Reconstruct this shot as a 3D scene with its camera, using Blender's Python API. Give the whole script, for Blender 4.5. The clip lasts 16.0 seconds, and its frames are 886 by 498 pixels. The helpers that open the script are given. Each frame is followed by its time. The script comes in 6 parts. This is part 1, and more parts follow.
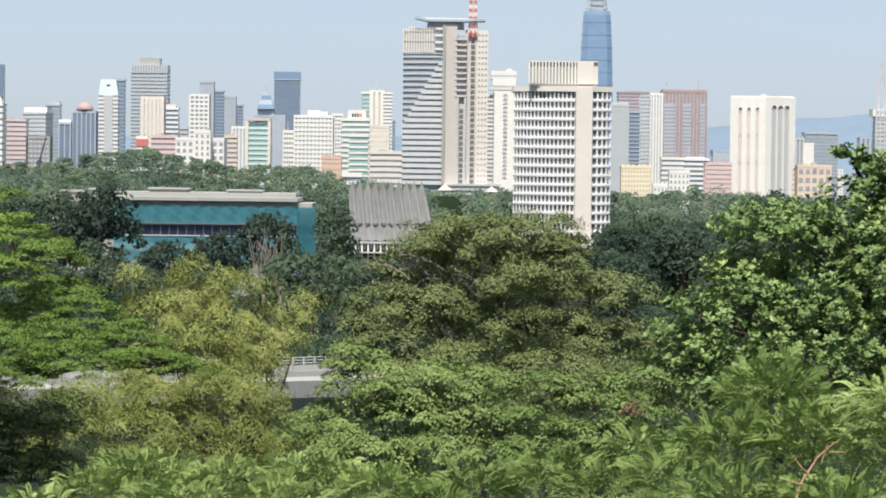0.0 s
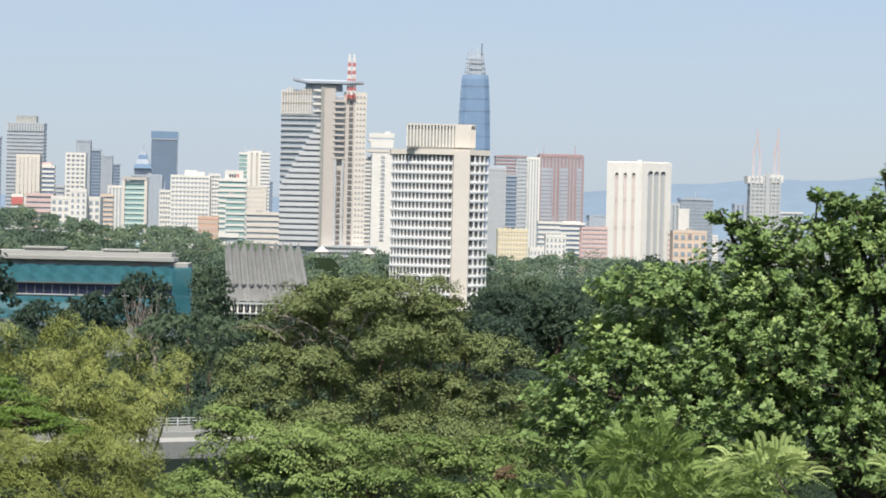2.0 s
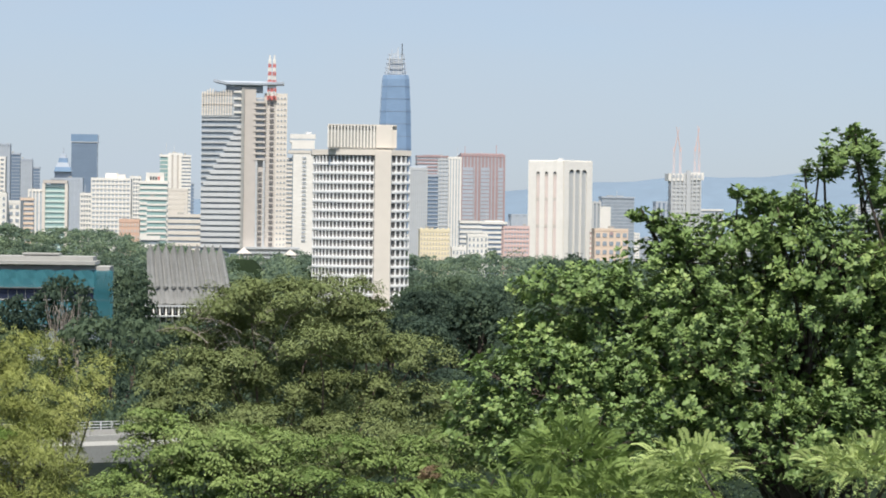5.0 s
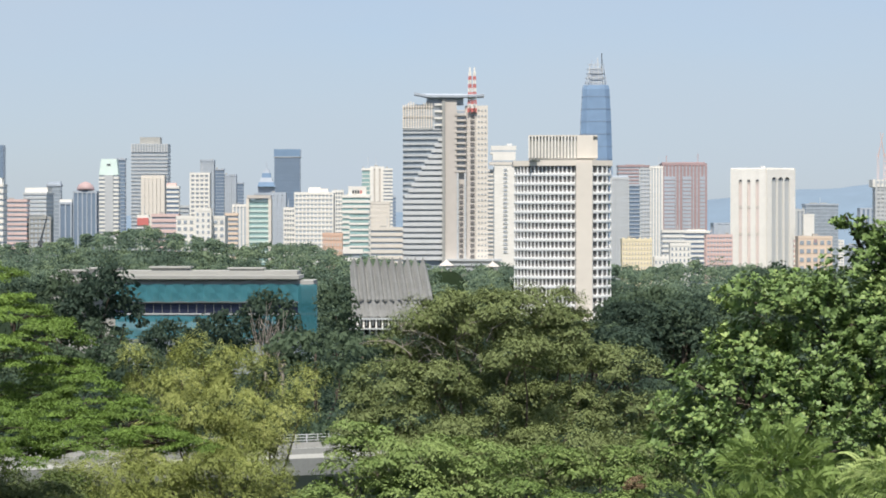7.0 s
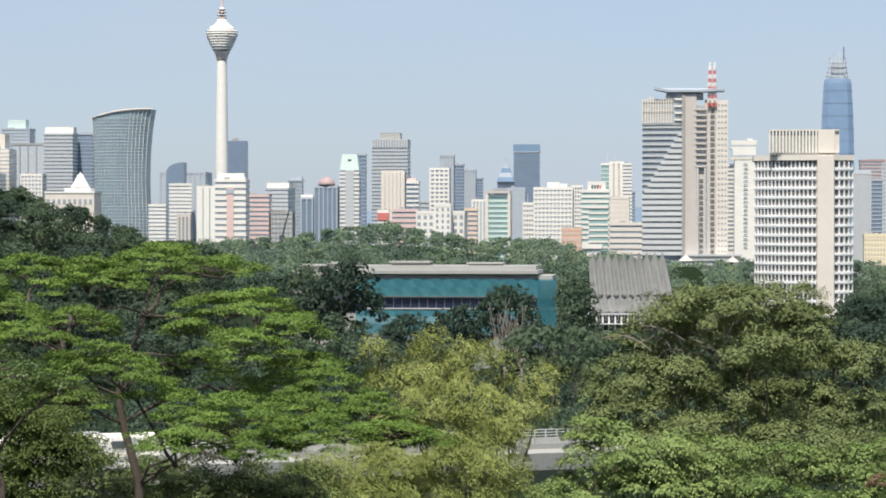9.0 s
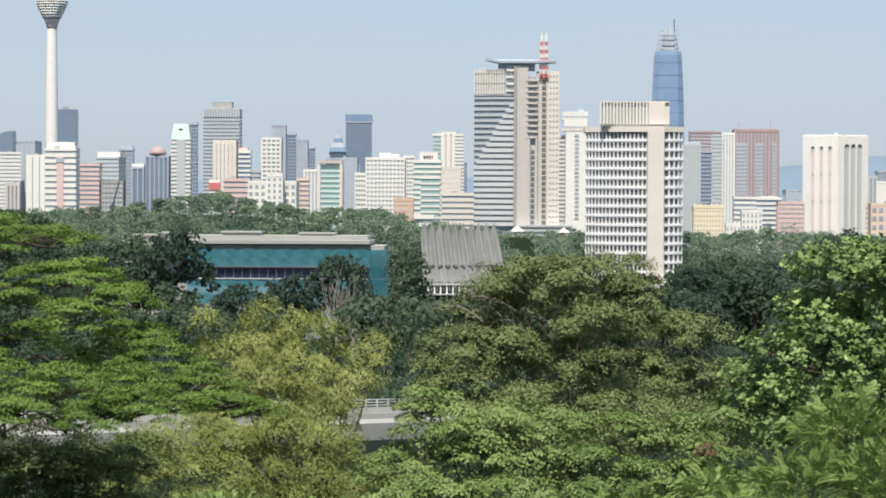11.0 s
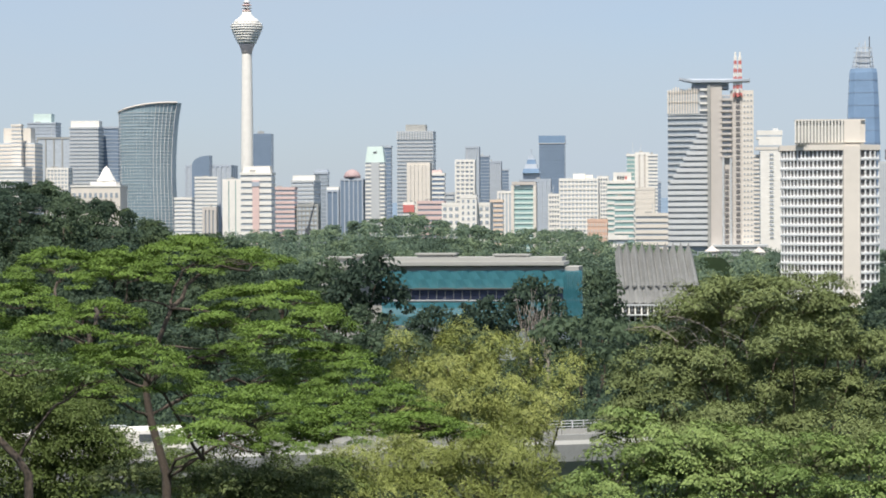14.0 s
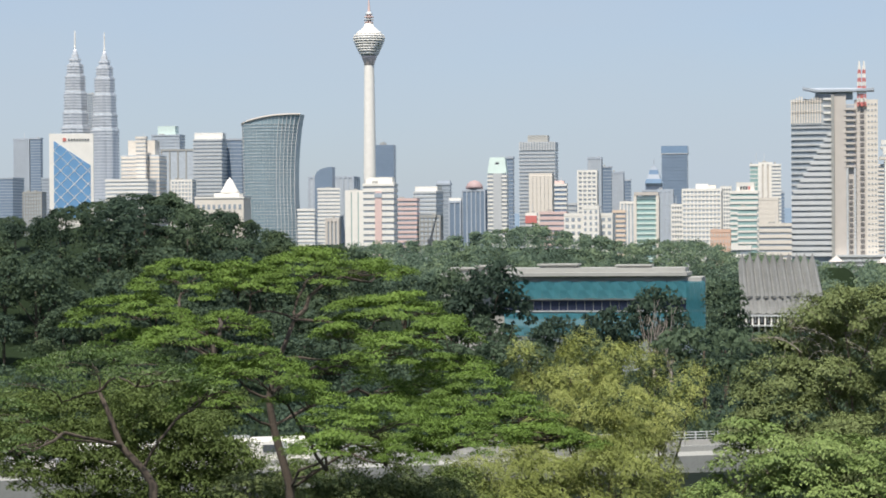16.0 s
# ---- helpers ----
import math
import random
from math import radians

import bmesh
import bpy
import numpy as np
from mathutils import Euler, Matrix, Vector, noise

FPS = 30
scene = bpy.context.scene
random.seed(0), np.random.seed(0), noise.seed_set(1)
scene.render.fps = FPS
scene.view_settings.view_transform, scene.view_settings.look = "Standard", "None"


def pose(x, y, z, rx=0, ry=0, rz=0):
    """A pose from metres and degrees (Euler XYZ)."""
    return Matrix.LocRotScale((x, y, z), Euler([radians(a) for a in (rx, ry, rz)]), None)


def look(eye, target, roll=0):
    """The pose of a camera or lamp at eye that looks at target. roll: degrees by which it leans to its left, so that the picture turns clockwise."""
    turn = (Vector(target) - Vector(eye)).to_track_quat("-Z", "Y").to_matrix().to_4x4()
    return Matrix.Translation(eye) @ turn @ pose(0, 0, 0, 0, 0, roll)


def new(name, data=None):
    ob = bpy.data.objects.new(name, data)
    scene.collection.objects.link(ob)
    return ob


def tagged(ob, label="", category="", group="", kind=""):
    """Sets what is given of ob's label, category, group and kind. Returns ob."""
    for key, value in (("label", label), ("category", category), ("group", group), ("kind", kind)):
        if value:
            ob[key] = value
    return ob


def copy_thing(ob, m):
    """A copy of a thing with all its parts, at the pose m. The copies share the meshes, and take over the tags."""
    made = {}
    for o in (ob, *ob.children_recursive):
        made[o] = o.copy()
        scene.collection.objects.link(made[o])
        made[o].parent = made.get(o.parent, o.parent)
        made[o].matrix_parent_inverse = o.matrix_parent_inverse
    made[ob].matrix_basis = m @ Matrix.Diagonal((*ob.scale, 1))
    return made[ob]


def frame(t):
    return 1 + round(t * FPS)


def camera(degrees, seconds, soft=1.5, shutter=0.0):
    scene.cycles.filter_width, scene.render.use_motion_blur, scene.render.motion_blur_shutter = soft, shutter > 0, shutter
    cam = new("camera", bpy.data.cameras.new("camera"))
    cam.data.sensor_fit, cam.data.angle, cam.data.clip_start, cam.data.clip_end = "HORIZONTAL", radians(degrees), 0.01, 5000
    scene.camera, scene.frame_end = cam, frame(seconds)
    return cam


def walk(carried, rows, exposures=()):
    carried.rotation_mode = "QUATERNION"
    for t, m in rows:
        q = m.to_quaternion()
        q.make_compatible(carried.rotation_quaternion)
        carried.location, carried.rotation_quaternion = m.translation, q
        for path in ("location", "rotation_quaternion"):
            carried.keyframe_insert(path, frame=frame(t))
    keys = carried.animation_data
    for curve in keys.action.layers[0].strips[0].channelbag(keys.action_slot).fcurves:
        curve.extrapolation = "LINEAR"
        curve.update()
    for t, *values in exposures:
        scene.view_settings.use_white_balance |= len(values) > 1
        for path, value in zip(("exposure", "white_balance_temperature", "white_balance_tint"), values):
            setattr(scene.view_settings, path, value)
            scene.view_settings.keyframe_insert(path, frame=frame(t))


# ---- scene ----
# A long-lens pan from a hilltop over a wooded valley to a city skyline.
EYE = Vector((0.0, 0.0, 60.0))
cam = camera(18.55, 16.0, soft=1.85)
ROWS = [
    (0, 0.039, -1.844, 0.677),
    (0.5, 0.115, -1.355, 0.955),
    (1, 0.290, -0.765, 1.076),
    (1.5, 1.202, -0.523, 1.149),
    (2, 2.626, -0.485, 1.324),
    (2.5, 3.442, -0.472, 1.631),
    (3, 3.682, -0.606, 1.848),
    (3.5, 3.860, -0.584, 1.868),
    (3.7, 3.942, -0.562, 1.872),
    (4.2, 4.173, -0.533, 1.640),
    (4.75, 4.318, -0.482, 1.056),
    (5.3, 4.087, -0.430, 0.470),
    (5.8, 3.321, -0.396, 0.233),
    (6, 2.881, -0.366, 0.229),
    (6.5, 1.548, -0.287, 0.045),
    (7, -0.000, -0.251, -0.000),
    (7.5, -1.477, -0.248, -0.166),
    (8, -3.141, -0.100, -0.128),
    (8.2, -3.792, -0.060, -0.057),
    (8.7, -4.900, -0.186, -0.006),
    (9.25, -5.064, -0.546, 0.048),
    (9.8, -4.351, -0.919, 0.102),
    (10.3, -3.140, -1.078, 0.151),
    (10.5, -2.573, -1.097, 0.217),
    (11, -1.496, -0.979, 0.236),
    (11.5, -0.939, -0.655, 0.186),
    (12, -1.013, -0.317, 0.207),
    (12.5, -1.686, -0.377, 0.101),
    (13, -2.844, -0.528, -0.041),
    (13.5, -4.226, -0.652, -0.179),
    (14, -5.594, -0.530, -0.241),
    (14.5, -6.770, -0.193, -0.323),
    (15, -7.889, -0.046, -0.319),
    (15.5, -8.251, -0.128, -0.424),
    (16, -8.176, -0.288, -0.364),
]


def aim(turn, tilt):
    a, b = radians(turn), radians(tilt)
    return EYE + Vector((math.sin(a) * math.cos(b), math.cos(a) * math.cos(b), math.sin(b)))


walk(cam, [(t, look(EYE, aim(turn, tilt), roll)) for t, turn, tilt, roll in ROWS],
     [(0, 0.5), (1.5, 0.45), (3.5, 0.4), (13.5, 0.4), (15, 0.33), (16, 0.33)])

# ---- world, sun ----
SUN_SIDE, SUN_UP = 190.0, 64.0  # degrees clockwise from straight ahead, and above the horizon
world = bpy.data.worlds.new("world")
scene.world = world
world.use_nodes = True
wn = world.node_tree
sky = wn.nodes.new("ShaderNodeTexSky")
sky.sky_type, sky.sun_disc = "NISHITA", False
sky.sun_elevation, sky.sun_rotation = radians(SUN_UP), radians(SUN_SIDE)
sky.air_density, sky.dust_density, sky.ozone_density, sky.altitude = 1.0, 0.7, 2.0, 60.0
tint = wn.nodes.new("ShaderNodeMix")
tint.data_type, tint.blend_type = "RGBA", "MULTIPLY"
tint.inputs[0].default_value = 1.0
tint.inputs[7].default_value = (0.70, 0.76, 0.95, 1)
wn.links.new(sky.outputs[0], tint.inputs[6])
# a thin, uneven veil of high cloud over the blue
sky_way, stretch, veil_noise, veil_range, veil = [wn.nodes.new("ShaderNode" + k) for k in ("TexCoord", "Mapping", "TexNoise", "MapRange", "Mix")]
stretch.inputs["Scale"].default_value = (1.0, 1.0, 3.5)
veil_noise.inputs["Scale"].default_value, veil_noise.inputs["Detail"].default_value = 5.0, 5.0
veil_range.inputs[1].default_value, veil_range.inputs[2].default_value = 0.3, 0.75
veil_range.inputs[3].default_value, veil_range.inputs[4].default_value = 0.45, 0.85
veil.data_type = "RGBA"
veil.inputs[7].default_value = (3.8, 4.4, 5.1, 1)
wn.links.new(sky_way.outputs["Generated"], stretch.inputs["Vector"])
wn.links.new(stretch.outputs[0], veil_noise.inputs["Vector"])
wn.links.new(veil_noise.outputs[0], veil_range.inputs[0])
wn.links.new(veil_range.outputs[0], veil.inputs[0])
wn.links.new(tint.outputs[2], veil.inputs[6])
wn.links.new(veil.outputs[2], wn.nodes["Background"].inputs[0])
wn.nodes["Background"].inputs[1].default_value = 0.108
sun = new("sun", bpy.data.lights.new("sun", "SUN"))
sun.data.energy, sun.data.angle, sun.data.color = 5.0, radians(0.6), (1.0, 0.945, 0.86)
sa, sb = radians(SUN_SIDE), radians(SUN_UP)
sun.matrix_world = look((0, 0, 300), (-math.sin(sa) * math.cos(sb), -math.cos(sa) * math.cos(sb), 300 - math.sin(sb)))
scene.view_settings.exposure = 0.4


# ---- materials ----
def material(name, colour, rough=0.7, metal=0.0, vary=0.15, scale=0.15, fine=3.0, bump=0.0, spec=0.5):
    """A painted or mineral surface: stains at one scale, grain at another."""
    m = bpy.data.materials.new(name)
    m.use_nodes = True
    n, link = m.node_tree.nodes, m.node_tree.links.new
    bsdf = n["Principled BSDF"]
    bsdf.inputs["Roughness"].default_value, bsdf.inputs["Metallic"].default_value = rough, metal
    bsdf.inputs["Specular IOR Level"].default_value = spec
    tc = n.new("ShaderNodeTexCoord")
    big, small = n.new("ShaderNodeTexNoise"), n.new("ShaderNodeTexNoise")
    big.inputs["Scale"].default_value, small.inputs["Scale"].default_value = scale, fine
    big.inputs["Detail"].default_value = small.inputs["Detail"].default_value = 4
    link(tc.outputs["Object"], big.inputs["Vector"])
    link(tc.outputs["Object"], small.inputs["Vector"])
    info = n.new("ShaderNodeObjectInfo")
    add = n.new("ShaderNodeMath")
    add.operation = "ADD"
    link(big.outputs[0], add.inputs[0])
    link(small.outputs[0], add.inputs[1])
    add2 = n.new("ShaderNodeMath")
    add2.operation = "MULTIPLY_ADD"
    link(info.outputs["Random"], add2.inputs[0])
    add2.inputs[1].default_value = 0.25
    link(add.outputs[0], add2.inputs[2])
    ramp = n.new("ShaderNodeMapRange")
    ramp.inputs[1].default_value, ramp.inputs[2].default_value = 0.7, 1.55
    link(add2.outputs[0], ramp.inputs[0])
    mix = n.new("ShaderNodeMix")
    mix.data_type = "RGBA"
    mix.inputs[6].default_value = (*[c * (1 - vary) for c in colour], 1)
    mix.inputs[7].default_value = (*[min(1, c * (1 + vary * 0.6)) for c in colour], 1)
    link(ramp.outputs[0], mix.inputs[0])
    link(mix.outputs[2], bsdf.inputs["Base Color"])
    if bump:
        b = n.new("ShaderNodeBump")
        b.inputs["Strength"].default_value, b.inputs["Distance"].default_value = bump, 0.1
        link(small.outputs[0], b.inputs["Height"])
        link(b.outputs[0], bsdf.inputs["Normal"])
    return m


def leaf_material(name, colour, tip, clear=0.35, gloss=0.45, shine=0.4, own=0.7, patch=0.5, amp=1.0):
    """Leaves: each differs a little from the next, and lets some light through. own: how far plants differ; patch, amp: size and strength of mottling."""
    m = bpy.data.materials.new(name)
    m.use_nodes = True
    n, link = m.node_tree.nodes, m.node_tree.links.new
    bsdf, out = n["Principled BSDF"], n["Material Output"]
    geo, info = n.new("ShaderNodeNewGeometry"), n.new("ShaderNodeObjectInfo")
    tc, spots = n.new("ShaderNodeTexCoord"), n.new("ShaderNodeTexNoise")
    spots.inputs["Scale"].default_value = patch
    link(tc.outputs["Object"], spots.inputs["Vector"])
    s = n.new("ShaderNodeMath")
    s.operation = "MULTIPLY_ADD"
    link(geo.outputs["Random Per Island"], s.inputs[0])
    s.inputs[1].default_value = 0.34
    s2 = n.new("ShaderNodeMath")
    s2.operation = "MULTIPLY_ADD"
    link(info.outputs["Random"], s2.inputs[0])
    s2.inputs[1].default_value = own
    s2.inputs[2].default_value = -0.4 * own
    link(s2.outputs[0], s.inputs[2])
    s3 = n.new("ShaderNodeMath")
    s3.operation = "ADD"
    s3.use_clamp = True
    link(s.outputs[0], s3.inputs[0])
    mottle = n.new("ShaderNodeMath")
    mottle.operation = "MULTIPLY_ADD"
    mottle.inputs[1].default_value, mottle.inputs[2].default_value = amp, 0.5 - 0.5 * amp
    link(spots.outputs[0], mottle.inputs[0])
    link(mottle.outputs[0], s3.inputs[1])
    ramp = n.new("ShaderNodeValToRGB")
    ramp.color_ramp.elements[0].position, ramp.color_ramp.elements[0].color = 0.2, (*[c * 0.6 for c in colour], 1)
    ramp.color_ramp.elements[1].position, ramp.color_ramp.elements[1].color = 1.0, (*tip, 1)
    e = ramp.color_ramp.elements.new(0.6)
    e.color = (*colour, 1)
    link(s3.outputs[0], ramp.inputs[0])
    link(ramp.outputs[0], bsdf.inputs["Base Color"])
    bsdf.inputs["Roughness"].default_value = gloss
    bsdf.inputs["Specular IOR Level"].default_value = shine
    tr, mx = n.new("ShaderNodeBsdfTranslucent"), n.new("ShaderNodeMixShader")
    link(ramp.outputs[0], tr.inputs[0])
    mx.inputs[0].default_value = clear
    link(bsdf.outputs[0], mx.inputs[1])
    link(tr.outputs[0], mx.inputs[2])
    link(mx.outputs[0], out.inputs[0])
    return m


WHITE = material("white_paint", (0.80, 0.765, 0.70), 0.6, vary=0.10)
CREAM = material("cream_paint", (0.71, 0.65, 0.57), 0.7, vary=0.10)
BEIGE = material("beige_render", (0.56, 0.51, 0.46), 0.75, vary=0.10)
YELLOW = material("yellow_paint", (0.78, 0.68, 0.47), 0.7, vary=0.10)
ORANGE = material("orange_render", (0.66, 0.44, 0.33), 0.75, vary=0.15)
PEACH = material("peach_paint", (0.74, 0.58, 0.45), 0.75, vary=0.12)
PINK = material("pink_render", (0.68, 0.50, 0.46), 0.75, vary=0.12)
MAUVE = material("reddish_brown_cladding", (0.40, 0.285, 0.28), 0.7, vary=0.15)
RED = material("red_paint", (0.60, 0.18, 0.16), 0.5, vary=0.12)
ROOF_RED = material("terracotta_tiles", (0.45, 0.17, 0.11), 0.8, vary=0.2)
SCREEN = material("pale_screen_concrete", (0.80, 0.795, 0.78), 0.75, vary=0.12)
WEATHERED = material("weathered_concrete", (0.25, 0.25, 0.24), 0.85, vary=0.25, scale=0.25, fine=2.0, bump=0.3)
GREY = material("grey_concrete", (0.36, 0.355, 0.33), 0.8, vary=0.15, bump=0.2)
PALE_GREY = material("pale_grey_cladding", (0.60, 0.605, 0.60), 0.5, vary=0.1)
PALE_PINK = material("faded_pink_panel", (0.68, 0.58, 0.54), 0.75, vary=0.12)
G_AQUA = material("pale_aqua_glazing", (0.27, 0.36, 0.40), 0.18, vary=0.2, scale=0.2)
SILVER = material("silver_cladding", (0.52, 0.53, 0.53), 0.45, vary=0.08)
DARK = material("dark_steel", (0.10, 0.11, 0.12), 0.5, metal=0.3, vary=0.2)
# blue-grey raised so that city cladding carries painted distance haze
BLUEGREY = material("blue_grey_cladding", (0.42, 0.46, 0.51), 0.6, vary=0.12)
MINT = material("mint_cladding", (0.62, 0.73, 0.67), 0.5, vary=0.1)
STEEL = material("brushed_steel", (0.62, 0.63, 0.65), 0.4, metal=0.15, vary=0.1)
# pale, grey, blue and navy glazing are lightened to paint in distance haze
G_PALE = material("pale_glazing", (0.48, 0.52, 0.56), 0.22, vary=0.2, scale=0.3)
G_MID = material("grey_glazing", (0.33, 0.37, 0.41), 0.2, vary=0.25, scale=0.3)
G_DARK = material("dark_glazing", (0.19, 0.18, 0.175), 0.2, vary=0.4, scale=0.5)
G_BLUE = material("blue_glazing", (0.20, 0.29, 0.41), 0.18, vary=0.15, scale=0.06)
G_NAVY = material("navy_glazing", (0.20, 0.26, 0.34), 0.2, vary=0.15, scale=0.06)
G_TEAL = material("green_glazing", (0.29, 0.43, 0.42), 0.2, vary=0.2)
G_SKY = material("sky_blue_glazing", (0.16, 0.33, 0.55), 0.16, vary=0.15)
NAVY_PANE = material("dark_navy_glazing", (0.045, 0.055, 0.10), 0.25, vary=0.3, scale=0.4)
BARK = material("grey_brown_bark", (0.085, 0.066, 0.05), 0.9, vary=0.35, scale=0.6, fine=9, bump=0.4)
EARTH = material("forest_floor", (0.016, 0.027, 0.012), 0.95, vary=0.4, scale=0.02, fine=0.4, bump=0.3, spec=0.1)
# blue-grey in place of green: distance haze painted into the hills
HILLS = material("hazed_wooded_hills", (0.15, 0.205, 0.265), 0.95, vary=0.12, scale=0.004, fine=0.03)


# ---- mesh helpers ----
def link_part(name, me, mat, parent, loc=(0, 0, 0), turn=0.0, label=""):
    if not me.materials:
        me.materials.append(mat)
    ob = new(name, me)
    ob.parent, ob.location = parent, loc
    ob.rotation_euler = (0, 0, radians(turn))
    if me.materials[0] != mat:
        ob.material_slots[0].link, ob.material_slots[0].material = "OBJECT", mat
    if label:
        ob["label"] = label
    return ob


def part(name, bm, mat, parent, label=""):
    me = bpy.data.meshes.new(name)
    bm.to_mesh(me)
    bm.free()
    return link_part(name, me, mat, parent, label=label)


def raw(name, verts, faces, smooth=False):
    me = bpy.data.meshes.new(name)
    me.from_pydata([tuple(v) for v in verts], [], [tuple(f) for f in faces])
    if smooth:
        me.polygons.foreach_set("use_smooth", [True] * len(me.polygons))
    me.update()
    return me


BOXES = {}


def box(sx, sy, sz, mat):
    """A block on its base, centred in plan."""
    key = (round(sx, 2), round(sy, 2), round(sz, 2), mat.name)
    if key not in BOXES:
        a, b = sx / 2, sy / 2
        v = [(-a, -b, 0), (a, -b, 0), (a, b, 0), (-a, b, 0), (-a, -b, sz), (a, -b, sz), (a, b, sz), (-a, b, sz)]
        f = [(3, 2, 1, 0), (4, 5, 6, 7), (0, 1, 5, 4), (1, 2, 6, 5), (2, 3, 7, 6), (3, 0, 4, 7)]
        BOXES[key] = raw("block", v, f)
    return BOXES[key]


def prism(plan, z0, z1, top=1.0):
    """An upright block over a plan (anticlockwise), narrowed to top at its head."""
    n = len(plan)
    v = [(x, y, z0) for x, y in plan] + [(x * top, y * top, z1) for x, y in plan]
    f = [tuple(reversed(range(n))), tuple(range(n, 2 * n))] + [(i, (i + 1) % n, n + (i + 1) % n, n + i) for i in range(n)]
    return raw("prism", v, f)


def lathe(profile, sides=32, lobes=0, depth=0.0):
    """A turned shape from (radius, height) rows."""
    v, f = [], []
    for r, z in profile:
        for i in range(sides):
            a = 2 * math.pi * i / sides
            k = r * (1 + depth * math.cos(lobes * a)) if lobes else r
            v.append((k * math.cos(a), k * math.sin(a), z))
    for j in range(len(profile) - 1):
        for i in range(sides):
            f.append((j * sides + i, j * sides + (i + 1) % sides, (j + 1) * sides + (i + 1) % sides, (j + 1) * sides + i))
    f += [tuple(reversed(range(sides))), tuple(range((len(profile) - 1) * sides, len(profile) * sides))]
    return raw("turned", v, f, lobes == 0 and sides > 16)


def tube(points, radii, sides=7):
    v, f = [], []
    pts = [Vector(p) for p in points]
    for i, p in enumerate(pts):
        d = (pts[min(i + 1, len(pts) - 1)] - pts[max(i - 1, 0)]).normalized()
        u = d.orthogonal().normalized()
        w = d.cross(u)
        for k in range(sides):
            a = 2 * math.pi * k / sides
            v.append(p + (u * math.cos(a) + w * math.sin(a)) * radii[i])
    for i in range(len(pts) - 1):
        for k in range(sides):
            f.append((i * sides + k, i * sides + (k + 1) % sides, (i + 1) * sides + (k + 1) % sides, (i + 1) * sides + k))
    f.append(tuple(range((len(pts) - 1) * sides, len(pts) * sides)))
    return v, f


def joined(pieces):
    V, F = [], []
    for v, f in pieces:
        o = len(V)
        V += list(v)
        F += [tuple(i + o for i in q) for q in f]
    return V, F


def thing(name, x, y, z, label, category, group="", turn=0.0):
    ob = new(name)
    ob.empty_display_size = 1
    ob.location, ob.rotation_euler = (x, y, z), (0, 0, radians(turn))
    return tagged(ob, label, category, group)


# ---- ground ----
def sight(u, v, y):
    """A place y metres out, from its bearing and height as seen from the hilltop (1/4800 of the distance each)."""
    return (u - 784) * y / 4800, y, 60 - (v - 420) * y / 4800


def bell(x, y, cx, cy, rx, ry):
    return math.exp(-((x - cx) / rx) ** 2 - ((y - cy) / ry) ** 2)


SLOPE_R = (0, 40, 100, 160, 230, 330, 450, 600, 900, 1500, 2500, 9000)
SLOPE_Z = (56, 50, 43, 37, 29, 21, 20, 20, 22, 22, 18, 14)


def ground_z(x, y):
    r = math.hypot(x, y)
    z = float(np.interp(r, SLOPE_R, SLOPE_Z))
    z += 47 * bell(x, y, -182, 690, 72, 130) + 33 * bell(x, y, -120, 1060, 105, 160)
    z += 11 * bell(x, y, 75, 620, 60, 80) + 12 * bell(x, y, 170, 1400, 320, 300) + 1.2 * noise.noise((x * 0.02, y * 0.02, 0))
    return z


rings = [0, 6, 14, 25, 40, 60, 80, 100, 130, 160, 195, 230, 280, 330, 390, 450, 520, 600, 680, 760, 850, 950, 1050, 1180, 1320, 1500, 1750, 2000, 2500, 3200, 4200, 5600, 8500]
spokes = 144
gv, gf = [(0, 0, ground_z(0, 0))], []
for r in rings[1:]:
    for k in range(spokes):
        a = 2 * math.pi * k / spokes
        gv.append((r * math.sin(a), r * math.cos(a), ground_z(r * math.sin(a), r * math.cos(a))))
for k in range(spokes):
    gf.append((0, 1 + (k + 1) % spokes, 1 + k))
for j in range(len(rings) - 2):
    for k in range(spokes):
        a, b = 1 + j * spokes, 1 + (j + 1) * spokes
        gf.append((a + k, a + (k + 1) % spokes, b + (k + 1) % spokes, b + k))
ground_me = raw("ground", gv, gf, True)
ground_me.materials.append(EARTH)
tagged(new("ground", ground_me), "dark wooded ground falling to the valley", "ground", kind="structure")


def ridge(name, far, near, left, right, heights, seed, label):
    """A long wooded ridge in the distance, with an uneven crest."""
    v, f, n, m = [], [], 90, 7
    for i in range(n + 1):
        x = left + (right - left) * i / n
        top = np.interp(x, [h[0] for h in heights], [h[1] for h in heights])
        top += 7 * noise.noise((x * 0.006, seed, 0)) + 2.5 * noise.noise((x * 0.03, seed, 5))
        for j in range(m + 1):
            s = j / m
            y = near + (far - near) * s
            v.append((x, y, 10 + (top - 10) * math.sin(min(1, s * 1.25) * math.pi / 2) ** 1.2 + (4 * noise.noise((x * 0.01, y * 0.02, seed)) if j < m else 0)))
    for i in range(n):
        for j in range(m):
            a = i * (m + 1) + j
            f.append((a, a + m + 1, a + m + 2, a + 1))
    me = raw(name, v, f, True)
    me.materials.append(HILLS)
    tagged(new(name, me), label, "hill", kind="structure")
ridge("backdrop_hills", 4720, 4250, -1700, 1500, [(-1700, 95), (-700, 92), (-200, 100), (400, 118), (640, 142), (900, 158), (1120, 178), (1500, 170)], 3.0, "long wooded ridge on the horizon, tinted for haze")


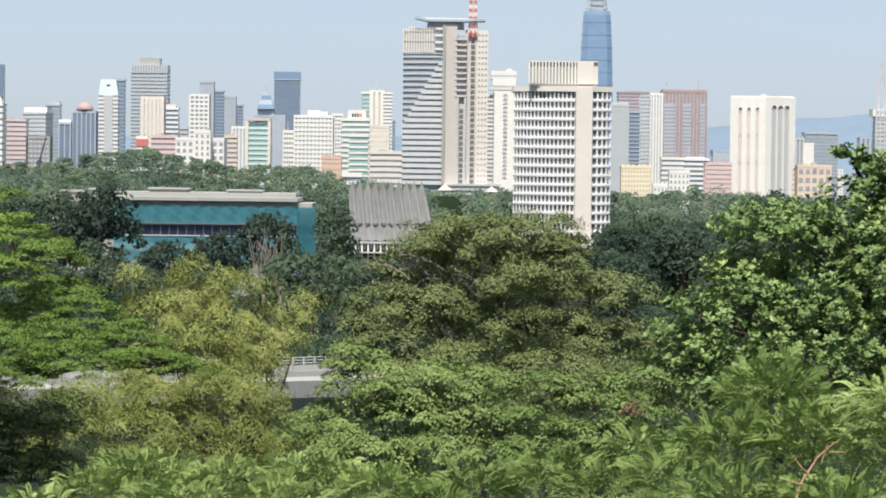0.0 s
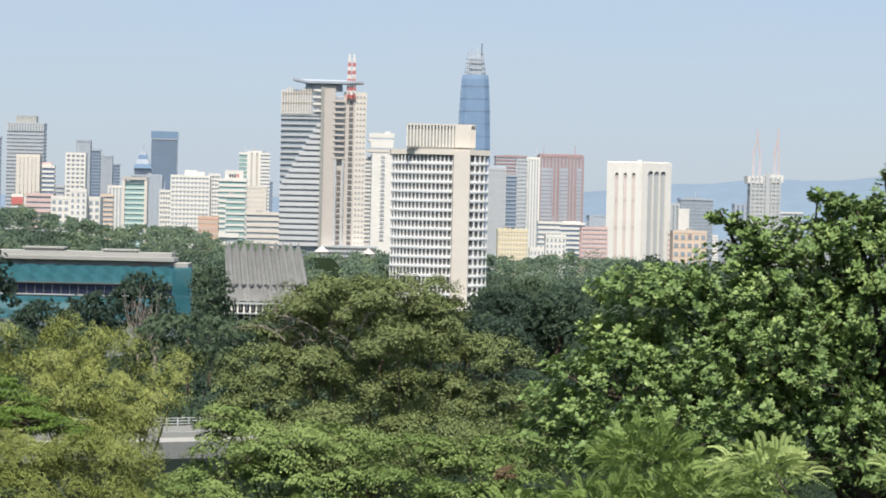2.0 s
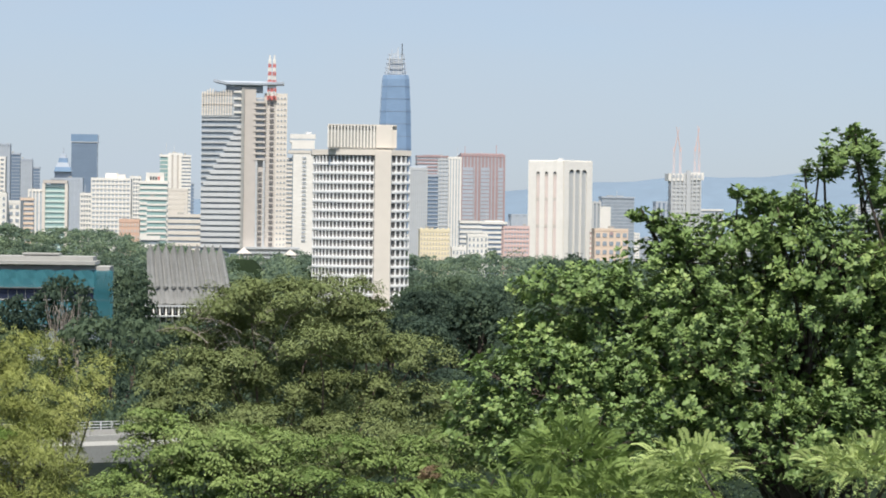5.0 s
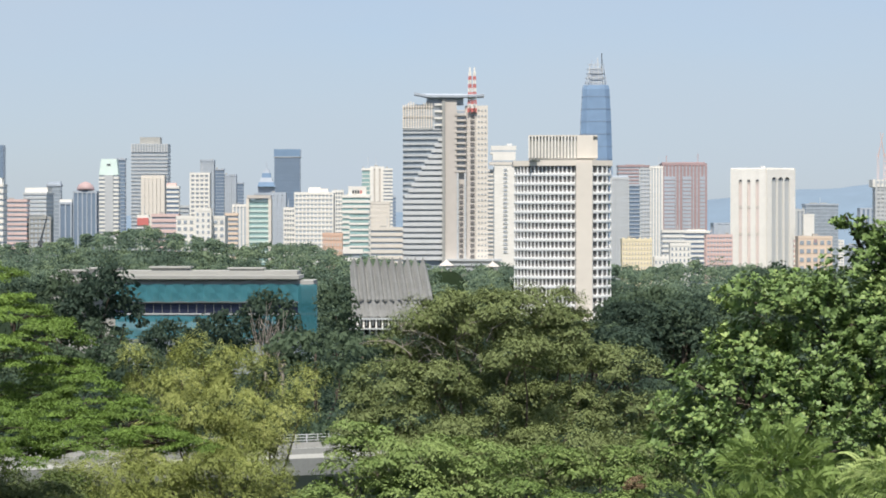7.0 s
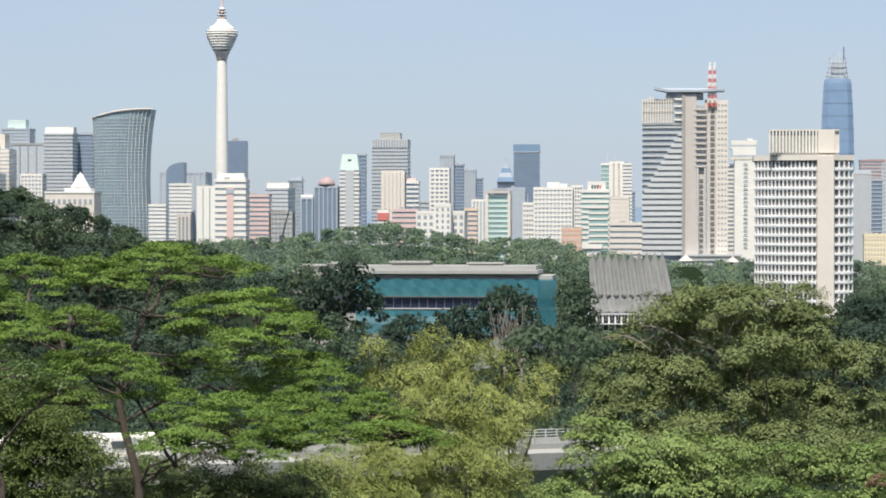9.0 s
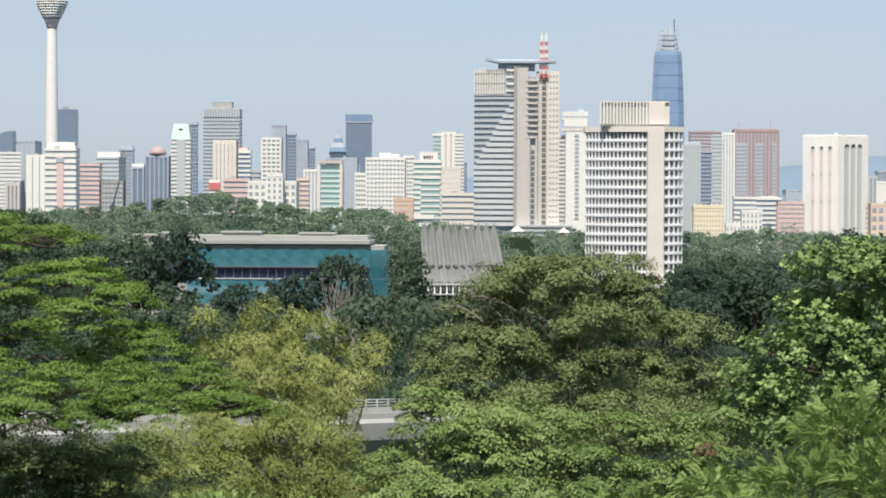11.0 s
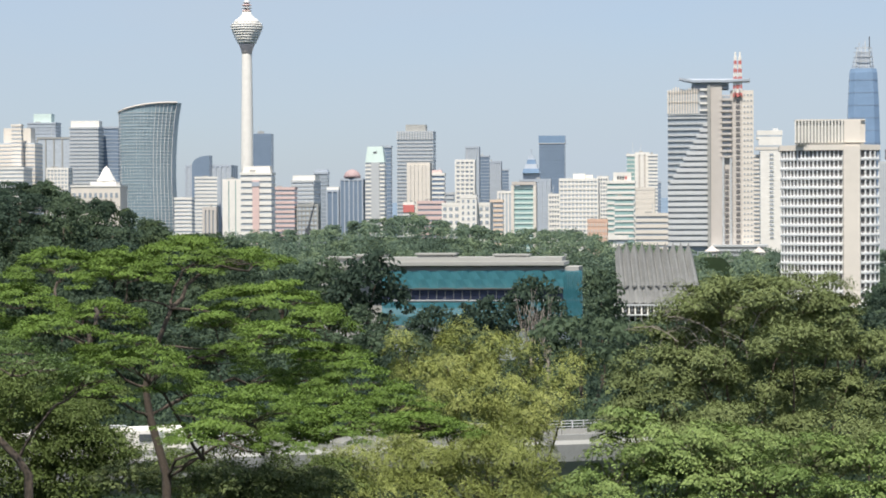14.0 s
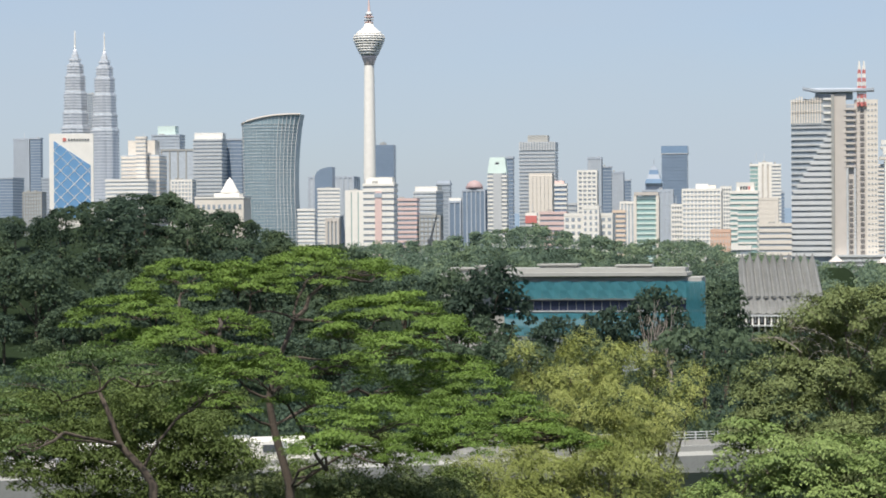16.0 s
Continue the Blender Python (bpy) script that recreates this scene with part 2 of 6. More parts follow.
# ---- buildings ----
def tower(name, label, x, y, w, top, style="bands", wall=WHITE, glass=G_MID, floor=4.0, depth=None, turn=0.0, fill=0.5, bays=6, cap=0.0, cap_w=0.5, cap_mat=None, category="building", foot=None, edge=True):
    """A city block. bands: floor slabs round a glazed core; grid: slabs and piers; fins: piers over the full height;
    holes: a wall with single windows; glass: a glazed body with thin floor lines."""
    z0 = foot if foot is not None else ground_z(x, y) - 0.5
    h = top - z0
    depth = depth or w * 0.8
    t = thing(name, x, y + depth / 2, z0, label, category, "city buildings", turn)
    n = max(2, round(h / floor))
    fh = h / n
    if style == "holes":
        link_part("wall", box(w, depth, h, wall), wall, t)
        b = w / bays
        shown = [k for k in range(n) if k * fh > h - 75]
        pane = box(b * fill, 0.4, fh * 0.5, glass)
        for k in shown:
            for i in range(bays):
                link_part("window", pane, glass, t, (-w / 2 + b * (i + 0.5), -depth / 2 - 0.05, k * fh + fh * 0.3))
    else:
        link_part("glazed_core", box(w - 0.8, depth - 0.8, h, glass), glass, t)
        low = max(0, int((h - 110) / fh))
        if style in ("bands", "grid"):
            s = box(w, depth, fh * fill, wall)
            for k in range(low, n):
                link_part("floor_band", s, wall, t, (0, 0, k * fh))
        if style == "glass":
            s = box(w - 0.4, depth - 0.4, fh * 0.18, wall)
            for k in range(low, n):
                link_part("floor_line", s, wall, t, (0, 0, k * fh))
        if style in ("grid", "fins"):
            b = w / bays
            pw = b * (fill if style == "fins" else 0.3)
            s = box(pw, 1.0, h, wall)
            for i in range(bays + 1):
                link_part("pier", s, wall, t, (-w / 2 + (w - pw) * i / bays + pw / 2, -depth / 2, 0))
            sb = max(2, int(depth / b / 2))
            s2 = box(1.0, pw, h, wall)
            for side in (-1, 1):
                for i in range(sb + 1):
                    link_part("pier", s2, wall, t, (side * (w / 2 - 0.3), -depth / 2 + pw / 2 + (depth - pw) * i / sb, 0))
    if edge:
        link_part("parapet", box(w + 0.3, depth + 0.3, min(2.2, fh * 0.6), wall), wall, t, (0, 0, h))
    clutter = np.random.default_rng(int(abs(x) * 10 + y))
    for _ in range(int(clutter.integers(1, 4))):
        s = clutter.uniform(0.1, 0.24)
        link_part("roof_unit", box(w * s, depth * 0.2, clutter.uniform(1.5, 4.0), GREY), GREY, t, (clutter.uniform(-0.36, 0.36) * w, clutter.uniform(-0.3, 0.2) * depth, h + 0.1))
    if clutter.uniform() < 0.35:
        link_part("antenna", box(0.35, 0.35, clutter.uniform(6, 14), SILVER), SILVER, t, (clutter.uniform(-0.3, 0.3) * w, 0, h))
    if cap:
        cm = cap_mat or wall
        link_part("plant_room", box(w * cap_w, depth * 0.6, cap, cm), cm, t, (0, 0, h))
    return t, h, depth


# far glass and concrete towers, from one end of the skyline to the other
tower("office_tower", "navy glass office tower on the city's edge", -1146.1, 3600.0, 66.7, 141.02, "glass", BLUEGREY, G_NAVY)
tower("office_tower", "grey slab tower with vertical ribs", -1161.5, 3800.0, 23.67, 202.14, "fins", BLUEGREY, G_PALE, bays=9)
# the grey slab's shaded right face, built as a separate darker block
tower("office_tower", "shaded right face of the grey slab tower, in dull blue", -1140.8, 3800.0, 16.04, 202.68, "glass", BLUEGREY, G_NAVY)
tower("office_block", "pale glass low office block", -904.68, 3000.0, 22.66, 110.75, "grid", GREY, G_PALE, bays=7, fill=0.25)
tower("office_block", "grey banded office block", -945.35, 3200.0, 16.32, 131.14, "bands", BLUEGREY, G_MID)
tower("office_tower", "grey glass tower with pale green top", -822.94, 3300.0, 36.13, 185.66, "bands", BLUEGREY, G_PALE, cap=13, cap_w=0.62, cap_mat=MINT)
tower("office_tower", "pale glass office tower with ribs", -758.24, 3100.0, 40.68, 160.69, "fins", GREY, G_PALE, bays=4, fill=0.15)
tower("office_block", "white block with square windows above trees", -657.04, 2700.0, 22.43, 116.46, "grid", WHITE, G_PALE, bays=6, fill=0.4)
tower("office_tower", "grey banded tower with white crown", -676.01, 2900.0, 32.24, 164.94, "bands", SILVER, G_MID, cap=9, cap_w=0.98, cap_mat=WHITE)
tower("office_tower", "dark blue glass side tower", -655.88, 2930.0, 22.94, 166.29, "glass", BLUEGREY, G_NAVY, cap=2, cap_w=0.7)
tower("hotel_block", "white podium of a stepped cream hotel", -701.26, 2650.0, 44.29, 116.03, "bands", WHITE, G_PALE)
tower("hotel_tower", "stepped cream hotel tower with white floors", -700.08, 2700.0, 40.32, 144.11, "bands", CREAM, G_PALE, fill=0.6, edge=False, cap=15, cap_w=0.7)
tower("hotel_tower", "narrow cream crown storeys of the stepped hotel", -696.78, 2690.0, 10.63, 160.32, "bands", CREAM, G_PALE, fill=0.6)
tower("apartment_tower", "slim white apartment tower with banded floors", -449.7, 2300.0, 15.38, 81.71, "bands", WHITE, G_PALE, floor=3.4)
tower("office_tower", "pale grey stepped office tower", -650.93, 3500.0, 61, 135.96, "fins", BLUEGREY, G_PALE, bays=9, fill=0.4)
tower("apartment_tower", "white apartment tower with banded front", -450.01, 2400.0, 20.15, 101.34, "bands", WHITE, G_PALE, floor=3.4, fill=0.6, turn=12)
tower("office_block", "small taupe concrete block above trees", -333.95, 1800.0, 9.29, 69.98, "fins", BEIGE, G_MID, bays=3, fill=0.5)
tower("office_tower", "white tower with green glazed side", -477.55, 2700.0, 19.7, 103.96, "fins", WHITE, G_TEAL, bays=2, fill=0.6)
tower("office_tower", "navy glass tower with a flat top", -612.41, 3700.0, 26.12, 185.53, "glass", G_NAVY, G_NAVY, edge=False)
t, h, d = tower("office_tower", "white striped tower with a pink centre panel", -352.72, 2100.0, 24.73, 98.96, "bands", WHITE, G_MID, floor=4.6, fill=0.62, cap=7, cap_w=0.86)
link_part("centre_panel", box(5.4, 0.6, h - 4, PINK), PINK, t, (0, -d / 2 - 0.3, 0), label="pink vertical panel")
link_part("emblem_board", box(6, 0.5, 3.5, BLUEGREY), BLUEGREY, t, (0, -d / 2 - 0.7, h - 9))
tower("office_block", "pinkish brown banded office block", -362.54, 2300.0, 19.64, 89.8, "bands", PINK, G_MID, fill=0.55)
tower("office_tower", "grey banded tower with white top storeys", -388.92, 2600.0, 23.83, 100.62, "bands", SILVER, G_PALE, cap=7, cap_w=0.98, cap_mat=WHITE, turn=-14)
tower("office_tower", "blue grey tower with roof plant", -416.27, 2900.0, 15.71, 114.38, "glass", BLUEGREY, G_MID, cap=5, cap_w=0.9)
tower("office_tower", "low pale block with stepped roof", -341.65, 2300.0, 18.21, 75.33, "grid", GREY, G_PALE, bays=5, fill=0.3)
tower("office_tower", "blue glass tower with white head", -375.75, 2700.0, 12.38, 92.62, "fins", BLUEGREY, G_NAVY, bays=2, fill=0.2, cap=5, cap_w=1.0, cap_mat=WHITE)
t, h, d = tower("office_tower", "navy tower with a red domed roof", -383.04, 2900.0, 25.37, 107.12, "fins", BLUEGREY, G_NAVY, bays=5, fill=0.25, cap=3, cap_w=0.8)
link_part("dome", lathe([(9.5, 0), (9.2, 2.5), (7.6, 5.5), (4.6, 8), (0.6, 9.4)], 24), MAUVE, t, (0, -2, h + 3), label="faded red dome")
tower("office_tower", "dark blue side tower behind white one", -340.22, 2850.0, 13.06, 140.75, "glass", BLUEGREY, G_NAVY)
t, h, d = tower("office_tower", "white banded tower with pale green tapered top", -332.72, 2700.0, 19.69, 121.88, "bands", WHITE, G_MID, fill=0.5, edge=False)
link_part("stair_wall", box(8.6, 0.8, h, SILVER), SILVER, t, (0.4, -d / 2 - 0.4, 0))
link_part("tapered_top", prism([(-9.7, -7.8), (9.7, -7.8), (9.7, 7.8), (-9.7, 7.8)], 0, 16, 0.78), MINT, t, (0, 0, h), label="pale green tapered top")
link_part("emblem", box(3.6, 0.5, 4, DARK), DARK, t, (0, -6.6, h + 7))
t, h, d = tower("office_tower", "grey banded tower with ribbed crown", -324.69, 3000.0, 40.62, 153.75, "bands", SILVER, G_MID, fill=0.42, edge=False, cap=17, cap_w=0.55, cap_mat=GREY)
link_part("crown", box(40.5, d, 9.5, SILVER), SILVER, t, (0, 0, h))
for i in range(13):
    link_part("crown_rib", box(0.9, 0.8, 8.5, G_MID), G_MID, t, (-18 + i * 3, -d / 2 - 0.2, h + 0.5))
tower("apartment_tower", "cream tower with vertical window strips", -246.05, 2300.0, 19.65, 110.31, "fins", CREAM, G_MID, bays=5, fill=0.78)
tower("office_tower", "white and navy banded office tower", -240.5, 2400.0, 14, 103, "bands", WHITE, G_NAVY, fill=0.45, cap=5, cap_w=0.6, cap_mat=PINK)
tower("office_block", "small grey banded office block", -239.58, 2500.0, 10.42, 87.08, "bands", SILVER, G_MID)
tower("apartment_tower", "white tower with square balconies", -219.73, 2450.0, 17.86, 116.15, "grid", WHITE, G_MID, bays=4, fill=0.5)
tower("office_tower", "hazy blue slab tower", -287.03, 3300.0, 17.19, 152.12, "fins", BLUEGREY, G_PALE, bays=5, fill=0.35)
tower("office_tower", "hazy blue stepped tower", -276.72, 3350.0, 13.26, 142.35, "glass", BLUEGREY, G_NAVY)
tower("office_tower", "hazy grey twin tower", -267.04, 3400.0, 15.58, 136.5, "fins", BLUEGREY, G_PALE, bays=5, fill=0.35)
tower("office_tower", "hazy blue tower with a lower roof", -260.55, 3450.0, 13.66, 127.56, "glass", BLUEGREY, G_NAVY)
t, h, d = tower("shop_sign_building", "low white building with bright red board", -221.25, 2000.0, 8.33, 74.17, "bands", WHITE, G_MID, fill=0.6)
link_part("sign_board", box(8.4, 0.5, 5.5, RED), RED, t, (0, -d / 2 - 0.3, h - 5.5), label="bright red sign board")
tower("shop_row", "low pinkish red building above the trees", -210.12, 2050.0, 20.5, 75.38, "bands", PINK, G_MID, fill=0.6)
tower("villa_block", "white terraced block with dark openings", -165.34, 1850.0, 33.15, 72.33, "holes", WHITE, G_MID, bays=8, fill=0.55, floor=4.5)
tower("villa_block", "white upper storeys of a terraced block", -162.73, 1840.0, 11.12, 77.25, "holes", WHITE, G_MID, bays=3, fill=0.4, depth=12)
tower("office_block", "peach banded block above trees", -175.55, 2250.0, 10.78, 77.81, "bands", PEACH, G_MID)
tower("office_block", "pale block with white columns", -187.24, 2500.0, 14.06, 88.12, "fins", WHITE, G_PALE, bays=4, fill=0.4)
t, h, d = tower("office_tower", "green glass block in a cream frame", -149.42, 2200.0, 18.33, 88.42, "bands", MINT, G_TEAL, fill=0.4)
for s in (-1, 1):
    link_part("frame_pier", box(2.4, d + 1, h + 3, CREAM), CREAM, t, (s * 9, -0.8, 0))
link_part("frame_head", box(19.5, d + 1.4, 2.6, BEIGE), BEIGE, t, (0, -0.8, h + 3))
tower("office_tower", "taupe side slab of green glass block", -152.08, 2500.0, 14.58, 99.06, "fins", BLUEGREY, G_PALE, bays=3, fill=0.6)
t, h, d = tower("office_tower", "blue grey tower with stepped domed top", -195.62, 3000.0, 26.25, 106.88, "bands", BLUEGREY, G_BLUE, fill=0.45, cap=9, cap_w=0.72)
for i, (wide, z) in enumerate(((19, 9), (14.5, 14), (10.5, 19), (7, 23))):
    link_part("roof_step", prism([(-wide / 2, -wide / 2), (wide / 2, -wide / 2), (wide / 2, wide / 2), (-wide / 2, wide / 2)], 0, 5, 0.86), G_BLUE if i % 2 == 0 else BLUEGREY, t, (0, -2, h + z))
link_part("spire", lathe([(0.8, 0), (0.3, 9)], 8), BLUEGREY, t, (0, -2, h + 27))
t, h, d = tower("office_tower", "tall navy glass tower with lighter head", -189.75, 3300.0, 31.62, 156.94, "glass", G_NAVY, G_NAVY, edge=False)
link_part("head", box(32, d, 9, G_BLUE), G_BLUE, t, (0, 0, h + 1), label="lighter blue glazed head")
link_part("head_line", box(32.3, d + 0.3, 1, SILVER), SILVER, t, (0, 0, h))
tower("apartment_block", "cream stepped apartment block", -130.33, 2300.0, 9.58, 83, "grid", WHITE, G_MID, bays=4, fill=0.5)
t, h, d = tower("apartment_tower", "white apartment tower with gridded balconies", -104.73, 2200.0, 31.62, 94.38, "grid", WHITE, G_PALE, bays=10, fill=0.45, floor=3.6, cap=6, cap_w=0.3)
link_part("plant_room", box(10, 8, 5, CREAM), CREAM, t, (6, 0, h))
tower("apartment_tower", "white tower with gridded windows behind", -96.88, 2500.0, 10.42, 101.15, "grid", WHITE, G_MID, bays=4, fill=0.45, floor=3.6)
tower("office_block", "orange rendered block under a terracotta roof", -75.35, 1850.0, 13.49, 60.77, "holes", ORANGE, BEIGE, bays=7, fill=0.5, floor=4.2)
t, h, d = tower("office_tower", "white banded office tower with signboard", -65.77, 2050.0, 21.35, 89.9, "bands", WHITE, G_TEAL, fill=0.5)
link_part("sign_wall", box(13.6, 8, 8.5, WHITE), WHITE, t, (1, -3, h))
for i in range(4):
    link_part("sign_mark", box(1.4, 0.3, 2.6, DARK if i < 3 else RED), DARK if i < 3 else RED, t, (-2.2 + i * 2.0, -7.2, h + 3))
tower("office_block", "glazed front block with white floor bands", -60.33, 1950.0, 14.22, 77.06, "bands", WHITE, G_TEAL, fill=0.35)
tower("apartment_tower", "slim green glazed tower end", -74.81, 2650.0, 9.39, 125.15, "glass", WHITE, G_TEAL)
tower("apartment_tower", "white tower with a beige strip", -64.08, 2640.0, 13.75, 126.55, "fins", WHITE, BEIGE, bays=2, fill=0.5)
tower("apartment_tower", "white tower with banded balconies", -53.42, 2630.0, 9.31, 124.65, "bands", WHITE, G_MID, fill=0.6, floor=3.4)
tower("office_block", "cream blank walled block", -54.54, 2200.0, 22.92, 86.58, "holes", CREAM, CREAM, bays=4, fill=0.2)
tower("hall", "long low cream building with flat roof", -38.99, 1900.0, 24.15, 64.75, "bands", CREAM, G_MID, fill=0.6)
tower("office_block", "far blue sliver of a tower", -59.81, 3300.0, 5.5, 108.12, "glass", BLUEGREY, G_NAVY)
tower("hall", "low white flat roofed building in the trees", -45.86, 1380.0, 10.06, 51.66, "bands", WHITE, G_MID, fill=0.5)


def stepped_tower(x, y, top):
    """Slender apartment tower: blank front with one column of windows, a slotted wing and a stepped crown."""
    z0 = ground_z(x, y) - 0.5
    h, k = top - z0, 2200 / 4800
    t = thing("apartment_tower", x, y, z0, "slender cream apartment tower with a stepped crown", "building", "city buildings")
    link_part("wall", box(38 * k, 16, h, WHITE), WHITE, t, (0, 8, 0))
    link_part("wing", box(13 * k, 13, h - 8 * k, CREAM), CREAM, t, (-25.5 * k, 9.5, 0))
    link_part("joint", box(1.6 * k, 1.0, h - 4 * k, G_MID), G_MID, t, (-19.6 * k, 2.5, 0))
    pane, sill, slot = box(6.5 * k, 0.4, 2.6 * k, G_MID), box(7.5 * k, 0.7, 0.5 * k, WHITE), box(11 * k, 0.5, 2.0 * k, G_MID)
    for i in range(21):
        z = h - (9 + 7.3 * i) * k
        if z < 2:
            break
        link_part("window", pane, G_MID, t, (0.5 * k, -0.05, z))
        link_part("sill", sill, WHITE, t, (0.5 * k, -0.15, z - 0.6 * k))
        link_part("balcony_slot", slot, G_MID, t, (-26 * k, 2.85, z - 4 * k))
    for a, b, c, d, m in ((-28, 20, 0, 5, CREAM), (-25, 20, 5, 8, G_PALE), (-22, 18.5, 8, 19, WHITE), (-26, 19, 19, 23, WHITE), (-24, 18, 23, 26, G_PALE), (-25, 20, 26, 34, WHITE)):
        link_part("crown_step", box((b - a) * k, 17, (d - c) * k, m), m, t, ((a + b) / 2 * k, 8.2, h + c * k))
    link_part("roof_box", box(10 * k, 5, 4 * k, SILVER), SILVER, t, (8 * k, 8, h + 34 * k))


stepped_tower(50.34, 2200.0, 118.57)
tower("apartment_tower", "pale ribbed tower with a grey cap", 176.34, 2700.0, 17.44, 117.38, "fins", SILVER, G_PALE, bays=8, fill=0.55, cap=4, cap_w=0.96, cap_mat=BLUEGREY)
tower("apartment_tower", "reddish tower with roof frame", 218.29, 3100.0, 36.17, 140.08, "bands", MAUVE, G_PALE, fill=0.5, cap=3, cap_w=0.5)
tower("apartment_tower", "navy glazed slim tower", 194.22, 2750.0, 11.46, 111.56, "bands", BLUEGREY, G_NAVY, fill=0.25)
tower("apartment_tower", "pale glazed tower with balconies", 208.54, 2800.0, 11.08, 129.42, "grid", SILVER, G_PALE, bays=3, fill=0.3)
tower("apartment_tower", "white ribbed tower beside a reddish one", 220.21, 2800.0, 13.42, 131.17, "fins", WHITE, G_PALE, bays=4, fill=0.5)
t, h, d = tower("apartment_tower", "broad reddish brown tower with vertical strips", 258.28, 2900.0, 47.73, 136.73, "fins", MAUVE, BLUEGREY, bays=12, fill=0.62)
for a, b in ((-0.46, -0.22), (-0.04, 0.15), (0.34, 0.46)):
    link_part("glazed_strip", box((b - a) * 47.7, 1.4, h - 12, BLUEGREY), BLUEGREY, t, ((a + b) / 2 * 47.7, -d / 2 - 0.1, 0))
    for i in range(24):
        link_part("strip_sill", box((b - a) * 47.7, 1.7, 0.7, MAUVE), MAUVE, t, ((a + b) / 2 * 47.7, -d / 2 - 0.1, h - 16 - 4 * i))
link_part("roof_frame", box(46, 16, 1.6, MAUVE), MAUVE, t, (0, 0, h + 2))
for i, s in enumerate((-18, 16)):
    link_part("roof_mast", box(0.7, 0.7, 9 + 2 * i, MAUVE), MAUVE, t, (s, 0, h + 2))
t, h, d = tower("apartment_block", "yellow block with corner turrets", 128.81, 1800.0, 19.88, 57, "holes", YELLOW, BEIGE, bays=10, fill=0.4, floor=3.2)
for i in range(6):
    link_part("turret", box(1.4, 1.4, 2.6, YELLOW), YELLOW, t, (-9 + i * 3.6, -d / 2 + 1, h))
tower("office_block", "low white banded block", 195.5, 2300.0, 19.17, 63.83, "bands", WHITE, G_MID, fill=0.5)
tower("office_block", "low white block with grey bands", 219.82, 2350.0, 22.52, 63.43, "bands", WHITE, G_NAVY, fill=0.5, cap=3, cap_w=0.7)
tower("villa_block", "small white house block", 166.25, 1900.0, 14.25, 53.67, "holes", WHITE, G_MID, bays=5, fill=0.4)
tower("villa_block", "white wall block in the trees", 145.12, 1800.0, 9.75, 45, "holes", WHITE, G_MID, bays=4, fill=0.4)
tower("office_block", "pinkish low apartment block", 229.22, 2250.0, 21.56, 60, "grid", PINK, G_PALE, bays=8, fill=0.5)
tower("office_tower", "dark teal glass block behind", 433.03, 3100.0, 38.1, 96.17, "glass", BLUEGREY, G_MID, cap=2, cap_w=0.4, cap_mat=WHITE)
tower("office_tower", "slim grey tower with glass side", 381.83, 2900.0, 9.67, 87.79, "fins", SILVER, G_MID, bays=2, fill=0.4)
tower("office_tower", "slim white slab tower", 377.71, 2800.0, 11.08, 81.58, "holes", WHITE, WHITE, bays=2, fill=0.2)
t, h, d = tower("office_block", "peach block with dark windows and emblem", 288.31, 2100.0, 26.25, 58.69, "holes", PEACH, G_MID, bays=5, fill=0.6, floor=7)
link_part("emblem", box(2.4, 0.4, 2.6, MAUVE), MAUVE, t, (0, -d / 2 - 0.2, h - 3))
tower("office_block", "small pale banded block", 276.04, 2120.0, 4.42, 57.79, "bands", WHITE, PINK, fill=0.5)
for k in range(9):
    xs = 1480 + k * 44
    tower("far_block", "distant pale low city block", *((xs - 784) * 3600 / 4800 + 7 * (k % 3), 3600 + 90 * (k % 4), 20 + 9 * (k % 3), 60 - (8 + 17 * ((k * 7) % 4)) * 0.75), style=("grid", "bands", "fins")[k % 3], wall=(WHITE, SILVER, BLUEGREY, PINK)[k % 4], glass=G_PALE, bays=5)
tower("site_block", "green netted building site block", 476.37, 2200.0, 17.37, 74.15, "glass", MINT, G_TEAL)
for k in range(46):
    u = -0.34 + 0.0135 * k + 0.004 * math.sin(k * 2.3)
    dd = 3300 + 130 * ((k * 5) % 7)
    tower("far_block", "distant hazy city block in the skyline", u * dd, dd, 26 + 8 * ((k * 3) % 5), 60 + (14 + 13 * ((k * 11) % 6) - 30) * dd / 4800, style=("bands", "fins", "glass", "grid")[k % 4], wall=(BLUEGREY, SILVER, BLUEGREY, WHITE)[(k // 2) % 4], glass=(G_PALE, G_NAVY, G_MID)[k % 3], bays=5)


def pavilion(x, y, top):
    z0 = ground_z(x, y) - 0.3
    t = thing("garden_pavilion", x, y, z0, "small pavilion with a pale pointed tiled roof", "pavilion")
    h = top - z0
    link_part("mound", lathe([(16, 0), (11, (h - 4.6) * 0.5), (4.5, h - 5.2), (3.2, h - 4.6)], 18), EARTH, t, label="dark overgrown mound")
    for a in (-1.6, 1.6):
        for b in (-1.6, 1.6):
            link_part("post", box(0.25, 0.25, 2.4, BEIGE), BEIGE, t, (a, b, h - 4.6))
    link_part("roof", lathe([(2.9, h - 2.4), (2.7, h - 2.2), (1.1, h - 1.0), (0.8, h - 0.8), (0.1, h)], 8), BEIGE, t, label="pale beige pointed roof")


pavilion(1.26, 1010.0, 51.79)
pavilion(20.17, 1100.0, 50.38)


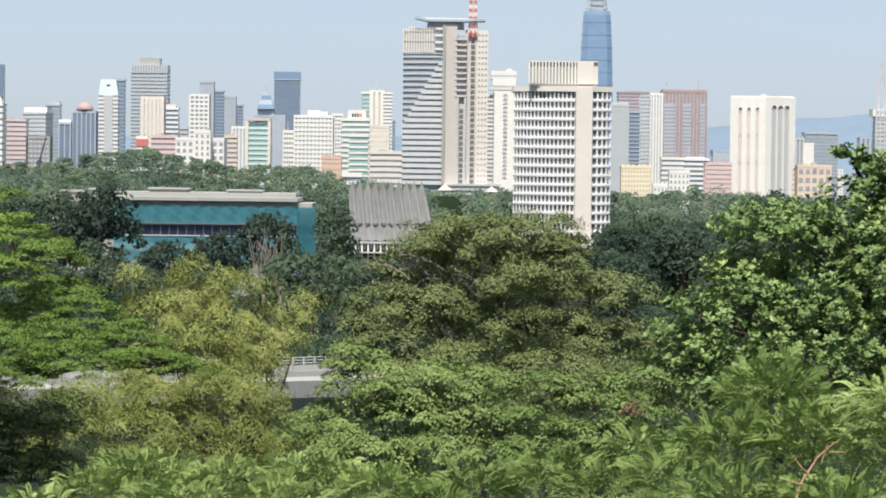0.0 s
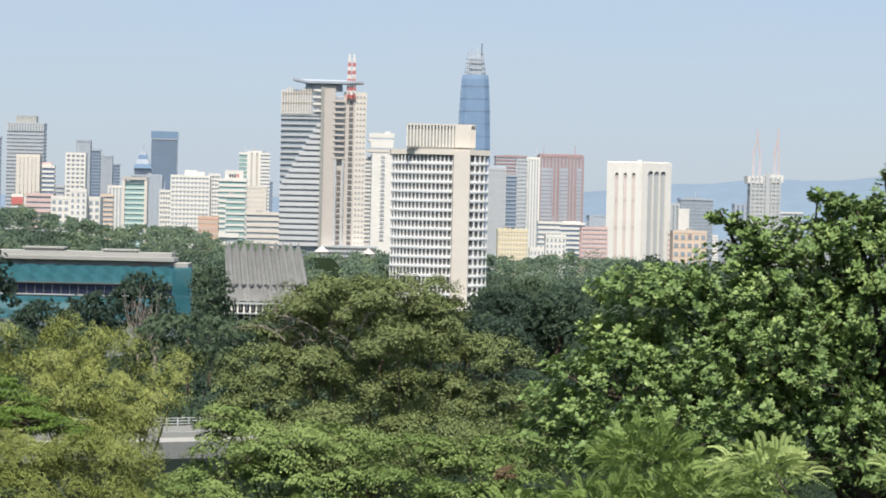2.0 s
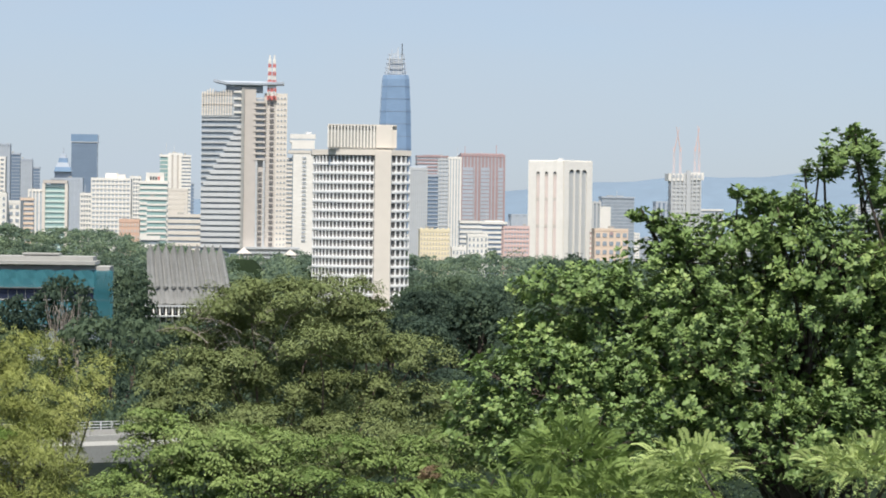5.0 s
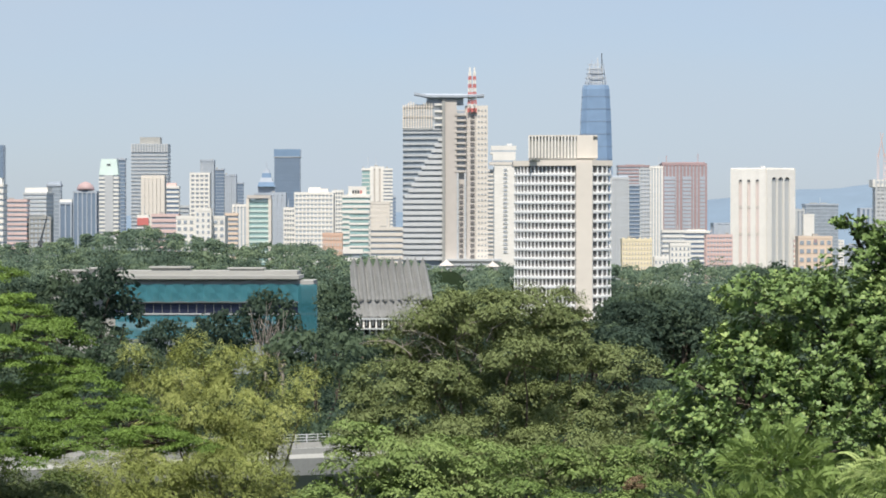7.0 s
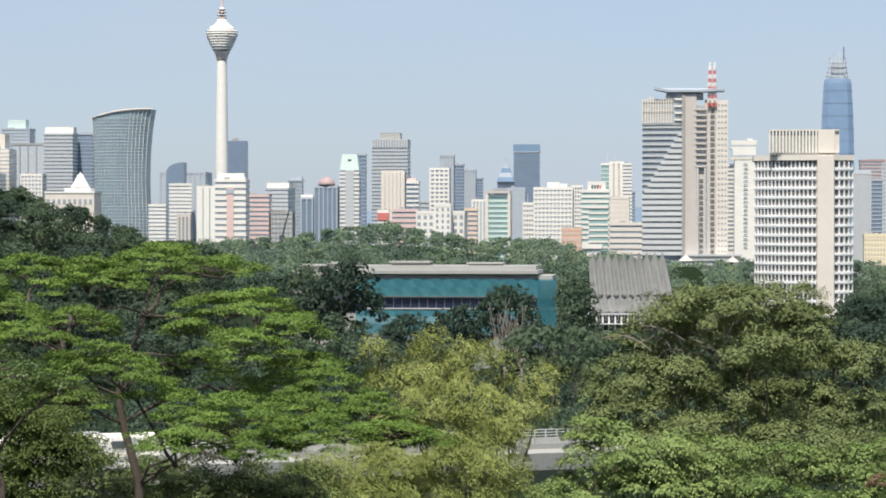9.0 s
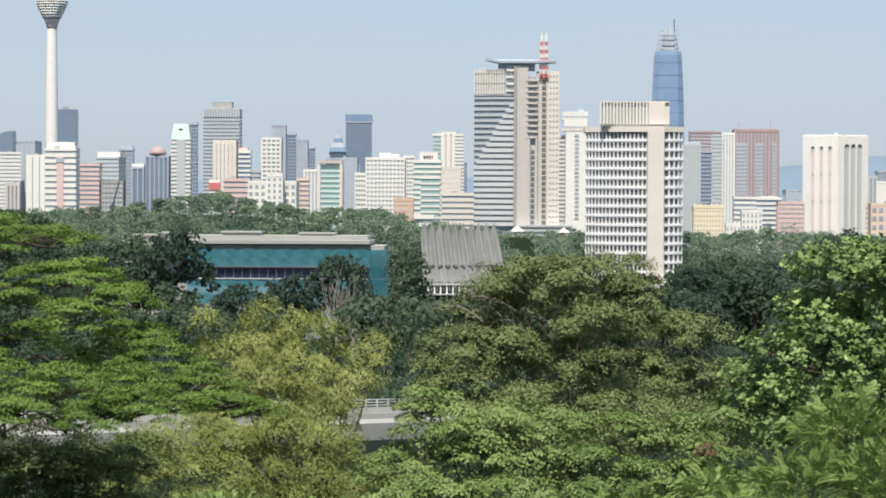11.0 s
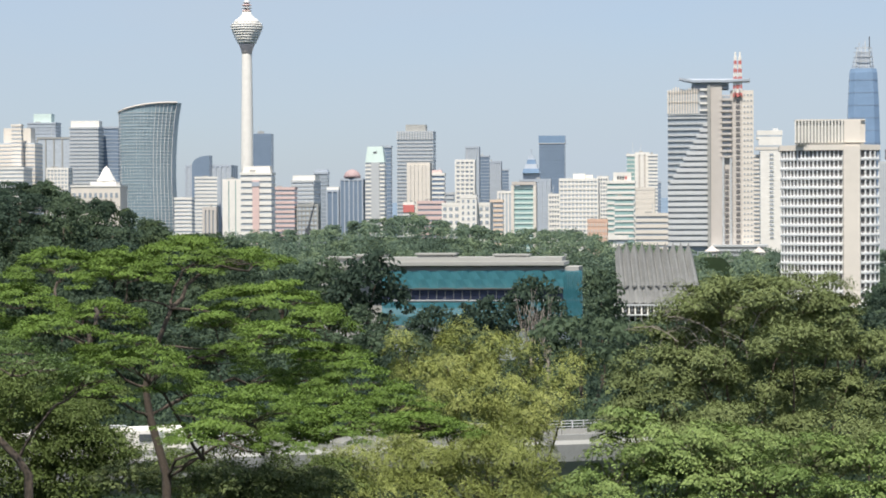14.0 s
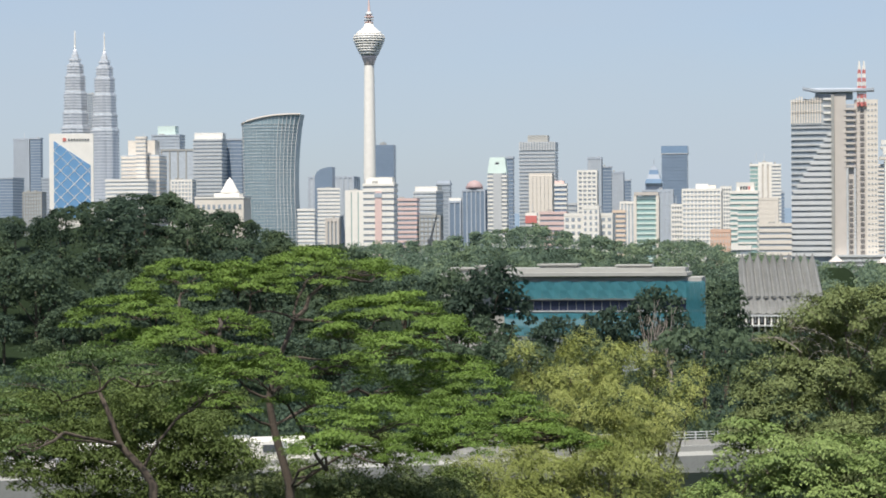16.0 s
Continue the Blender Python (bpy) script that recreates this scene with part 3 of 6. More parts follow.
def crawler_crane(x, y, z, reach, rise):
    g = ground_z(x, y) - 0.3
    t = thing("construction_crane", x, y, g, "dark slanting lattice crane above the trees", "crane")
    link_part("mast", box(1.2, 1.2, z - g, DARK), DARK, t)
    link_part("jib", raw("jib", *tube([(0, 0, z - g - 1), (reach, 0, z - g + rise)], (0.7, 0.35), 5)), DARK, t)
    link_part("cab", box(3, 3, 2.5, DARK), DARK, t, (0, 0, z - g - 3))


crawler_crane(-222.5, 1500.0, 58.44, 3.6, 13.0)


# ---- landmark towers ----
def lookout_tower(x, y, top):
    """Slender concrete telecommunication tower with a striped round pod."""
    k, z0 = 0.8125, ground_z(x, y) - 0.5
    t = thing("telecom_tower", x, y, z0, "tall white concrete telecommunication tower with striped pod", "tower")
    zz = lambda v: top - v * k - z0
    link_part("shaft", lathe([(12 * k, 0), (11.5 * k, zz(310)), (9 * k, zz(118)), (8.6 * k, zz(112))], 32), WHITE, t)
    link_part("flare", lathe([(8.8 * k, zz(119)), (9.8 * k, zz(114)), (12 * k, zz(107)), (14.5 * k, zz(101))], 32), PALE_PINK, t, label="pinkish flared neck")
    rows = [(100, 16.5), (95, 18.5), (90.5, 21), (86, 22.8), (81.5, 24.8), (77, 26.6), (72.5, 28.4), (68, 29), (63.5, 26.5)]
    for i in range(8):
        (v0, r0), (v1, r1) = rows[i], rows[i + 1]
        mid = (v0 * 0.65 + v1 * 0.35)
        rm = r0 * 0.65 + r1 * 0.35
        link_part("pod_window_ring", lathe([((r0 - 1) * k, zz(v0)), ((rm - 1) * k, zz(mid))], 40), G_PALE, t)
        link_part("pod_ring", lathe([(rm * k, zz(mid)), (r1 * k, zz(v1)), ((r1 - 1.5) * k, zz(v1))], 40), WHITE, t)
    link_part("pod_roof", lathe([(25 * k, zz(63.5)), (21 * k, zz(58)), (15 * k, zz(54)), (9 * k, zz(48)), (7.5 * k, zz(43))], 32), WHITE, t)
    for i, (v, r) in enumerate(((42, 8), (37, 9), (32, 8.5), (27, 6.5))):
        link_part("antenna_deck", lathe([(r * k, zz(v)), (r * k, zz(v - 2)), (5 * k, zz(v - 2.2)), (4 * k, zz(v - 5))], 20), SILVER if i % 2 else PINK, t)
    link_part("mast", lathe([(3.2 * k, zz(26)), (2 * k, zz(14)), (1.3 * k, zz(6)), (1.0 * k, zz(-10)), (0.5 * k, zz(-24))], 12), PINK, t)


lookout_tower(-667.23, 3900.0, 404.16)


def twin_tower(x, y, tip):
    k, z0 = 4600 / 4800, ground_z(x, y) - 0.5
    t = thing("twin_skyscraper", x, y, z0, "tall silvery tapering skyscraper with a spire", "skyscraper", "twin towers")
    zz = lambda v: tip - v * k - z0
    tiers = [(26, 400, 175), (23, 175, 148), (21, 148, 112), (18.5, 112, 82), (15.5, 82, 62), (11, 62, 50), (6.5, 50, 44)]
    for r, a, b in tiers:
        z_a, z_b = max(0, zz(a)), zz(b)
        link_part("tier_core", lathe([((r - 1.6) * k, z_a), ((r - 1.6) * k, z_b)], 32, 8, 0.05), G_PALE, t)
        n = max(2, round((z_b - z_a) / 5.2))
        me = lathe([(r * k, 0), (r * k, 2.9), ((r - 1) * k, 3.1)], 32, 8, 0.05)
        for i in range(n):
            if z_a + i * 5.2 > 100:
                link_part("floor_ring", me, STEEL, t, (0, 0, z_a + i * (z_b - z_a) / n))
    link_part("pinnacle", lathe([(4.5 * k, zz(44)), (4 * k, zz(38)), (1.4 * k, zz(33))], 16), STEEL, t)
    link_part("spire", lathe([(2.0 * k, zz(33)), (2.2 * k, zz(31)), (1.5 * k, zz(29)), (1.3 * k, zz(6)), (0.4 * k, zz(0))], 10), WHITE, t)


for px in ((-1308.0, 4600.0, 422.33), (-1255.2, 4600.0, 417.49)):
    twin_tower(*px)
tower("sky_bridge_tower", "silvery annex slab between twin skyscrapers", -1304.5, 4680.0, 18.6, 313.89, "glass", SILVER, G_MID)


def facet_building(x, y, w, top):
    """White framed block whose glass front is cut on the slant."""
    z0 = ground_z(x, y) - 0.5
    h, d = top - z0, w * 0.8
    t = thing("bank_building", x, y + d / 2, z0, "white building with slanted blue diagrid glass front", "building", "city buildings", turn=15.0)
    link_part("wall", box(w, d, h, WHITE), WHITE, t)
    k = w / 78
    a, b = -w / 2 + 8 * k, w / 2 - 5 * k
    za, zb, zc = h - 13 * k, h - 57 * k, h - 150 * k
    f = -d / 2
    me = raw("glass", [(a, f - 0.3, zc), (b, f - 0.3, zc), (b, f - 0.3, zb), (a, f - 0.3, za), (a, f, zc), (b, f, zc), (b, f, zb), (a, f, za)],
             [(0, 1, 2, 3), (1, 5, 6, 2), (3, 2, 6, 7), (0, 3, 7, 4)])
    link_part("glass_front", me, G_SKY, t, label="blue slanted glass front")
    edge = lambda q: za + (zb - za) * (q - a) / (b - a)
    s = 24 * k
    for i in range(-9, 14):
        for way in (-1, 1):
            pts = []
            for j in range(41):
                q = a + (b - a) * j / 40
                z = zc + i * s + way * (q - a) * 1.0
                if zc <= z <= edge(q):
                    pts.append((q, f - 0.4, z))
            if len(pts) > 2:
                link_part("diagonal_bar", raw("bar", *tube((pts[0], pts[-1]), (0.32, 0.32), 4)), WHITE, t)
    link_part("emblem", box(3.6, 0.4, 3.6, RED), RED, t, (-w / 2 + 27 * k, f - 0.3, h - 14 * k))
    for i in range(8):
        link_part("sign_bar", box(1.9, 0.4, 2.2, DARK), DARK, t, (-w / 2 + 35 * k + i * 2.9, f - 0.3, h - 13 * k))


facet_building(-806.0, 2800.0, 46.5, 170.86)


def curved_tower(x, y, w, top):
    """Glass tower with a bowed front, a flank that leans in as it falls, and a sloping head."""
    z0 = ground_z(x, y) - 0.5
    h = top - z0
    t = thing("curved_glass_tower", x, y, z0, "curved grey glass tower with white ribs and sloping top", "skyscraper", "city buildings")
    k = w / 103

    def plan(z, out=0.0):
        s = max(0.0, min(1.0, (h - z) / (185 * k)))
        xl, xr = -w / 2 + 4 * k * s, w / 2 - 24 * k * s ** 0.8 + 16 * k * s * s
        pts = []
        for i in range(17):
            u = i / 16
            pts.append((xl + (xr - xl) * u, -(w * 0.22 + out) * math.sin(math.pi * (0.12 + 0.88 * u)) ** 0.8 if 0 < u < 1 else 0.0))
        return pts

    def head(u):
        return h - 16 * k * (1 - u) ** 2.2

    n, v, f = 14, [], []
    for j in range(n + 1):
        for i, (px, py) in enumerate(plan(h * j / n)):
            v.append((px, py, min(h * j / n, head(i / 16))))
    for j in range(n):
        for i in range(16):
            f.append((j * 17 + i, j * 17 + i + 1, (j + 1) * 17 + i + 1, (j + 1) * 17 + i))
    o = len(v)
    for j in range(n + 1):
        p = plan(h * j / n)
        v += [(p[0][0], w * 0.3, min(h * j / n, head(0))), (p[16][0] + 1, w * 0.3, min(h * j / n, head(1)))]
    for j in range(n):
        f += [(j * 17 + 16, o + 2 * j + 1, o + 2 * j + 3, (j + 1) * 17 + 16), (o + 2 * j + 1, o + 2 * j, o + 2 * j + 2, o + 2 * j + 3), (o + 2 * j, j * 17, (j + 1) * 17, o + 2 * j + 2)]
    f.append(tuple(n * 17 + i for i in range(17)) + (o + 2 * n + 1, o + 2 * n))
    link_part("glazing", raw("glazing", v, f), G_AQUA, t)
    for q in range(44):
        z = h - 9 - q * 2.9
        if z < 8:
            break
        p = [(a, b - 0.35, z) for i, (a, b) in enumerate(plan(z)) if z < head(i / 16) - 1]
        if len(p) > 2:
            link_part("floor_line", raw("line", *tube(p, [0.2] * len(p), 4)), PALE_GREY, t)
    for i in range(0, 17):
        p = [(*plan(z)[i], z) for z in np.linspace(4, head(i / 16) - 0.5, 12)]
        link_part("rib", raw("rib", *tube([(a, b - 0.5, z) for a, b, z in p], [0.3 if i > 10 else 0.1] * 12, 4)), PALE_GREY, t)
    p = [(a, b - 0.4, head(i / 16)) for i, (a, b) in enumerate(plan(h))]
    link_part("roof_edge", raw("edge", *tube(p, [1.0] * 17, 5)), BEIGE, t)


curved_tower(-500.94, 2400.0, 53.53, 169.83)


def dome_hall(x, y, w, top):
    z0 = ground_z(x, y) - 0.5
    h = top - z0
    t = thing("domed_hall", x, y + 14, z0, "white hall with a pointed white roof lantern", "building", "city buildings")
    link_part("wall", box(w, 28, h, CREAM), CREAM, t)
    for i in range(9):
        link_part("window", box(2.2, 0.4, 4, G_MID), G_MID, t, (-w / 2 + 3 + i * (w - 6) / 8, -14.1, h - 9))
    link_part("cornice", box(w + 1.2, 29, 1.4, WHITE), WHITE, t, (0, 0, h))
    link_part("roof_step", box(w * 0.52, 15, 3, WHITE), WHITE, t, (5, 0, h + 1.4))
    link_part("roof_lantern", lathe([(8.2, 0), (7.6, 1.5), (5.4, 5), (3.6, 8.6), (2.2, 11.2), (1.0, 11.8), (0.2, 13.2)], 20), WHITE, t, (6, 0, h + 4.4))


dome_hall(-503.31, 2200.0, 41.2, 91.74)


def slant_dome(x, y, w, top):
    z0 = ground_z(x, y) - 0.5
    h = top - z0
    t = thing("office_tower", x, y + 10, z0, "dark glass tower with a rounded slanting head", "building", "city buildings")
    link_part("glazed_core", box(w, 20, h - 14, G_NAVY), G_NAVY, t)
    v = []
    for yy in (-10, 10):
        for i in range(9):
            a = i / 8 * math.pi / 2
            v.append((w / 2 - w * math.sin(a), yy, h - 14 + 14 * math.cos(a) ** 0.8))
        v.append((w / 2, yy, h - 14))
    f = [tuple(range(10)), tuple(reversed(range(10, 20)))] + [(i, 10 + i, 10 + (i + 1) % 10, (i + 1) % 10) for i in range(10)]
    link_part("head", raw("head", v, f), G_NAVY, t)


slant_dome(-651.17, 3450.0, 23.03, 149.41)


def arcade_tower(x, y, w, top):
    """White tower with tall arched recesses down its faces."""
    z0 = ground_z(x, y) - 0.5
    h = top - z0
    t = thing("arched_tower", x, y + w * 0.3, z0, "white tower with tall arched vertical recesses", "skyscraper", "city buildings")
    k = w / 114
    xl, xm, xr, dp = -w / 2, -w / 2 + 60 * k, w / 2, 26 * k
    link_part("core", prism([(xl + 1, 3), (xm, -dp + 1.5), (xr - 1, 3), (xm, dp)], 0, h - 2), BEIGE, t)
    for side in (0, 1):
        A, B = (Vector((xl, 0)), Vector((xm, -dp))) if side == 0 else (Vector((xm, -dp)), Vector((xr, 0)))
        L = (B - A).length
        along = (B - A) / L
        nrm = Vector((along.y, -along.x))
        rec = [0.28, 0.52, 0.76] if side == 0 else [0.26, 0.48, 0.71]
        rw = 3.6 if side == 0 else 6.0
        cuts = [0.0] + [c * L + s * rw / 2 for c in rec for s in (-1, 1)] + [L]
        ang = math.degrees(math.atan2(along.y, along.x))
        for i in range(0, 8, 2):
            a, b = cuts[i], cuts[i + 1]
            m = A + along * (a + b) / 2
            link_part("pier", box(b - a, 2.4, h, WHITE), WHITE, t, (m.x, m.y, 0), ang)
        for i, c in enumerate(rec):
            m = A + along * c * L
            arch_z = h - (20 if side == 0 else 18) * k
            n = 10
            v, f = [], []
            for yy in (-1.2, 1.2):
                v += [(-rw / 2 + rw * q / n, yy, arch_z - 1 + math.sqrt(max(0, 1 - (2 * q / n - 1) ** 2)) * rw * 0.5) for q in range(n + 1)]
                v += [(rw / 2, yy, h), (-rw / 2, yy, h)]
            m2 = n + 3
            f = [tuple(range(m2)), tuple(reversed(range(m2, 2 * m2)))] + [(q, m2 + q, m2 + (q + 1) % m2, (q + 1) % m2) for q in range(m2)]
            link_part("arch", raw("arch", v, f), WHITE, t, (m.x, m.y, 0), ang)
            if side == 0:
                back = box(rw, 0.6, h - 24 * k, PALE_PINK)
                link_part("recess_panel", back, PALE_PINK, t, (m.x, m.y + 0.5, 0), ang)
                for z in (h - 26 * k, h - 70 * k, h - 118 * k):
                    link_part("louvre", box(rw, 0.6, 3.0, BEIGE), BEIGE, t, (m.x, m.y + 0.2, z), ang)
            else:
                link_part("recess_panel", box(rw, 0.6, h - 18 * k, SILVER), SILVER, t, (m.x, m.y + 0.8, 0), ang)
                for q in (-1, 0, 1):
                    link_part("mullion", box(0.7, 0.7, h - 20 * k, SILVER), SILVER, t, (m.x + along.x * q * 1.7, m.y + along.y * q * 1.7 + 0.3, 0), ang)
    link_part("roof", prism([(xl, 1), (xm, -dp - 0.5), (xr, 1), (xm, dp)], h, h + 1.2), WHITE, t)
    link_part("roof_box", box(5, 5, 2, SILVER), SILVER, t, (0, 0, h + 1.2))


arcade_tower(332.4, 2800.0, 66.5, 130.58)


def glass_spire(x, y, w, tip):
    """Very tall blue glass tower with an unfinished lattice crown."""
    k, z0 = 4650 / 4800, ground_z(x, y) - 0.5
    t = thing("glass_skyscraper", x, y, z0, "very tall blue glass skyscraper with unfinished lattice crown", "skyscraper", "city buildings")
    zz = lambda v: tip - v * k - z0

    def ring(r):
        c = r * 0.35
        return [(-r + c, -r), (r - c, -r), (r, -r + c), (r, r - c), (r - c, r), (-r + c, r), (-r, r - c), (-r, -r + c)]
    levels = [(29, 0), (29, zz(250)), (28.2, zz(185)), (26.5, zz(120)), (23.5, zz(64)), (22, zz(57))]
    v, f = [], []
    for r, z in levels:
        v += [(px * k, py * k, z) for px, py in ring(r)]
    for j in range(len(levels) - 1):
        f += [(j * 8 + i, j * 8 + (i + 1) % 8, j * 8 + 8 + (i + 1) % 8, j * 8 + 8 + i) for i in range(8)]
    f.append(tuple(range((len(levels) - 1) * 8, len(levels) * 8)))
    link_part("glazing", raw("glazing", v, f), G_BLUE, t)
    for q in range(7):
        z = zz(210) + q * 22 * k
        r = np.interp(z, [l[1] for l in levels], [l[0] for l in levels])
        link_part("belt", prism([(px * k, py * k) for px, py in ring(r + 0.25)], z, z + 1.4), G_NAVY, t)
    for i in range(9):
        u = -18 + i * 4.5
        hi = 16 + 9 * math.cos(u / 12) + 5 * (i % 3)
        for yy in (-16, 10):
            link_part("crown_post", raw("post", *tube([(u * k, yy * k, zz(58)), (u * 0.78 * k, yy * 0.8 * k, zz(58 - hi * 1.45))], (0.8, 0.6), 4)), SILVER if i % 2 else BLUEGREY, t)
    for q in range(5):
        r = 19 - q * 1.4
        ringpts = [(px * k, py * k, zz(52 - q * 8)) for px, py in ring(r)]
        link_part("crown_rail", raw("rail", *tube(ringpts + ringpts[:1], [0.6] * 9, 4)), SILVER, t)
    link_part("crown_core", box(20, 20, 28, BLUEGREY), BLUEGREY, t, (0, 0, zz(57)))
    link_part("crane_mast", box(1.6, 1.6, 34 * k, DARK), DARK, t, (11 * k, 0, zz(34)))["kind"] = "stuff"


glass_spire(261.56, 4650.0, 54.25, 374.84)


def lattice_mast(parent, x, y, z, h, r):
    """A red and white braced mast."""
    n = 10
    for i in range(n):
        a, b, m = z + h * i / n, z + h * (i + 1) / n, (RED if i % 2 == 0 else WHITE)
        rr = r * (1 - 0.06 * i)
        ps = []
        for q in range(4):
            c, s = math.cos(q * math.pi / 2 + 0.7) * rr, math.sin(q * math.pi / 2 + 0.7) * rr
            c2, s2 = math.cos((q + 1) * math.pi / 2 + 0.7) * rr, math.sin((q + 1) * math.pi / 2 + 0.7) * rr
            ps += [tube([(x + c, y + s, a), (x + c, y + s, b)], (0.55, 0.55), 4), tube([(x + c, y + s, a), (x + c2, y + s2, b)], (0.34, 0.34), 4), tube([(x + c, y + s, b), (x + c2, y + s2, b)], (0.34, 0.34), 4)]
        link_part("mast_section", raw("section", *joined(ps)), m, parent, label="red lattice section" if i % 2 == 0 else "white lattice section")["kind"] = "stuff"
    link_part("mast_tip", box(1.2, 1.2, 3.2, WHITE), WHITE, parent, (x, y, z + h))


def mast_tower():
    """Office tower of a bowed banded wing, a blank core and a windowed wing, with a roof canopy and twin masts."""
    D = 1900
    k = D / 4800
    x0 = (712 - 784) * k
    z0 = ground_z(x0 + 28, D) - 0.5
    t = thing("banded_office_tower", x0, D, z0, "beige office tower with bowed banded wing and red masts", "skyscraper", "city buildings")
    X = lambda u: (u - 712) * k
    Z = lambda v: 60 - (v - 420) * k - z0

    def bow(out, u0=713, u1=783, n=12):
        r = []
        for i in range(n + 1):
            u = u0 + (u1 - u0) * i / n
            r.append((X(u), -7.0 * math.sin(math.pi * (0.08 + 0.5 * (u - 713) / 70)) - out))
        return r

    def wing(out, z_a, z_b, u0=713, u1=783):
        p = bow(out, u0, u1)
        return prism(p + [(p[-1][0], 16), (p[0][0], 16)], z_a, z_b)
    link_part("wing_glazing", wing(-0.5, 0, Z(228)), G_MID, t)
    for i in range(23):
        v = 236 + i * 10
        link_part("floor_band", wing(0.35, Z(v + 1.2), Z(v - 2.0)), SILVER, t)
        cut = 783 - (v - 232) / (352 - 232) * 70
        if cut < 778:
            link_part("balcony_front", wing(1.2, Z(v + 4.6), Z(v - 1.8), max(713, cut), 783), PALE_GREY, t)
    link_part("crown_wall", wing(-0.6, Z(228), Z(186)), G_PALE, t)
    link_part("crown_belt", wing(0.3, Z(231), Z(226)), SILVER, t)
    crown = bow(0.1, 713, 768)
    for i in range(12):
        px, py = crown[i + 0]
        link_part("crown_fin", box(0.9, 1.6, Z(184 + 3 * math.cos(i)) - Z(228), CREAM), CREAM, t, (px + 0.3, py, Z(228)))
    for q in range(4):
        link_part("crown_slab", box(X(784) - X(769), 12, 1.4, WHITE), WHITE, t, ((X(784) + X(769)) / 2, -2.2, Z(224 - q * 12)))
    for q in range(2):
        link_part("crown_rail", wing(0.1, Z(208 - q * 17), Z(206.5 - q * 17), 713, 768), BEIGE, t)
    link_part("core_wall", box(X(808) - X(783), 24, Z(178), BEIGE), BEIGE, t, ((X(808) + X(783)) / 2, 4, 0))
    # grey strip that paints the shaded side of the core wall
    link_part("core_return", box(2.0, 2, Z(180), GREY), GREY, t, (X(785), -8.6, 0))
    link_part("mid_wall", box(X(823) - X(808), 22, Z(196), BEIGE), BEIGE, t, ((X(823) + X(808)) / 2, 5, 0))
    for i in range(11):
        v = 303 - i * 10
        link_part("balcony", box(X(825) - X(804), 3, 1.5, BEIGE), BEIGE, t, ((X(825) + X(804)) / 2, -6.8, Z(v + 3)))
        link_part("balcony_glass", box(X(822) - X(808), 0.5, 2.2, G_MID), G_MID, t, ((X(823) + X(808)) / 2, -6.2, Z(v)))
    link_part("mid_pier", box(1.4, 3, Z(305), SILVER), SILVER, t, (X(810), -6.6, 0))
    link_part("mid_pier", box(1.4, 3, Z(305), SILVER), SILVER, t, (X(823), -6.6, 0))
    for i in range(14):
        link_part("window", box(2.5, 0.5, 2.3, G_DARK), G_DARK, t, (X(816.5), -6.15, Z(457 - i * 9.6)))
    link_part("strip_wall", box(X(843) - X(823), 22, Z(188), BEIGE), BEIGE, t, ((X(843) + X(823)) / 2, 5.4, 0))
    for i in range(27):
        link_part("window", box(2.8, 0.5, 2.3, G_DARK), G_DARK, t, (X(836), -5.75, Z(457 - i * 9.9)))
    link_part("end_wall", box(X(863) - X(843), 24, Z(188), CREAM), CREAM, t, ((X(863) + X(843)) / 2, 5.8, 0))
    for i in range(27):
        for u in (847, 853, 859):
            link_part("window", box(1.0, 0.5, 1.0, G_MID), G_MID, t, (X(u), -6.25, Z(455 - i * 9.9)))
    link_part("podium", box(X(885) - X(790), 30, Z(462), GREY), GREY, t, ((X(885) + X(790)) / 2, 0, 0))
    for q in range(3):
        link_part("podium_slab", box(X(888) - X(788), 32, 1.4, SILVER), SILVER, t, ((X(885) + X(790)) / 2, 0, Z(462 + q * 8)))
    v = []
    for zt in (0, 1.6):
        v += [(X(733), -9, Z(169) + zt), (X(758), -9.5, Z(174) + zt), (X(815), -9.5, Z(174) + zt), (X(857), -8, Z(172) + zt), (X(857), 14, Z(172) + zt), (X(815), 16, Z(172) + zt), (X(758), 16, Z(173) + zt), (X(733), 14, Z(168) + zt)]
    f = [tuple(reversed(range(8))), tuple(range(8, 16))] + [(i, (i + 1) % 8, 8 + (i + 1) % 8, 8 + i) for i in range(8)]
    link_part("roof_canopy", raw("canopy", v, f), BLUEGREY, t, label="grey upswept roof canopy")
    link_part("roof_plant", box(X(820) - X(755), 14, Z(175) - Z(186), BLUEGREY), BLUEGREY, t, ((X(820) + X(755)) / 2, 2, Z(186)))
    for u in (831.5, 839.5):
        lattice_mast(t, X(u), -6, Z(200), Z(129) - Z(200), 1.8)


mast_tower()


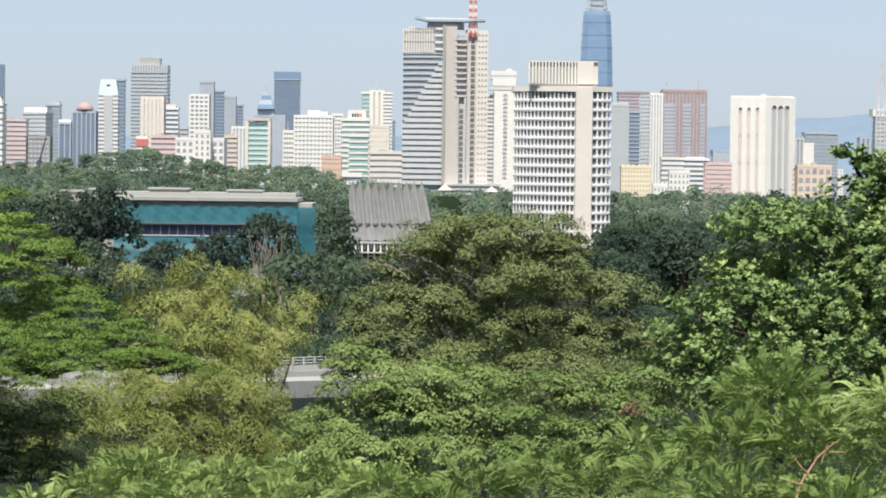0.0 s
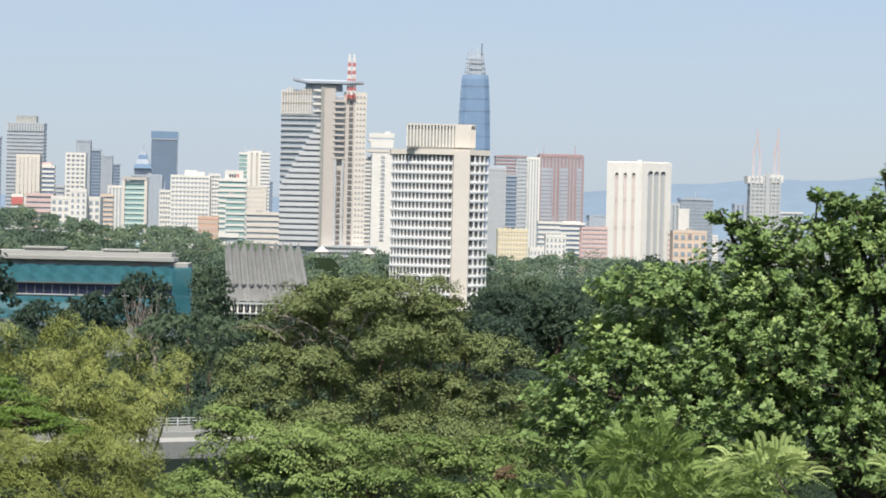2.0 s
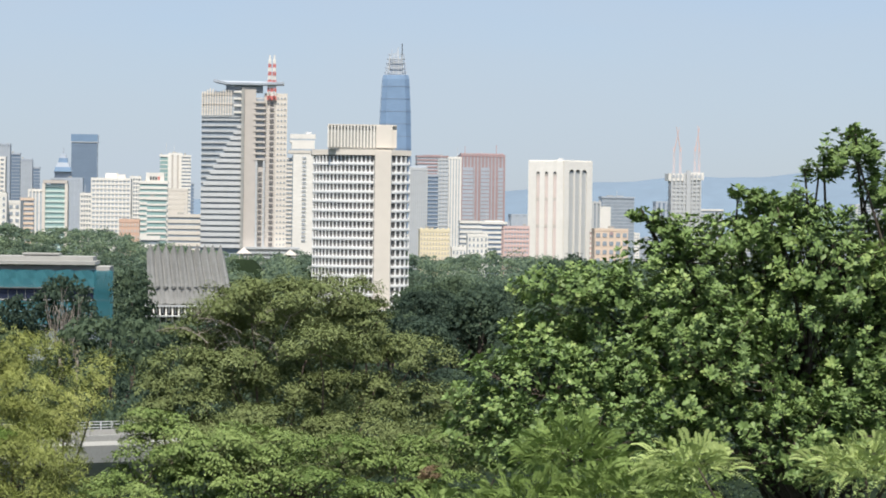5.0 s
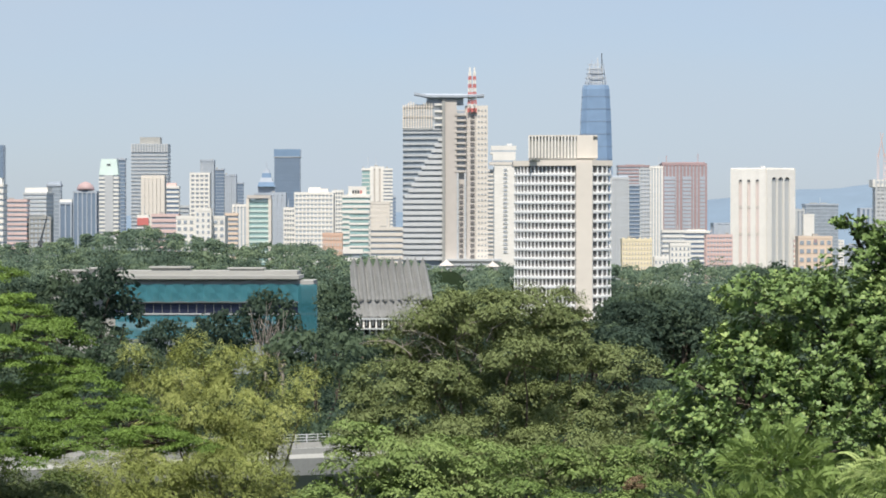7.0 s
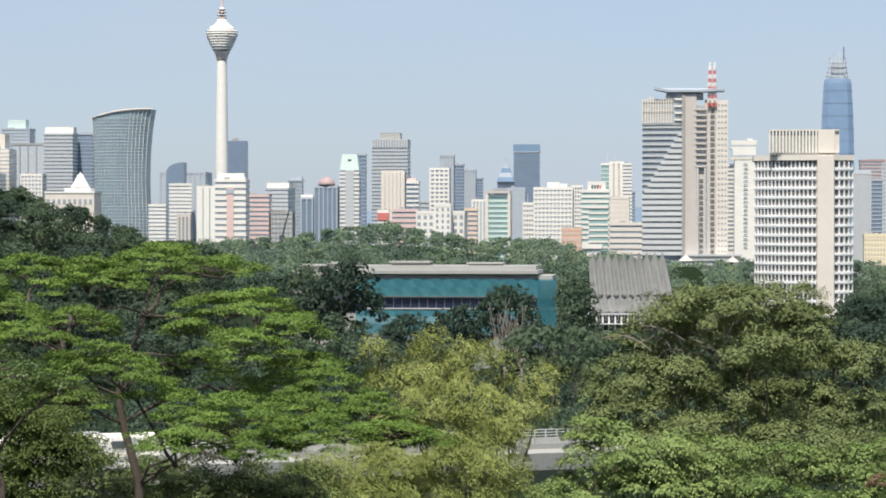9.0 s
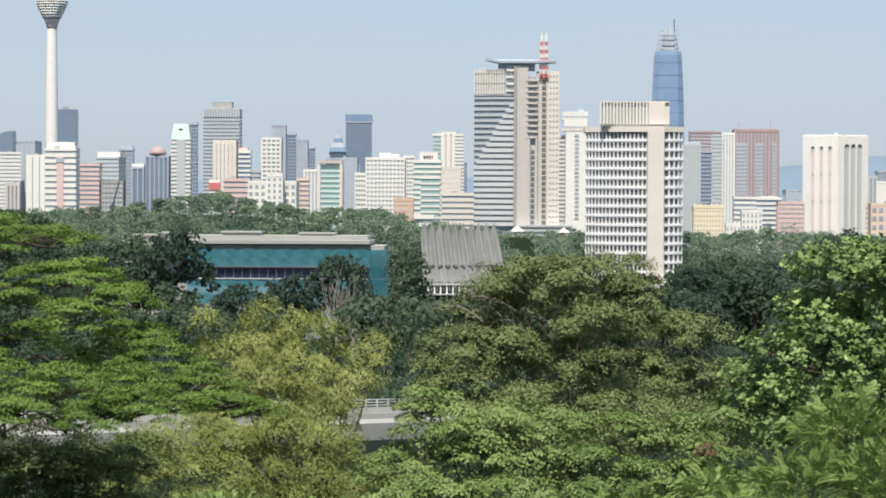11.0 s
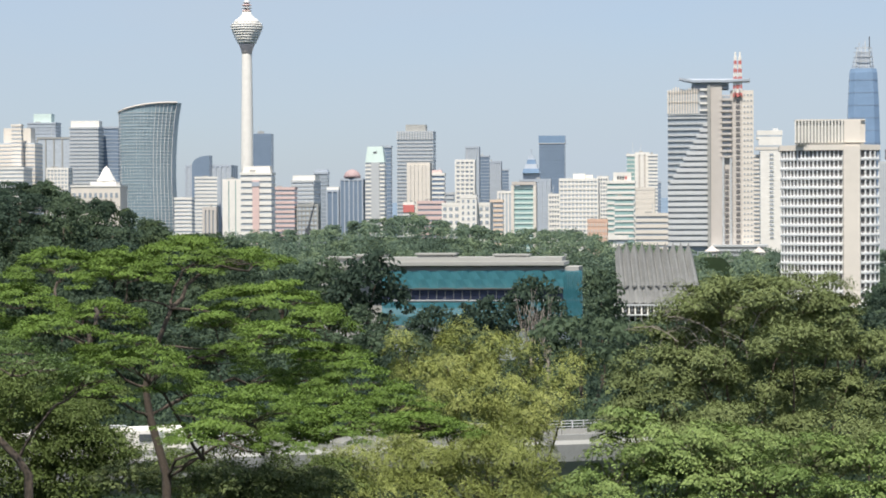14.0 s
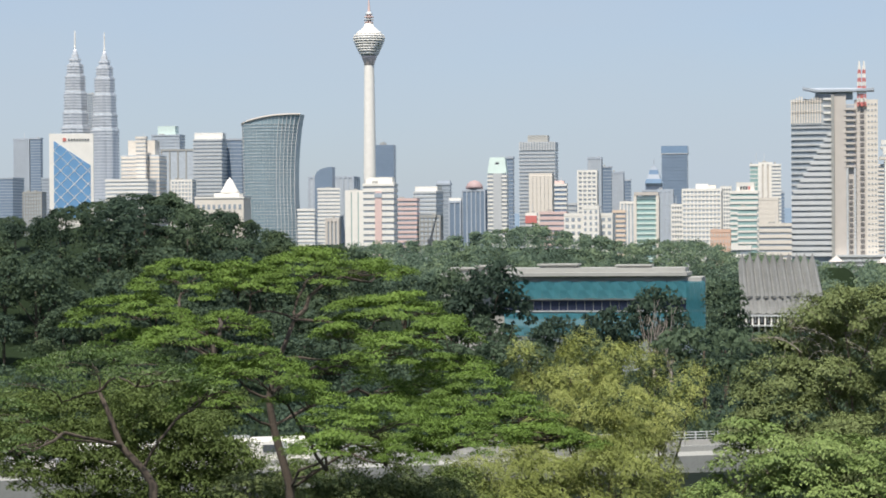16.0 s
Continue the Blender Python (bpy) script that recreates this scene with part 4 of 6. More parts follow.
def site_tower(x, y, w, top):
    """Concrete tower under construction, with tower cranes on its head."""
    z0 = ground_z(x, y) - 0.5
    h, k = top - z0, w / 62
    t = thing("construction_tower", x, y + 12, z0, "unfinished grey concrete tower with cranes on top", "building", "city buildings")
    link_part("core", box(w * 0.8, 22, h, SILVER), SILVER, t)
    for i in range(34):
        z = h - 10 - i * 4
        if z > 0:
            link_part("floor_slab", box(w * 0.84, 23, 1.4, SILVER), SILVER, t, (0, 0, z))
    for i in range(8):
        link_part("column", box(1.5, 1.5, h, SILVER), SILVER, t, (-w * 0.41 + i * w * 0.117, -11.8, 0))
    link_part("lift_shaft", box(w * 0.12, 3, h + 3, SILVER), SILVER, t, (2, -12.5, 0))
    for s in (-1, 1):
        link_part("formwork_screen", box(w * 0.47, 24, 13 * k, WHITE), WHITE, t, (s * w * 0.27, 0, h - 12 * k + s * 0.6))
        for q in range(3):
            link_part("screen_mark", box(2.6, 0.3, 2.2, BLUEGREY), BLUEGREY, t, (s * w * 0.27 - 3.5 + q * 3.5, -12.2, h - 7 * k))
    for s, jib in ((-0.3, 0.12), (-0.12, -0.1), (0.3, 0.1), (0.42, -0.04)):
        ps = []
        for q in range(8):
            a, b = h + q * 3.2, h + (q + 1) * 3.2
            for c in (-0.9, 0.9):
                ps += [tube([(s * w + c, 0, a), (s * w + c, 0, b)], (0.2, 0.2), 4), tube([(s * w - c, 0, a), (s * w + c, 0, b)], (0.14, 0.14), 4)]
        link_part("crane_mast", raw("crane", *joined(ps)), PINK, t)["kind"] = "stuff"
        link_part("crane_jib", raw("jib", *tube([(s * w, 0, h + 22), (s * w + jib * w * 1.2, 0, h + 22 + 26 * (1 - abs(jib)))], (0.6, 0.3), 5)), PINK, t)


site_tower(429.15, 2600.0, 34.16, 115.3)


# ---- parliament-like slab tower and pleated hall ----
def screen_tower():
    D = 1050
    k = D / 4800
    x0 = (997 - 784) * k
    z0 = ground_z(x0, D) - 0.5
    t = thing("screened_office_tower", x0, D, z0, "white office tower with deep concrete sunscreens", "office tower")
    X = lambda u: (u - 997) * k
    Z = lambda v: 60 - (v - 420) * k - z0
    fh = 16.6 * k
    left, right = [], []
    n = 16
    c = (X(1018) - X(912)) / sum(math.cos(radians(46) * (i + 0.5) / n) for i in range(n))
    px, py = X(1018), 0.0
    for i in range(n):
        a = radians(46) * (i + 0.5) / n
        left.append((px - c * math.cos(a) / 2, py + c * math.sin(a) / 2, -math.degrees(a), c))
        px, py = px - c * math.cos(a), py + c * math.sin(a)
    lx, ly = px, py
    m = 4
    c2 = (X(1082) - X(1048)) / sum(math.cos(radians(12 + 34 * (i + 0.5) / m)) for i in range(m))
    px, py = X(1048), 0.0
    for i in range(m):
        a = radians(12 + 34 * (i + 0.5) / m)
        right.append((px + c2 * math.cos(a) / 2, py + c2 * math.sin(a) / 2, math.degrees(a), c2))
        px, py = px + c2 * math.cos(a), py + c2 * math.sin(a)
    rx, ry = px, py
    plan = [(q[0], q[1] + 0.3) for q in reversed(left)] + [(q[0], q[1] + 0.3) for q in right] + [(rx - 0.8, 26), (lx + 0.8, 26)]
    link_part("glazed_core", prism(plan, 0, Z(297)), G_DARK, t)

    def cell(cw):
        def blk(sx, sy, sz, ox, oy, oz, slope=0.0):
            a, b = sx / 2, sy / 2
            v = [(-a + ox, -b + oy - slope, oz), (a + ox, -b + oy - slope, oz), (a + ox, b + oy, oz), (-a + ox, b + oy, oz), (-a + ox, -b + oy, oz + sz), (a + ox, -b + oy, oz + sz), (a + ox, b + oy, oz + sz), (-a + ox, b + oy, oz + sz)]
            return v, [(3, 2, 1, 0), (4, 5, 6, 7), (0, 1, 5, 4), (1, 2, 6, 5), (2, 3, 7, 6), (3, 0, 4, 7)]
        # a bulging sill, two tapered uprights and a thin head
        return raw("screen", *joined([blk(cw + 0.04, 0.5, fh * 0.33, 0, -0.1, 0), blk(cw + 0.03, 0.4, fh * 0.12, 0, -0.25, fh * 0.1),
                                      blk(cw * 0.13, 0.45, fh * 0.67, -cw * 0.435, -0.02, fh * 0.33), blk(cw * 0.13, 0.45, fh * 0.67, cw * 0.435, -0.02, fh * 0.33),
                                      blk(cw * 0.1, 0.3, fh * 0.12, -cw * 0.32, 0.0, fh * 0.33), blk(cw * 0.1, 0.3, fh * 0.12, cw * 0.32, 0.0, fh * 0.33)]))
    ml, mr = cell(c), cell(c2)
    for f in range(17):
        z = Z(295) - fh * (f + 1)
        for me, row in ((ml, left), (mr, right)):
            for qx, qy, a, _ in row:
                link_part("sunscreen_panel", me, SCREEN, t, (qx, qy, z), a)
    link_part("lift_wall", box(X(1048) - X(1019), 8, Z(286), CREAM), CREAM, t, ((X(1048) + X(1019)) / 2, 1.6, 0), label="blank cream lift wall")
    roofp = [(lx - 0.6, ly - 0.6), (X(960), 1.0), (X(1018), -1.2), (X(1048), -1.2), (rx + 0.6, ry - 0.6), (rx + 0.6, 27), (lx - 0.6, 27)]
    link_part("roof_slab", prism(roofp, Z(293.5), Z(284)), CREAM, t)
    # dark band that paints the shadow below the roof slab's overhang
    link_part("roof_recess", prism([(a * 0.94, b * 0.9 + 1.2) for a, b in roofp], Z(298), Z(293)), G_DARK, t)
    pw = X(1056) - X(938)
    link_part("penthouse", box(pw, 14, Z(242) - Z(284), GREY), GREY, t, ((X(1056) + X(938)) / 2, 9, Z(284)))
    link_part("penthouse_panel", box(X(1050) - X(1021), 1.2, Z(241) - Z(280), CREAM), CREAM, t, (X(1035.5), 1.6, Z(280)), label="cream blank panel")
    link_part("penthouse_end", box(X(1058) - X(1050), 1.2, Z(241) - Z(280), CREAM), CREAM, t, (X(1054), 2.4, Z(280)))
    for i in range(15):
        u = 936.5 + i * 5.8
        link_part("penthouse_fin", box(0.62, 1.0, Z(241) - Z(280), WHITE), WHITE, t, (X(u), 1.6, Z(280)))
    link_part("penthouse_cap", box(pw + 0.6, 15.4, 0.5, CREAM), CREAM, t, ((X(1056) + X(938)) / 2, 8.8, Z(241.5)))
    link_part("entrance_wing", box(9, 7, Z(568), SILVER), SILVER, t, (X(1049), -6, 0))


screen_tower()


def pleated_hall():
    D = 900
    k = D / 4800
    x0 = (690 - 784) * k
    z0 = ground_z(x0, D) - 0.5
    t = thing("pleated_hall", x0, D, z0, "hall with steep folded concrete roof of pointed pleats", "hall")
    X = lambda u: (u - 690) * k
    Z = lambda v: 60 - (v - 420) * k - z0
    n = 10
    for side, run in ((0, 0.0), (1, 20.0)):
        for i in range(n):
            a0, a1 = i / n, (i + 1) / n
            top = lambda s: X(618 + 137 * s)
            low = lambda s: X(624 + 149 * s)
            yt, yb = 6.0 + (2 if side else 0), 0.0 if side == 0 else 20.0
            w = 0.4 if side == 0 else -0.4
            m = (a0 + a1) / 2
            v = [(top(a0), yt, Z(474)), (top(m), yt - w * 1.6, Z(455)), (top(a1), yt, Z(474)),
                 (low(a0), yb + w, Z(560)), (low(m), yb - w, Z(562)), (low(a1), yb + w, Z(560))]
            v += [(p[0], p[1] + (0.8 if side == 0 else -0.8), p[2]) for p in v]
            f = [(0, 3, 4, 1), (1, 4, 5, 2), (7, 10, 9, 6), (8, 11, 10, 7), (0, 1, 7, 6), (1, 2, 8, 7), (3, 9, 10, 4), (4, 10, 11, 5), (0, 6, 9, 3), (2, 5, 11, 8)]
            link_part("roof_pleat", raw("pleat", v, f), WEATHERED, t, label="pointed grey concrete pleat")
            if side == 0 and i < n:
                link_part("vent_slot", box(1.6, 0.6, 0.25, DARK), DARK, t, (X(640 + 13.4 * i), 1.4, Z(532)))
    link_part("hall_body", box(X(765) - X(622), 17, Z(545), GREY), GREY, t, ((X(765) + X(622)) / 2, 11, 0))
    link_part("eaves_slab", box(X(775) - X(618), 4, 0.6, SILVER), SILVER, t, ((X(775) + X(618)) / 2, -0.5, Z(566)))
    link_part("floor_slab", box(X(775) - X(618), 5, 0.4, SILVER), SILVER, t, ((X(775) + X(618)) / 2, -0.8, Z(583)))
    for i in range(14):
        link_part("column", box(0.55, 0.8, Z(566), WHITE), WHITE, t, (X(622 + i * 11), -1.8, 0))
        link_part("screen_rail", box(0.45, 0.3, 2.0, SILVER), SILVER, t, (X(627 + i * 11), -1.0, Z(577)))
    link_part("glazing", box(X(770) - X(622), 0.4, 4.5, G_DARK), G_DARK, t, ((X(770) + X(622)) / 2, 0.6, Z(588)))


pleated_hall()


# ---- netted office block ----
NET = bpy.data.materials.new("teal_scaffold_net")
NET.use_nodes = True
nn, nl = NET.node_tree.nodes, NET.node_tree.links.new
net_b = nn["Principled BSDF"]
net_b.inputs["Base Color"].default_value, net_b.inputs["Roughness"].default_value = (0.045, 0.21, 0.25, 1), 0.8
net_t, net_m, net_n = nn.new("ShaderNodeBsdfTransparent"), nn.new("ShaderNodeMixShader"), nn.new("ShaderNodeTexNoise")
net_n.inputs["Scale"].default_value = 0.35
net_r = nn.new("ShaderNodeMapRange")
net_r.inputs[3].default_value, net_r.inputs[4].default_value = 0.55, 0.95
nl(net_n.outputs[0], net_r.inputs[0])
nl(net_r.outputs[0], net_m.inputs[0])
nl(net_t.outputs[0], net_m.inputs[1])
nl(net_b.outputs[0], net_m.inputs[2])
nl(net_m.outputs[0], nn["Material Output"].inputs[0])


def netted_block():
    D = 700
    k = D / 4800
    x0 = (384 - 784) * k
    z0 = ground_z(x0, D) - 0.5
    t = thing("netted_office_block", x0, D, z0, "long grey block wrapped in teal scaffold netting", "office block")
    X = lambda u: (u - 384) * k
    Z = lambda v: 60 - (v - 420) * k - z0
    L, R = 205, 558
    w, mid = X(R) - X(L), (X(R) + X(L)) / 2
    link_part("wall", box(w - 1, 22, Z(497), GREY), GREY, t, (mid, 12, 0))
    link_part("roof_slab", box(X(530) - X(140), 26, 0.9, GREY), GREY, t, ((X(530) + X(140)) / 2, 11, Z(494)))
    link_part("roof_upstand", box(X(524) - X(200), 18, Z(486) - Z(494), GREY), GREY, t, ((X(524) + X(200)) / 2, 14, Z(494) + 0.9))
    for a, b, v in ((262, 328, 478), (402, 460, 480), (150, 200, 480), (100, 142, 484)):
        link_part("roof_room", box(X(b) - X(a), 8, Z(v) - Z(492), GREY), GREY, t, ((X(a) + X(b)) / 2, 12, Z(492) + 0.4))
        link_part("roof_room_lid", box(X(b) - X(a) + 1.2, 9.4, 0.4, GREY), GREY, t, ((X(a) + X(b)) / 2, 12, Z(v) + 0.4))
    link_part("fascia", box(X(530) - X(200), 1.2, Z(496) - Z(506), GREY), GREY, t, ((X(530) + X(200)) / 2, 0.4, Z(506)))
    link_part("upper_glazing", box(w, 0.6, Z(506) - Z(533), G_MID), G_MID, t, (mid, 0.9, Z(533)))
    link_part("dark_glazing", box(X(R) - X(L), 0.6, Z(538) - Z(556), NAVY_PANE), NAVY_PANE, t, (mid, 0.6, Z(556)))
    link_part("lower_wall", box(w, 0.6, Z(558), BLUEGREY), BLUEGREY, t, (mid, 0.7, 0))
    for v in (536, 557):
        link_part("floor_edge", box(w + 1, 1.4, 0.28, SILVER), SILVER, t, (mid, 0.2, Z(v)))
    for i in range(23):
        u = L + 6 + i * 15.2
        link_part("mullion", box(0.12, 0.2, Z(538) - Z(556), GREY), GREY, t, (X(u), 0.1, Z(556)))
        if i % 2 == 0:
            link_part("column", box(0.5, 0.5, Z(506) - Z(533), GREY), GREY, t, (X(u), 0.4, Z(533)))
    seg = 16
    for v0, v1, a, b in ((503, 534, 205, 560), (559, 600, 205, 560), (505, 600, 528, 562)):
        vs, fs = [], []
        for i in range(seg * 2 + 1):
            u = a + (b - a) * i / (seg * 2)
            for j in range(3):
                v = v0 + (v1 - v0) * j / 2
                vs.append((X(u), -1.3 - 0.18 * math.sin(i * 2.1 + j) - (0.5 if a > 500 else 0), max(0, Z(v + 0.8 * math.sin(i * 1.7) * (j != 1)))))
        for i in range(seg * 2):
            for j in range(2):
                q = i * 3 + j
                fs.append((q, q + 1, q + 4, q + 3))
        link_part("scaffold_net", raw("net", vs, fs), NET, t, label="teal translucent scaffold netting")
    link_part("side_wing", box(X(205) - X(85), 14, Z(488), GREY), GREY, t, ((X(85) + X(205)) / 2, 10, 0))
    for i in range(5):
        link_part("window", box(1.6, 0.4, 2.0, G_DARK), G_DARK, t, (X(92 + i * 11), 2.9, Z(512)))


netted_block()


# ---- elevated railway ----
RAIL_X, RAIL_Y, RAIL_TURN = -16.1, 330.0, 27.6  # a point of the line, and the way it runs


def along_rail(s, across=0.0):
    c, q = math.cos(radians(RAIL_TURN)), math.sin(radians(RAIL_TURN))
    return RAIL_X + s * c - across * q, RAIL_Y + s * q + across * c


def viaduct():
    base, deck = 12.0, 34.0
    t = thing("railway_viaduct", RAIL_X, RAIL_Y, base, "pale grey concrete railway viaduct with parapet and railing", "viaduct", turn=RAIL_TURN)
    top = deck - base
    xs = np.arange(-105, 1, 15.0)
    sec = [(-4.6, top - 2.5), (-4.9, top - 0.45), (-4.6, top), (4.6, top), (4.9, top - 0.45), (4.6, top - 2.5), (2.5, top - 4.4), (-2.5, top - 4.4)]
    for x in xs:
        v = [(x + e, a, b) for e in (0.05, 14.95) for a, b in sec]
        f = [tuple(range(8)), tuple(reversed(range(8, 16)))] + [(i, 8 + i, 8 + (i + 1) % 8, (i + 1) % 8) for i in range(8)]
        link_part("girder", raw("girder", v, f), GREY, t)
        for s in (-1, 1):
            link_part("parapet", box(14.9, 0.25, 0.7, GREY), GREY, t, (x + 7.5, s * 4.4, top))
        link_part("cable_duct", box(14.9, 0.5, 0.3, BEIGE), BEIGE, t, (x + 7.5, -3.6, top))
    for x in xs[::2]:
        gx, gy = along_rail(float(x))
        link_part("pier", raw("pier", *tube([(x, 0, ground_z(gx, gy) - base - 1), (x, 0, top - 4.4)], (1.1, 1.3), 12)), GREY, t)
    rail = raw("rail", *tube([(0, 4.4, 0), (15, 4.4, 0)], (0.05, 0.05), 5))
    for x in xs:
        for q in (0.3, 0.65, 1.0):
            link_part("rail", rail, SILVER, t, (float(x), 0, top + 0.65 + q))
    post = box(0.12, 0.12, 1.1, SILVER)
    for x in np.arange(-105, 14, 1.5):
        link_part("railing_post", post, SILVER, t, (float(x), 4.4, top + 0.6))
    for s in (-2.1, -0.7, 0.9, 2.3):
        link_part("track_rail", box(120, 0.08, 0.15, DARK), DARK, t, (-45, s, top))


viaduct()


def train():
    x, y = along_rail(-50.0, -1.4)
    t = thing("train", x, y, 34.15, "white commuter train standing on the viaduct", "train", turn=RAIL_TURN)
    for c in range(2):
        ox = -9.5 - c * 19.3
        sec = [(-1.35, 0.3), (-1.4, 1.6), (-1.32, 2.6), (-0.9, 2.95), (0.9, 2.95), (1.32, 2.6), (1.4, 1.6), (1.35, 0.3)]
        v = [(ox + e, a, b) for e in (-9.4, 9.4) for a, b in sec]
        f = [tuple(range(8)), tuple(reversed(range(8, 16)))] + [(i, 8 + i, 8 + (i + 1) % 8, (i + 1) % 8) for i in range(8)]
        car = link_part("carriage", raw("carriage", v, f), WHITE, t)
        for i in range(6):
            link_part("window", box(1.5, 0.1, 0.85, DARK), DARK, car, (ox - 7.6 + i * 3.04, -1.42, 1.35))
        for i in range(3):
            link_part("door", box(1.1, 0.08, 2.0, SILVER), SILVER, car, (ox - 6.1 + i * 6.1, -1.43, 0.5))
        link_part("roof_unit", box(5, 1.6, 0.25, SILVER), SILVER, car, (ox, 0, 2.95))
        link_part("underframe", box(18, 2.4, 0.3, DARK), DARK, car, (ox, 0, 0.02))


train()


# ---- trees ----
LEAF_BROAD = leaf_material("glossy_broad_leaves", (0.151, 0.232, 0.071), (0.401, 0.478, 0.165), 0.12, 0.55, 0.3)
LEAF_FEATHER = leaf_material("feathery_leaves", (0.155, 0.245, 0.049), (0.285, 0.388, 0.078), 0.2, 0.55, 0.2)
LEAF_OLIVE = leaf_material("yellow_green_leaves", (0.217, 0.253, 0.068), (0.367, 0.390, 0.128), 0.15, 0.55, 0.2)
LEAF_DULL = leaf_material("dull_green_leaves", (0.069, 0.102, 0.039), (0.166, 0.201, 0.078), 0.12, 0.55, 0.15)
LEAF_BRIGHT = leaf_material("bright_green_leaves", (0.110, 0.168, 0.046), (0.236, 0.306, 0.103), 0.15, 0.55, 0.15)
# the blue tinge of woodland and valley leaves paints in a little haze
LEAF_WOOD = leaf_material("dark_woodland_leaves", (0.059, 0.092, 0.066), (0.098, 0.139, 0.082), 0.4, 0.75, 0.12)
# far leaves are paled and blued, with distance haze put into their colour
LEAF_FAR = leaf_material("hazed_woodland_leaves", (0.16, 0.225, 0.165), (0.25, 0.32, 0.19), 0.45, 0.8, 0.08, 0.0, 0.085, 2.2)
LEAF_HILL = leaf_material("dark_hill_leaves", (0.042, 0.068, 0.045), (0.09, 0.125, 0.062), 0.3, 0.75, 0.1, 0.0, 0.1, 2.2)
LEAF_VALLEY = leaf_material("dark_valley_leaves", (0.062, 0.096, 0.07), (0.105, 0.15, 0.085), 0.4, 0.75, 0.12, 0.0, 0.1, 2.0)
LEAF_FERN = leaf_material("light_fern_leaves", (0.188, 0.269, 0.075), (0.351, 0.428, 0.157), 0.15, 0.55, 0.2)
# darker version of the feathery leaves: the small tree's shade put into colour
LEAF_SHADE = leaf_material("shade_feathery_leaves", (0.06, 0.105, 0.026), (0.12, 0.18, 0.045), 0.2, 0.5)
LEAF_MID = leaf_material("mid_green_leaves", (0.123, 0.169, 0.049), (0.238, 0.292, 0.095), 0.2, 0.55, 0.15)
LEAF_DRY = leaf_material("dry_leaves", (0.246, 0.172, 0.098), (0.328, 0.246, 0.139), 0.3, 0.7)
TWIG = material("pale_dead_wood", (0.30, 0.26, 0.22), 0.9, vary=0.3)


def unit(a):
    return a / np.maximum(1e-9, np.linalg.norm(a, axis=1, keepdims=True))


def leaves(rng, at, normal, size, slim, droop=0.2, axis=None):
    """Folded pointed leaves as one array of corners, four a leaf."""
    n = len(at)
    t = rng.normal(size=(n, 3)) if axis is None else axis + 0.5 * rng.normal(size=(n, 3))
    t[:, 2] -= droop
    t = unit(t - normal * np.sum(t * normal, axis=1, keepdims=True))
    b = np.cross(normal, t)
    L = (size * rng.uniform(0.65, 1.25, n))[:, None]
    W = L * slim
    return np.stack([at - t * L * 0.5, at + b * W * 0.5 + normal * W * 0.18 + t * L * 0.08, at + t * L * 0.5 - normal * L * 0.08, at - b * W * 0.5 + normal * W * 0.18 + t * L * 0.08], 1)


def leaf_mesh(name, blades):
    n, c = blades.shape[:2]
    me = bpy.data.meshes.new(name)
    me.vertices.add(c * n)
    me.vertices.foreach_set("co", blades.reshape(-1).astype(np.float32))
    me.loops.add(c * n)
    me.loops.foreach_set("vertex_index", np.arange(c * n, dtype=np.int32))
    me.polygons.add(n)
    me.polygons.foreach_set("loop_start", np.arange(0, c * n, c, dtype=np.int32))
    me.update(calc_edges=True)
    return me


def clump_leaves(rng, c, r, flat, count, size, slim, up=0.6, loose=0.5, droop=0.2, under=-0.1, lean=(0, 0, 0), inner=0.45, face=1.0, shell=1.0):
    """Leaves over one clump of foliage: an uneven, flattened cushion, full above and bare beneath."""
    d = unit(rng.normal(size=(count, 3)))
    d[:, 2] = np.where(d[:, 2] < under, -d[:, 2], d[:, 2])
    k = rng.uniform(inner, 1.04, count)[:, None] ** shell
    ph = rng.uniform(0, 6.3, 3)
    wob = 1 + 0.24 * np.sin(d[:, :1] * 5 + ph[0]) * np.cos(d[:, 1:2] * 4 + ph[1]) + 0.14 * np.sin(d[:, 2:] * 8 + d[:, :1] * 6 + ph[2])
    at = np.array(c[:3]) + d * k * wob * np.array([r, r, r * flat])
    nrm = unit(d * face + np.array([0, 0, up]) + np.array(lean) + loose * rng.normal(size=(count, 3)))
    return leaves(rng, at, nrm, size, slim, droop, axis=d)


def lobe_clumps(rng, lobes, spacing, low=-0.5):
    """Clump centres over the outside of a crown made of several lobes, with some inside."""
    out = []
    for cx, cy, cz, rx, ry, rz in lobes:
        n = max(5, int(4.5 * (rx * rz + rx * ry + ry * rz) / (spacing * spacing)))
        for _ in range(n):
            d = rng.normal(size=3)
            d /= np.linalg.norm(d)
            if d[2] < low:
                d[2] = -d[2]
            k = rng.uniform(0.62, 1.0) ** 0.7
            out.append((cx + d[0] * rx * k, cy + d[1] * ry * k, cz + d[2] * rz * k, d))
    return out


def limb(rng, a, b, r0, r1, sag=0.12, n=6):
    a, b = Vector(a), Vector(b)
    L = (b - a).length
    pts, rad = [], []
    off = Vector(rng.normal(size=3)) * L * 0.06
    for i in range(n + 1):
        s = i / n
        p = a.lerp(b, s) + off * math.sin(math.pi * s) + Vector((0, 0, -sag * L * math.sin(math.pi * s) * (1 - 0.4 * s)))
        pts.append(p + Vector(rng.normal(size=3)) * L * 0.012)
        rad.append(r0 + (r1 - r0) * s)
    return tube(pts, rad, 6)


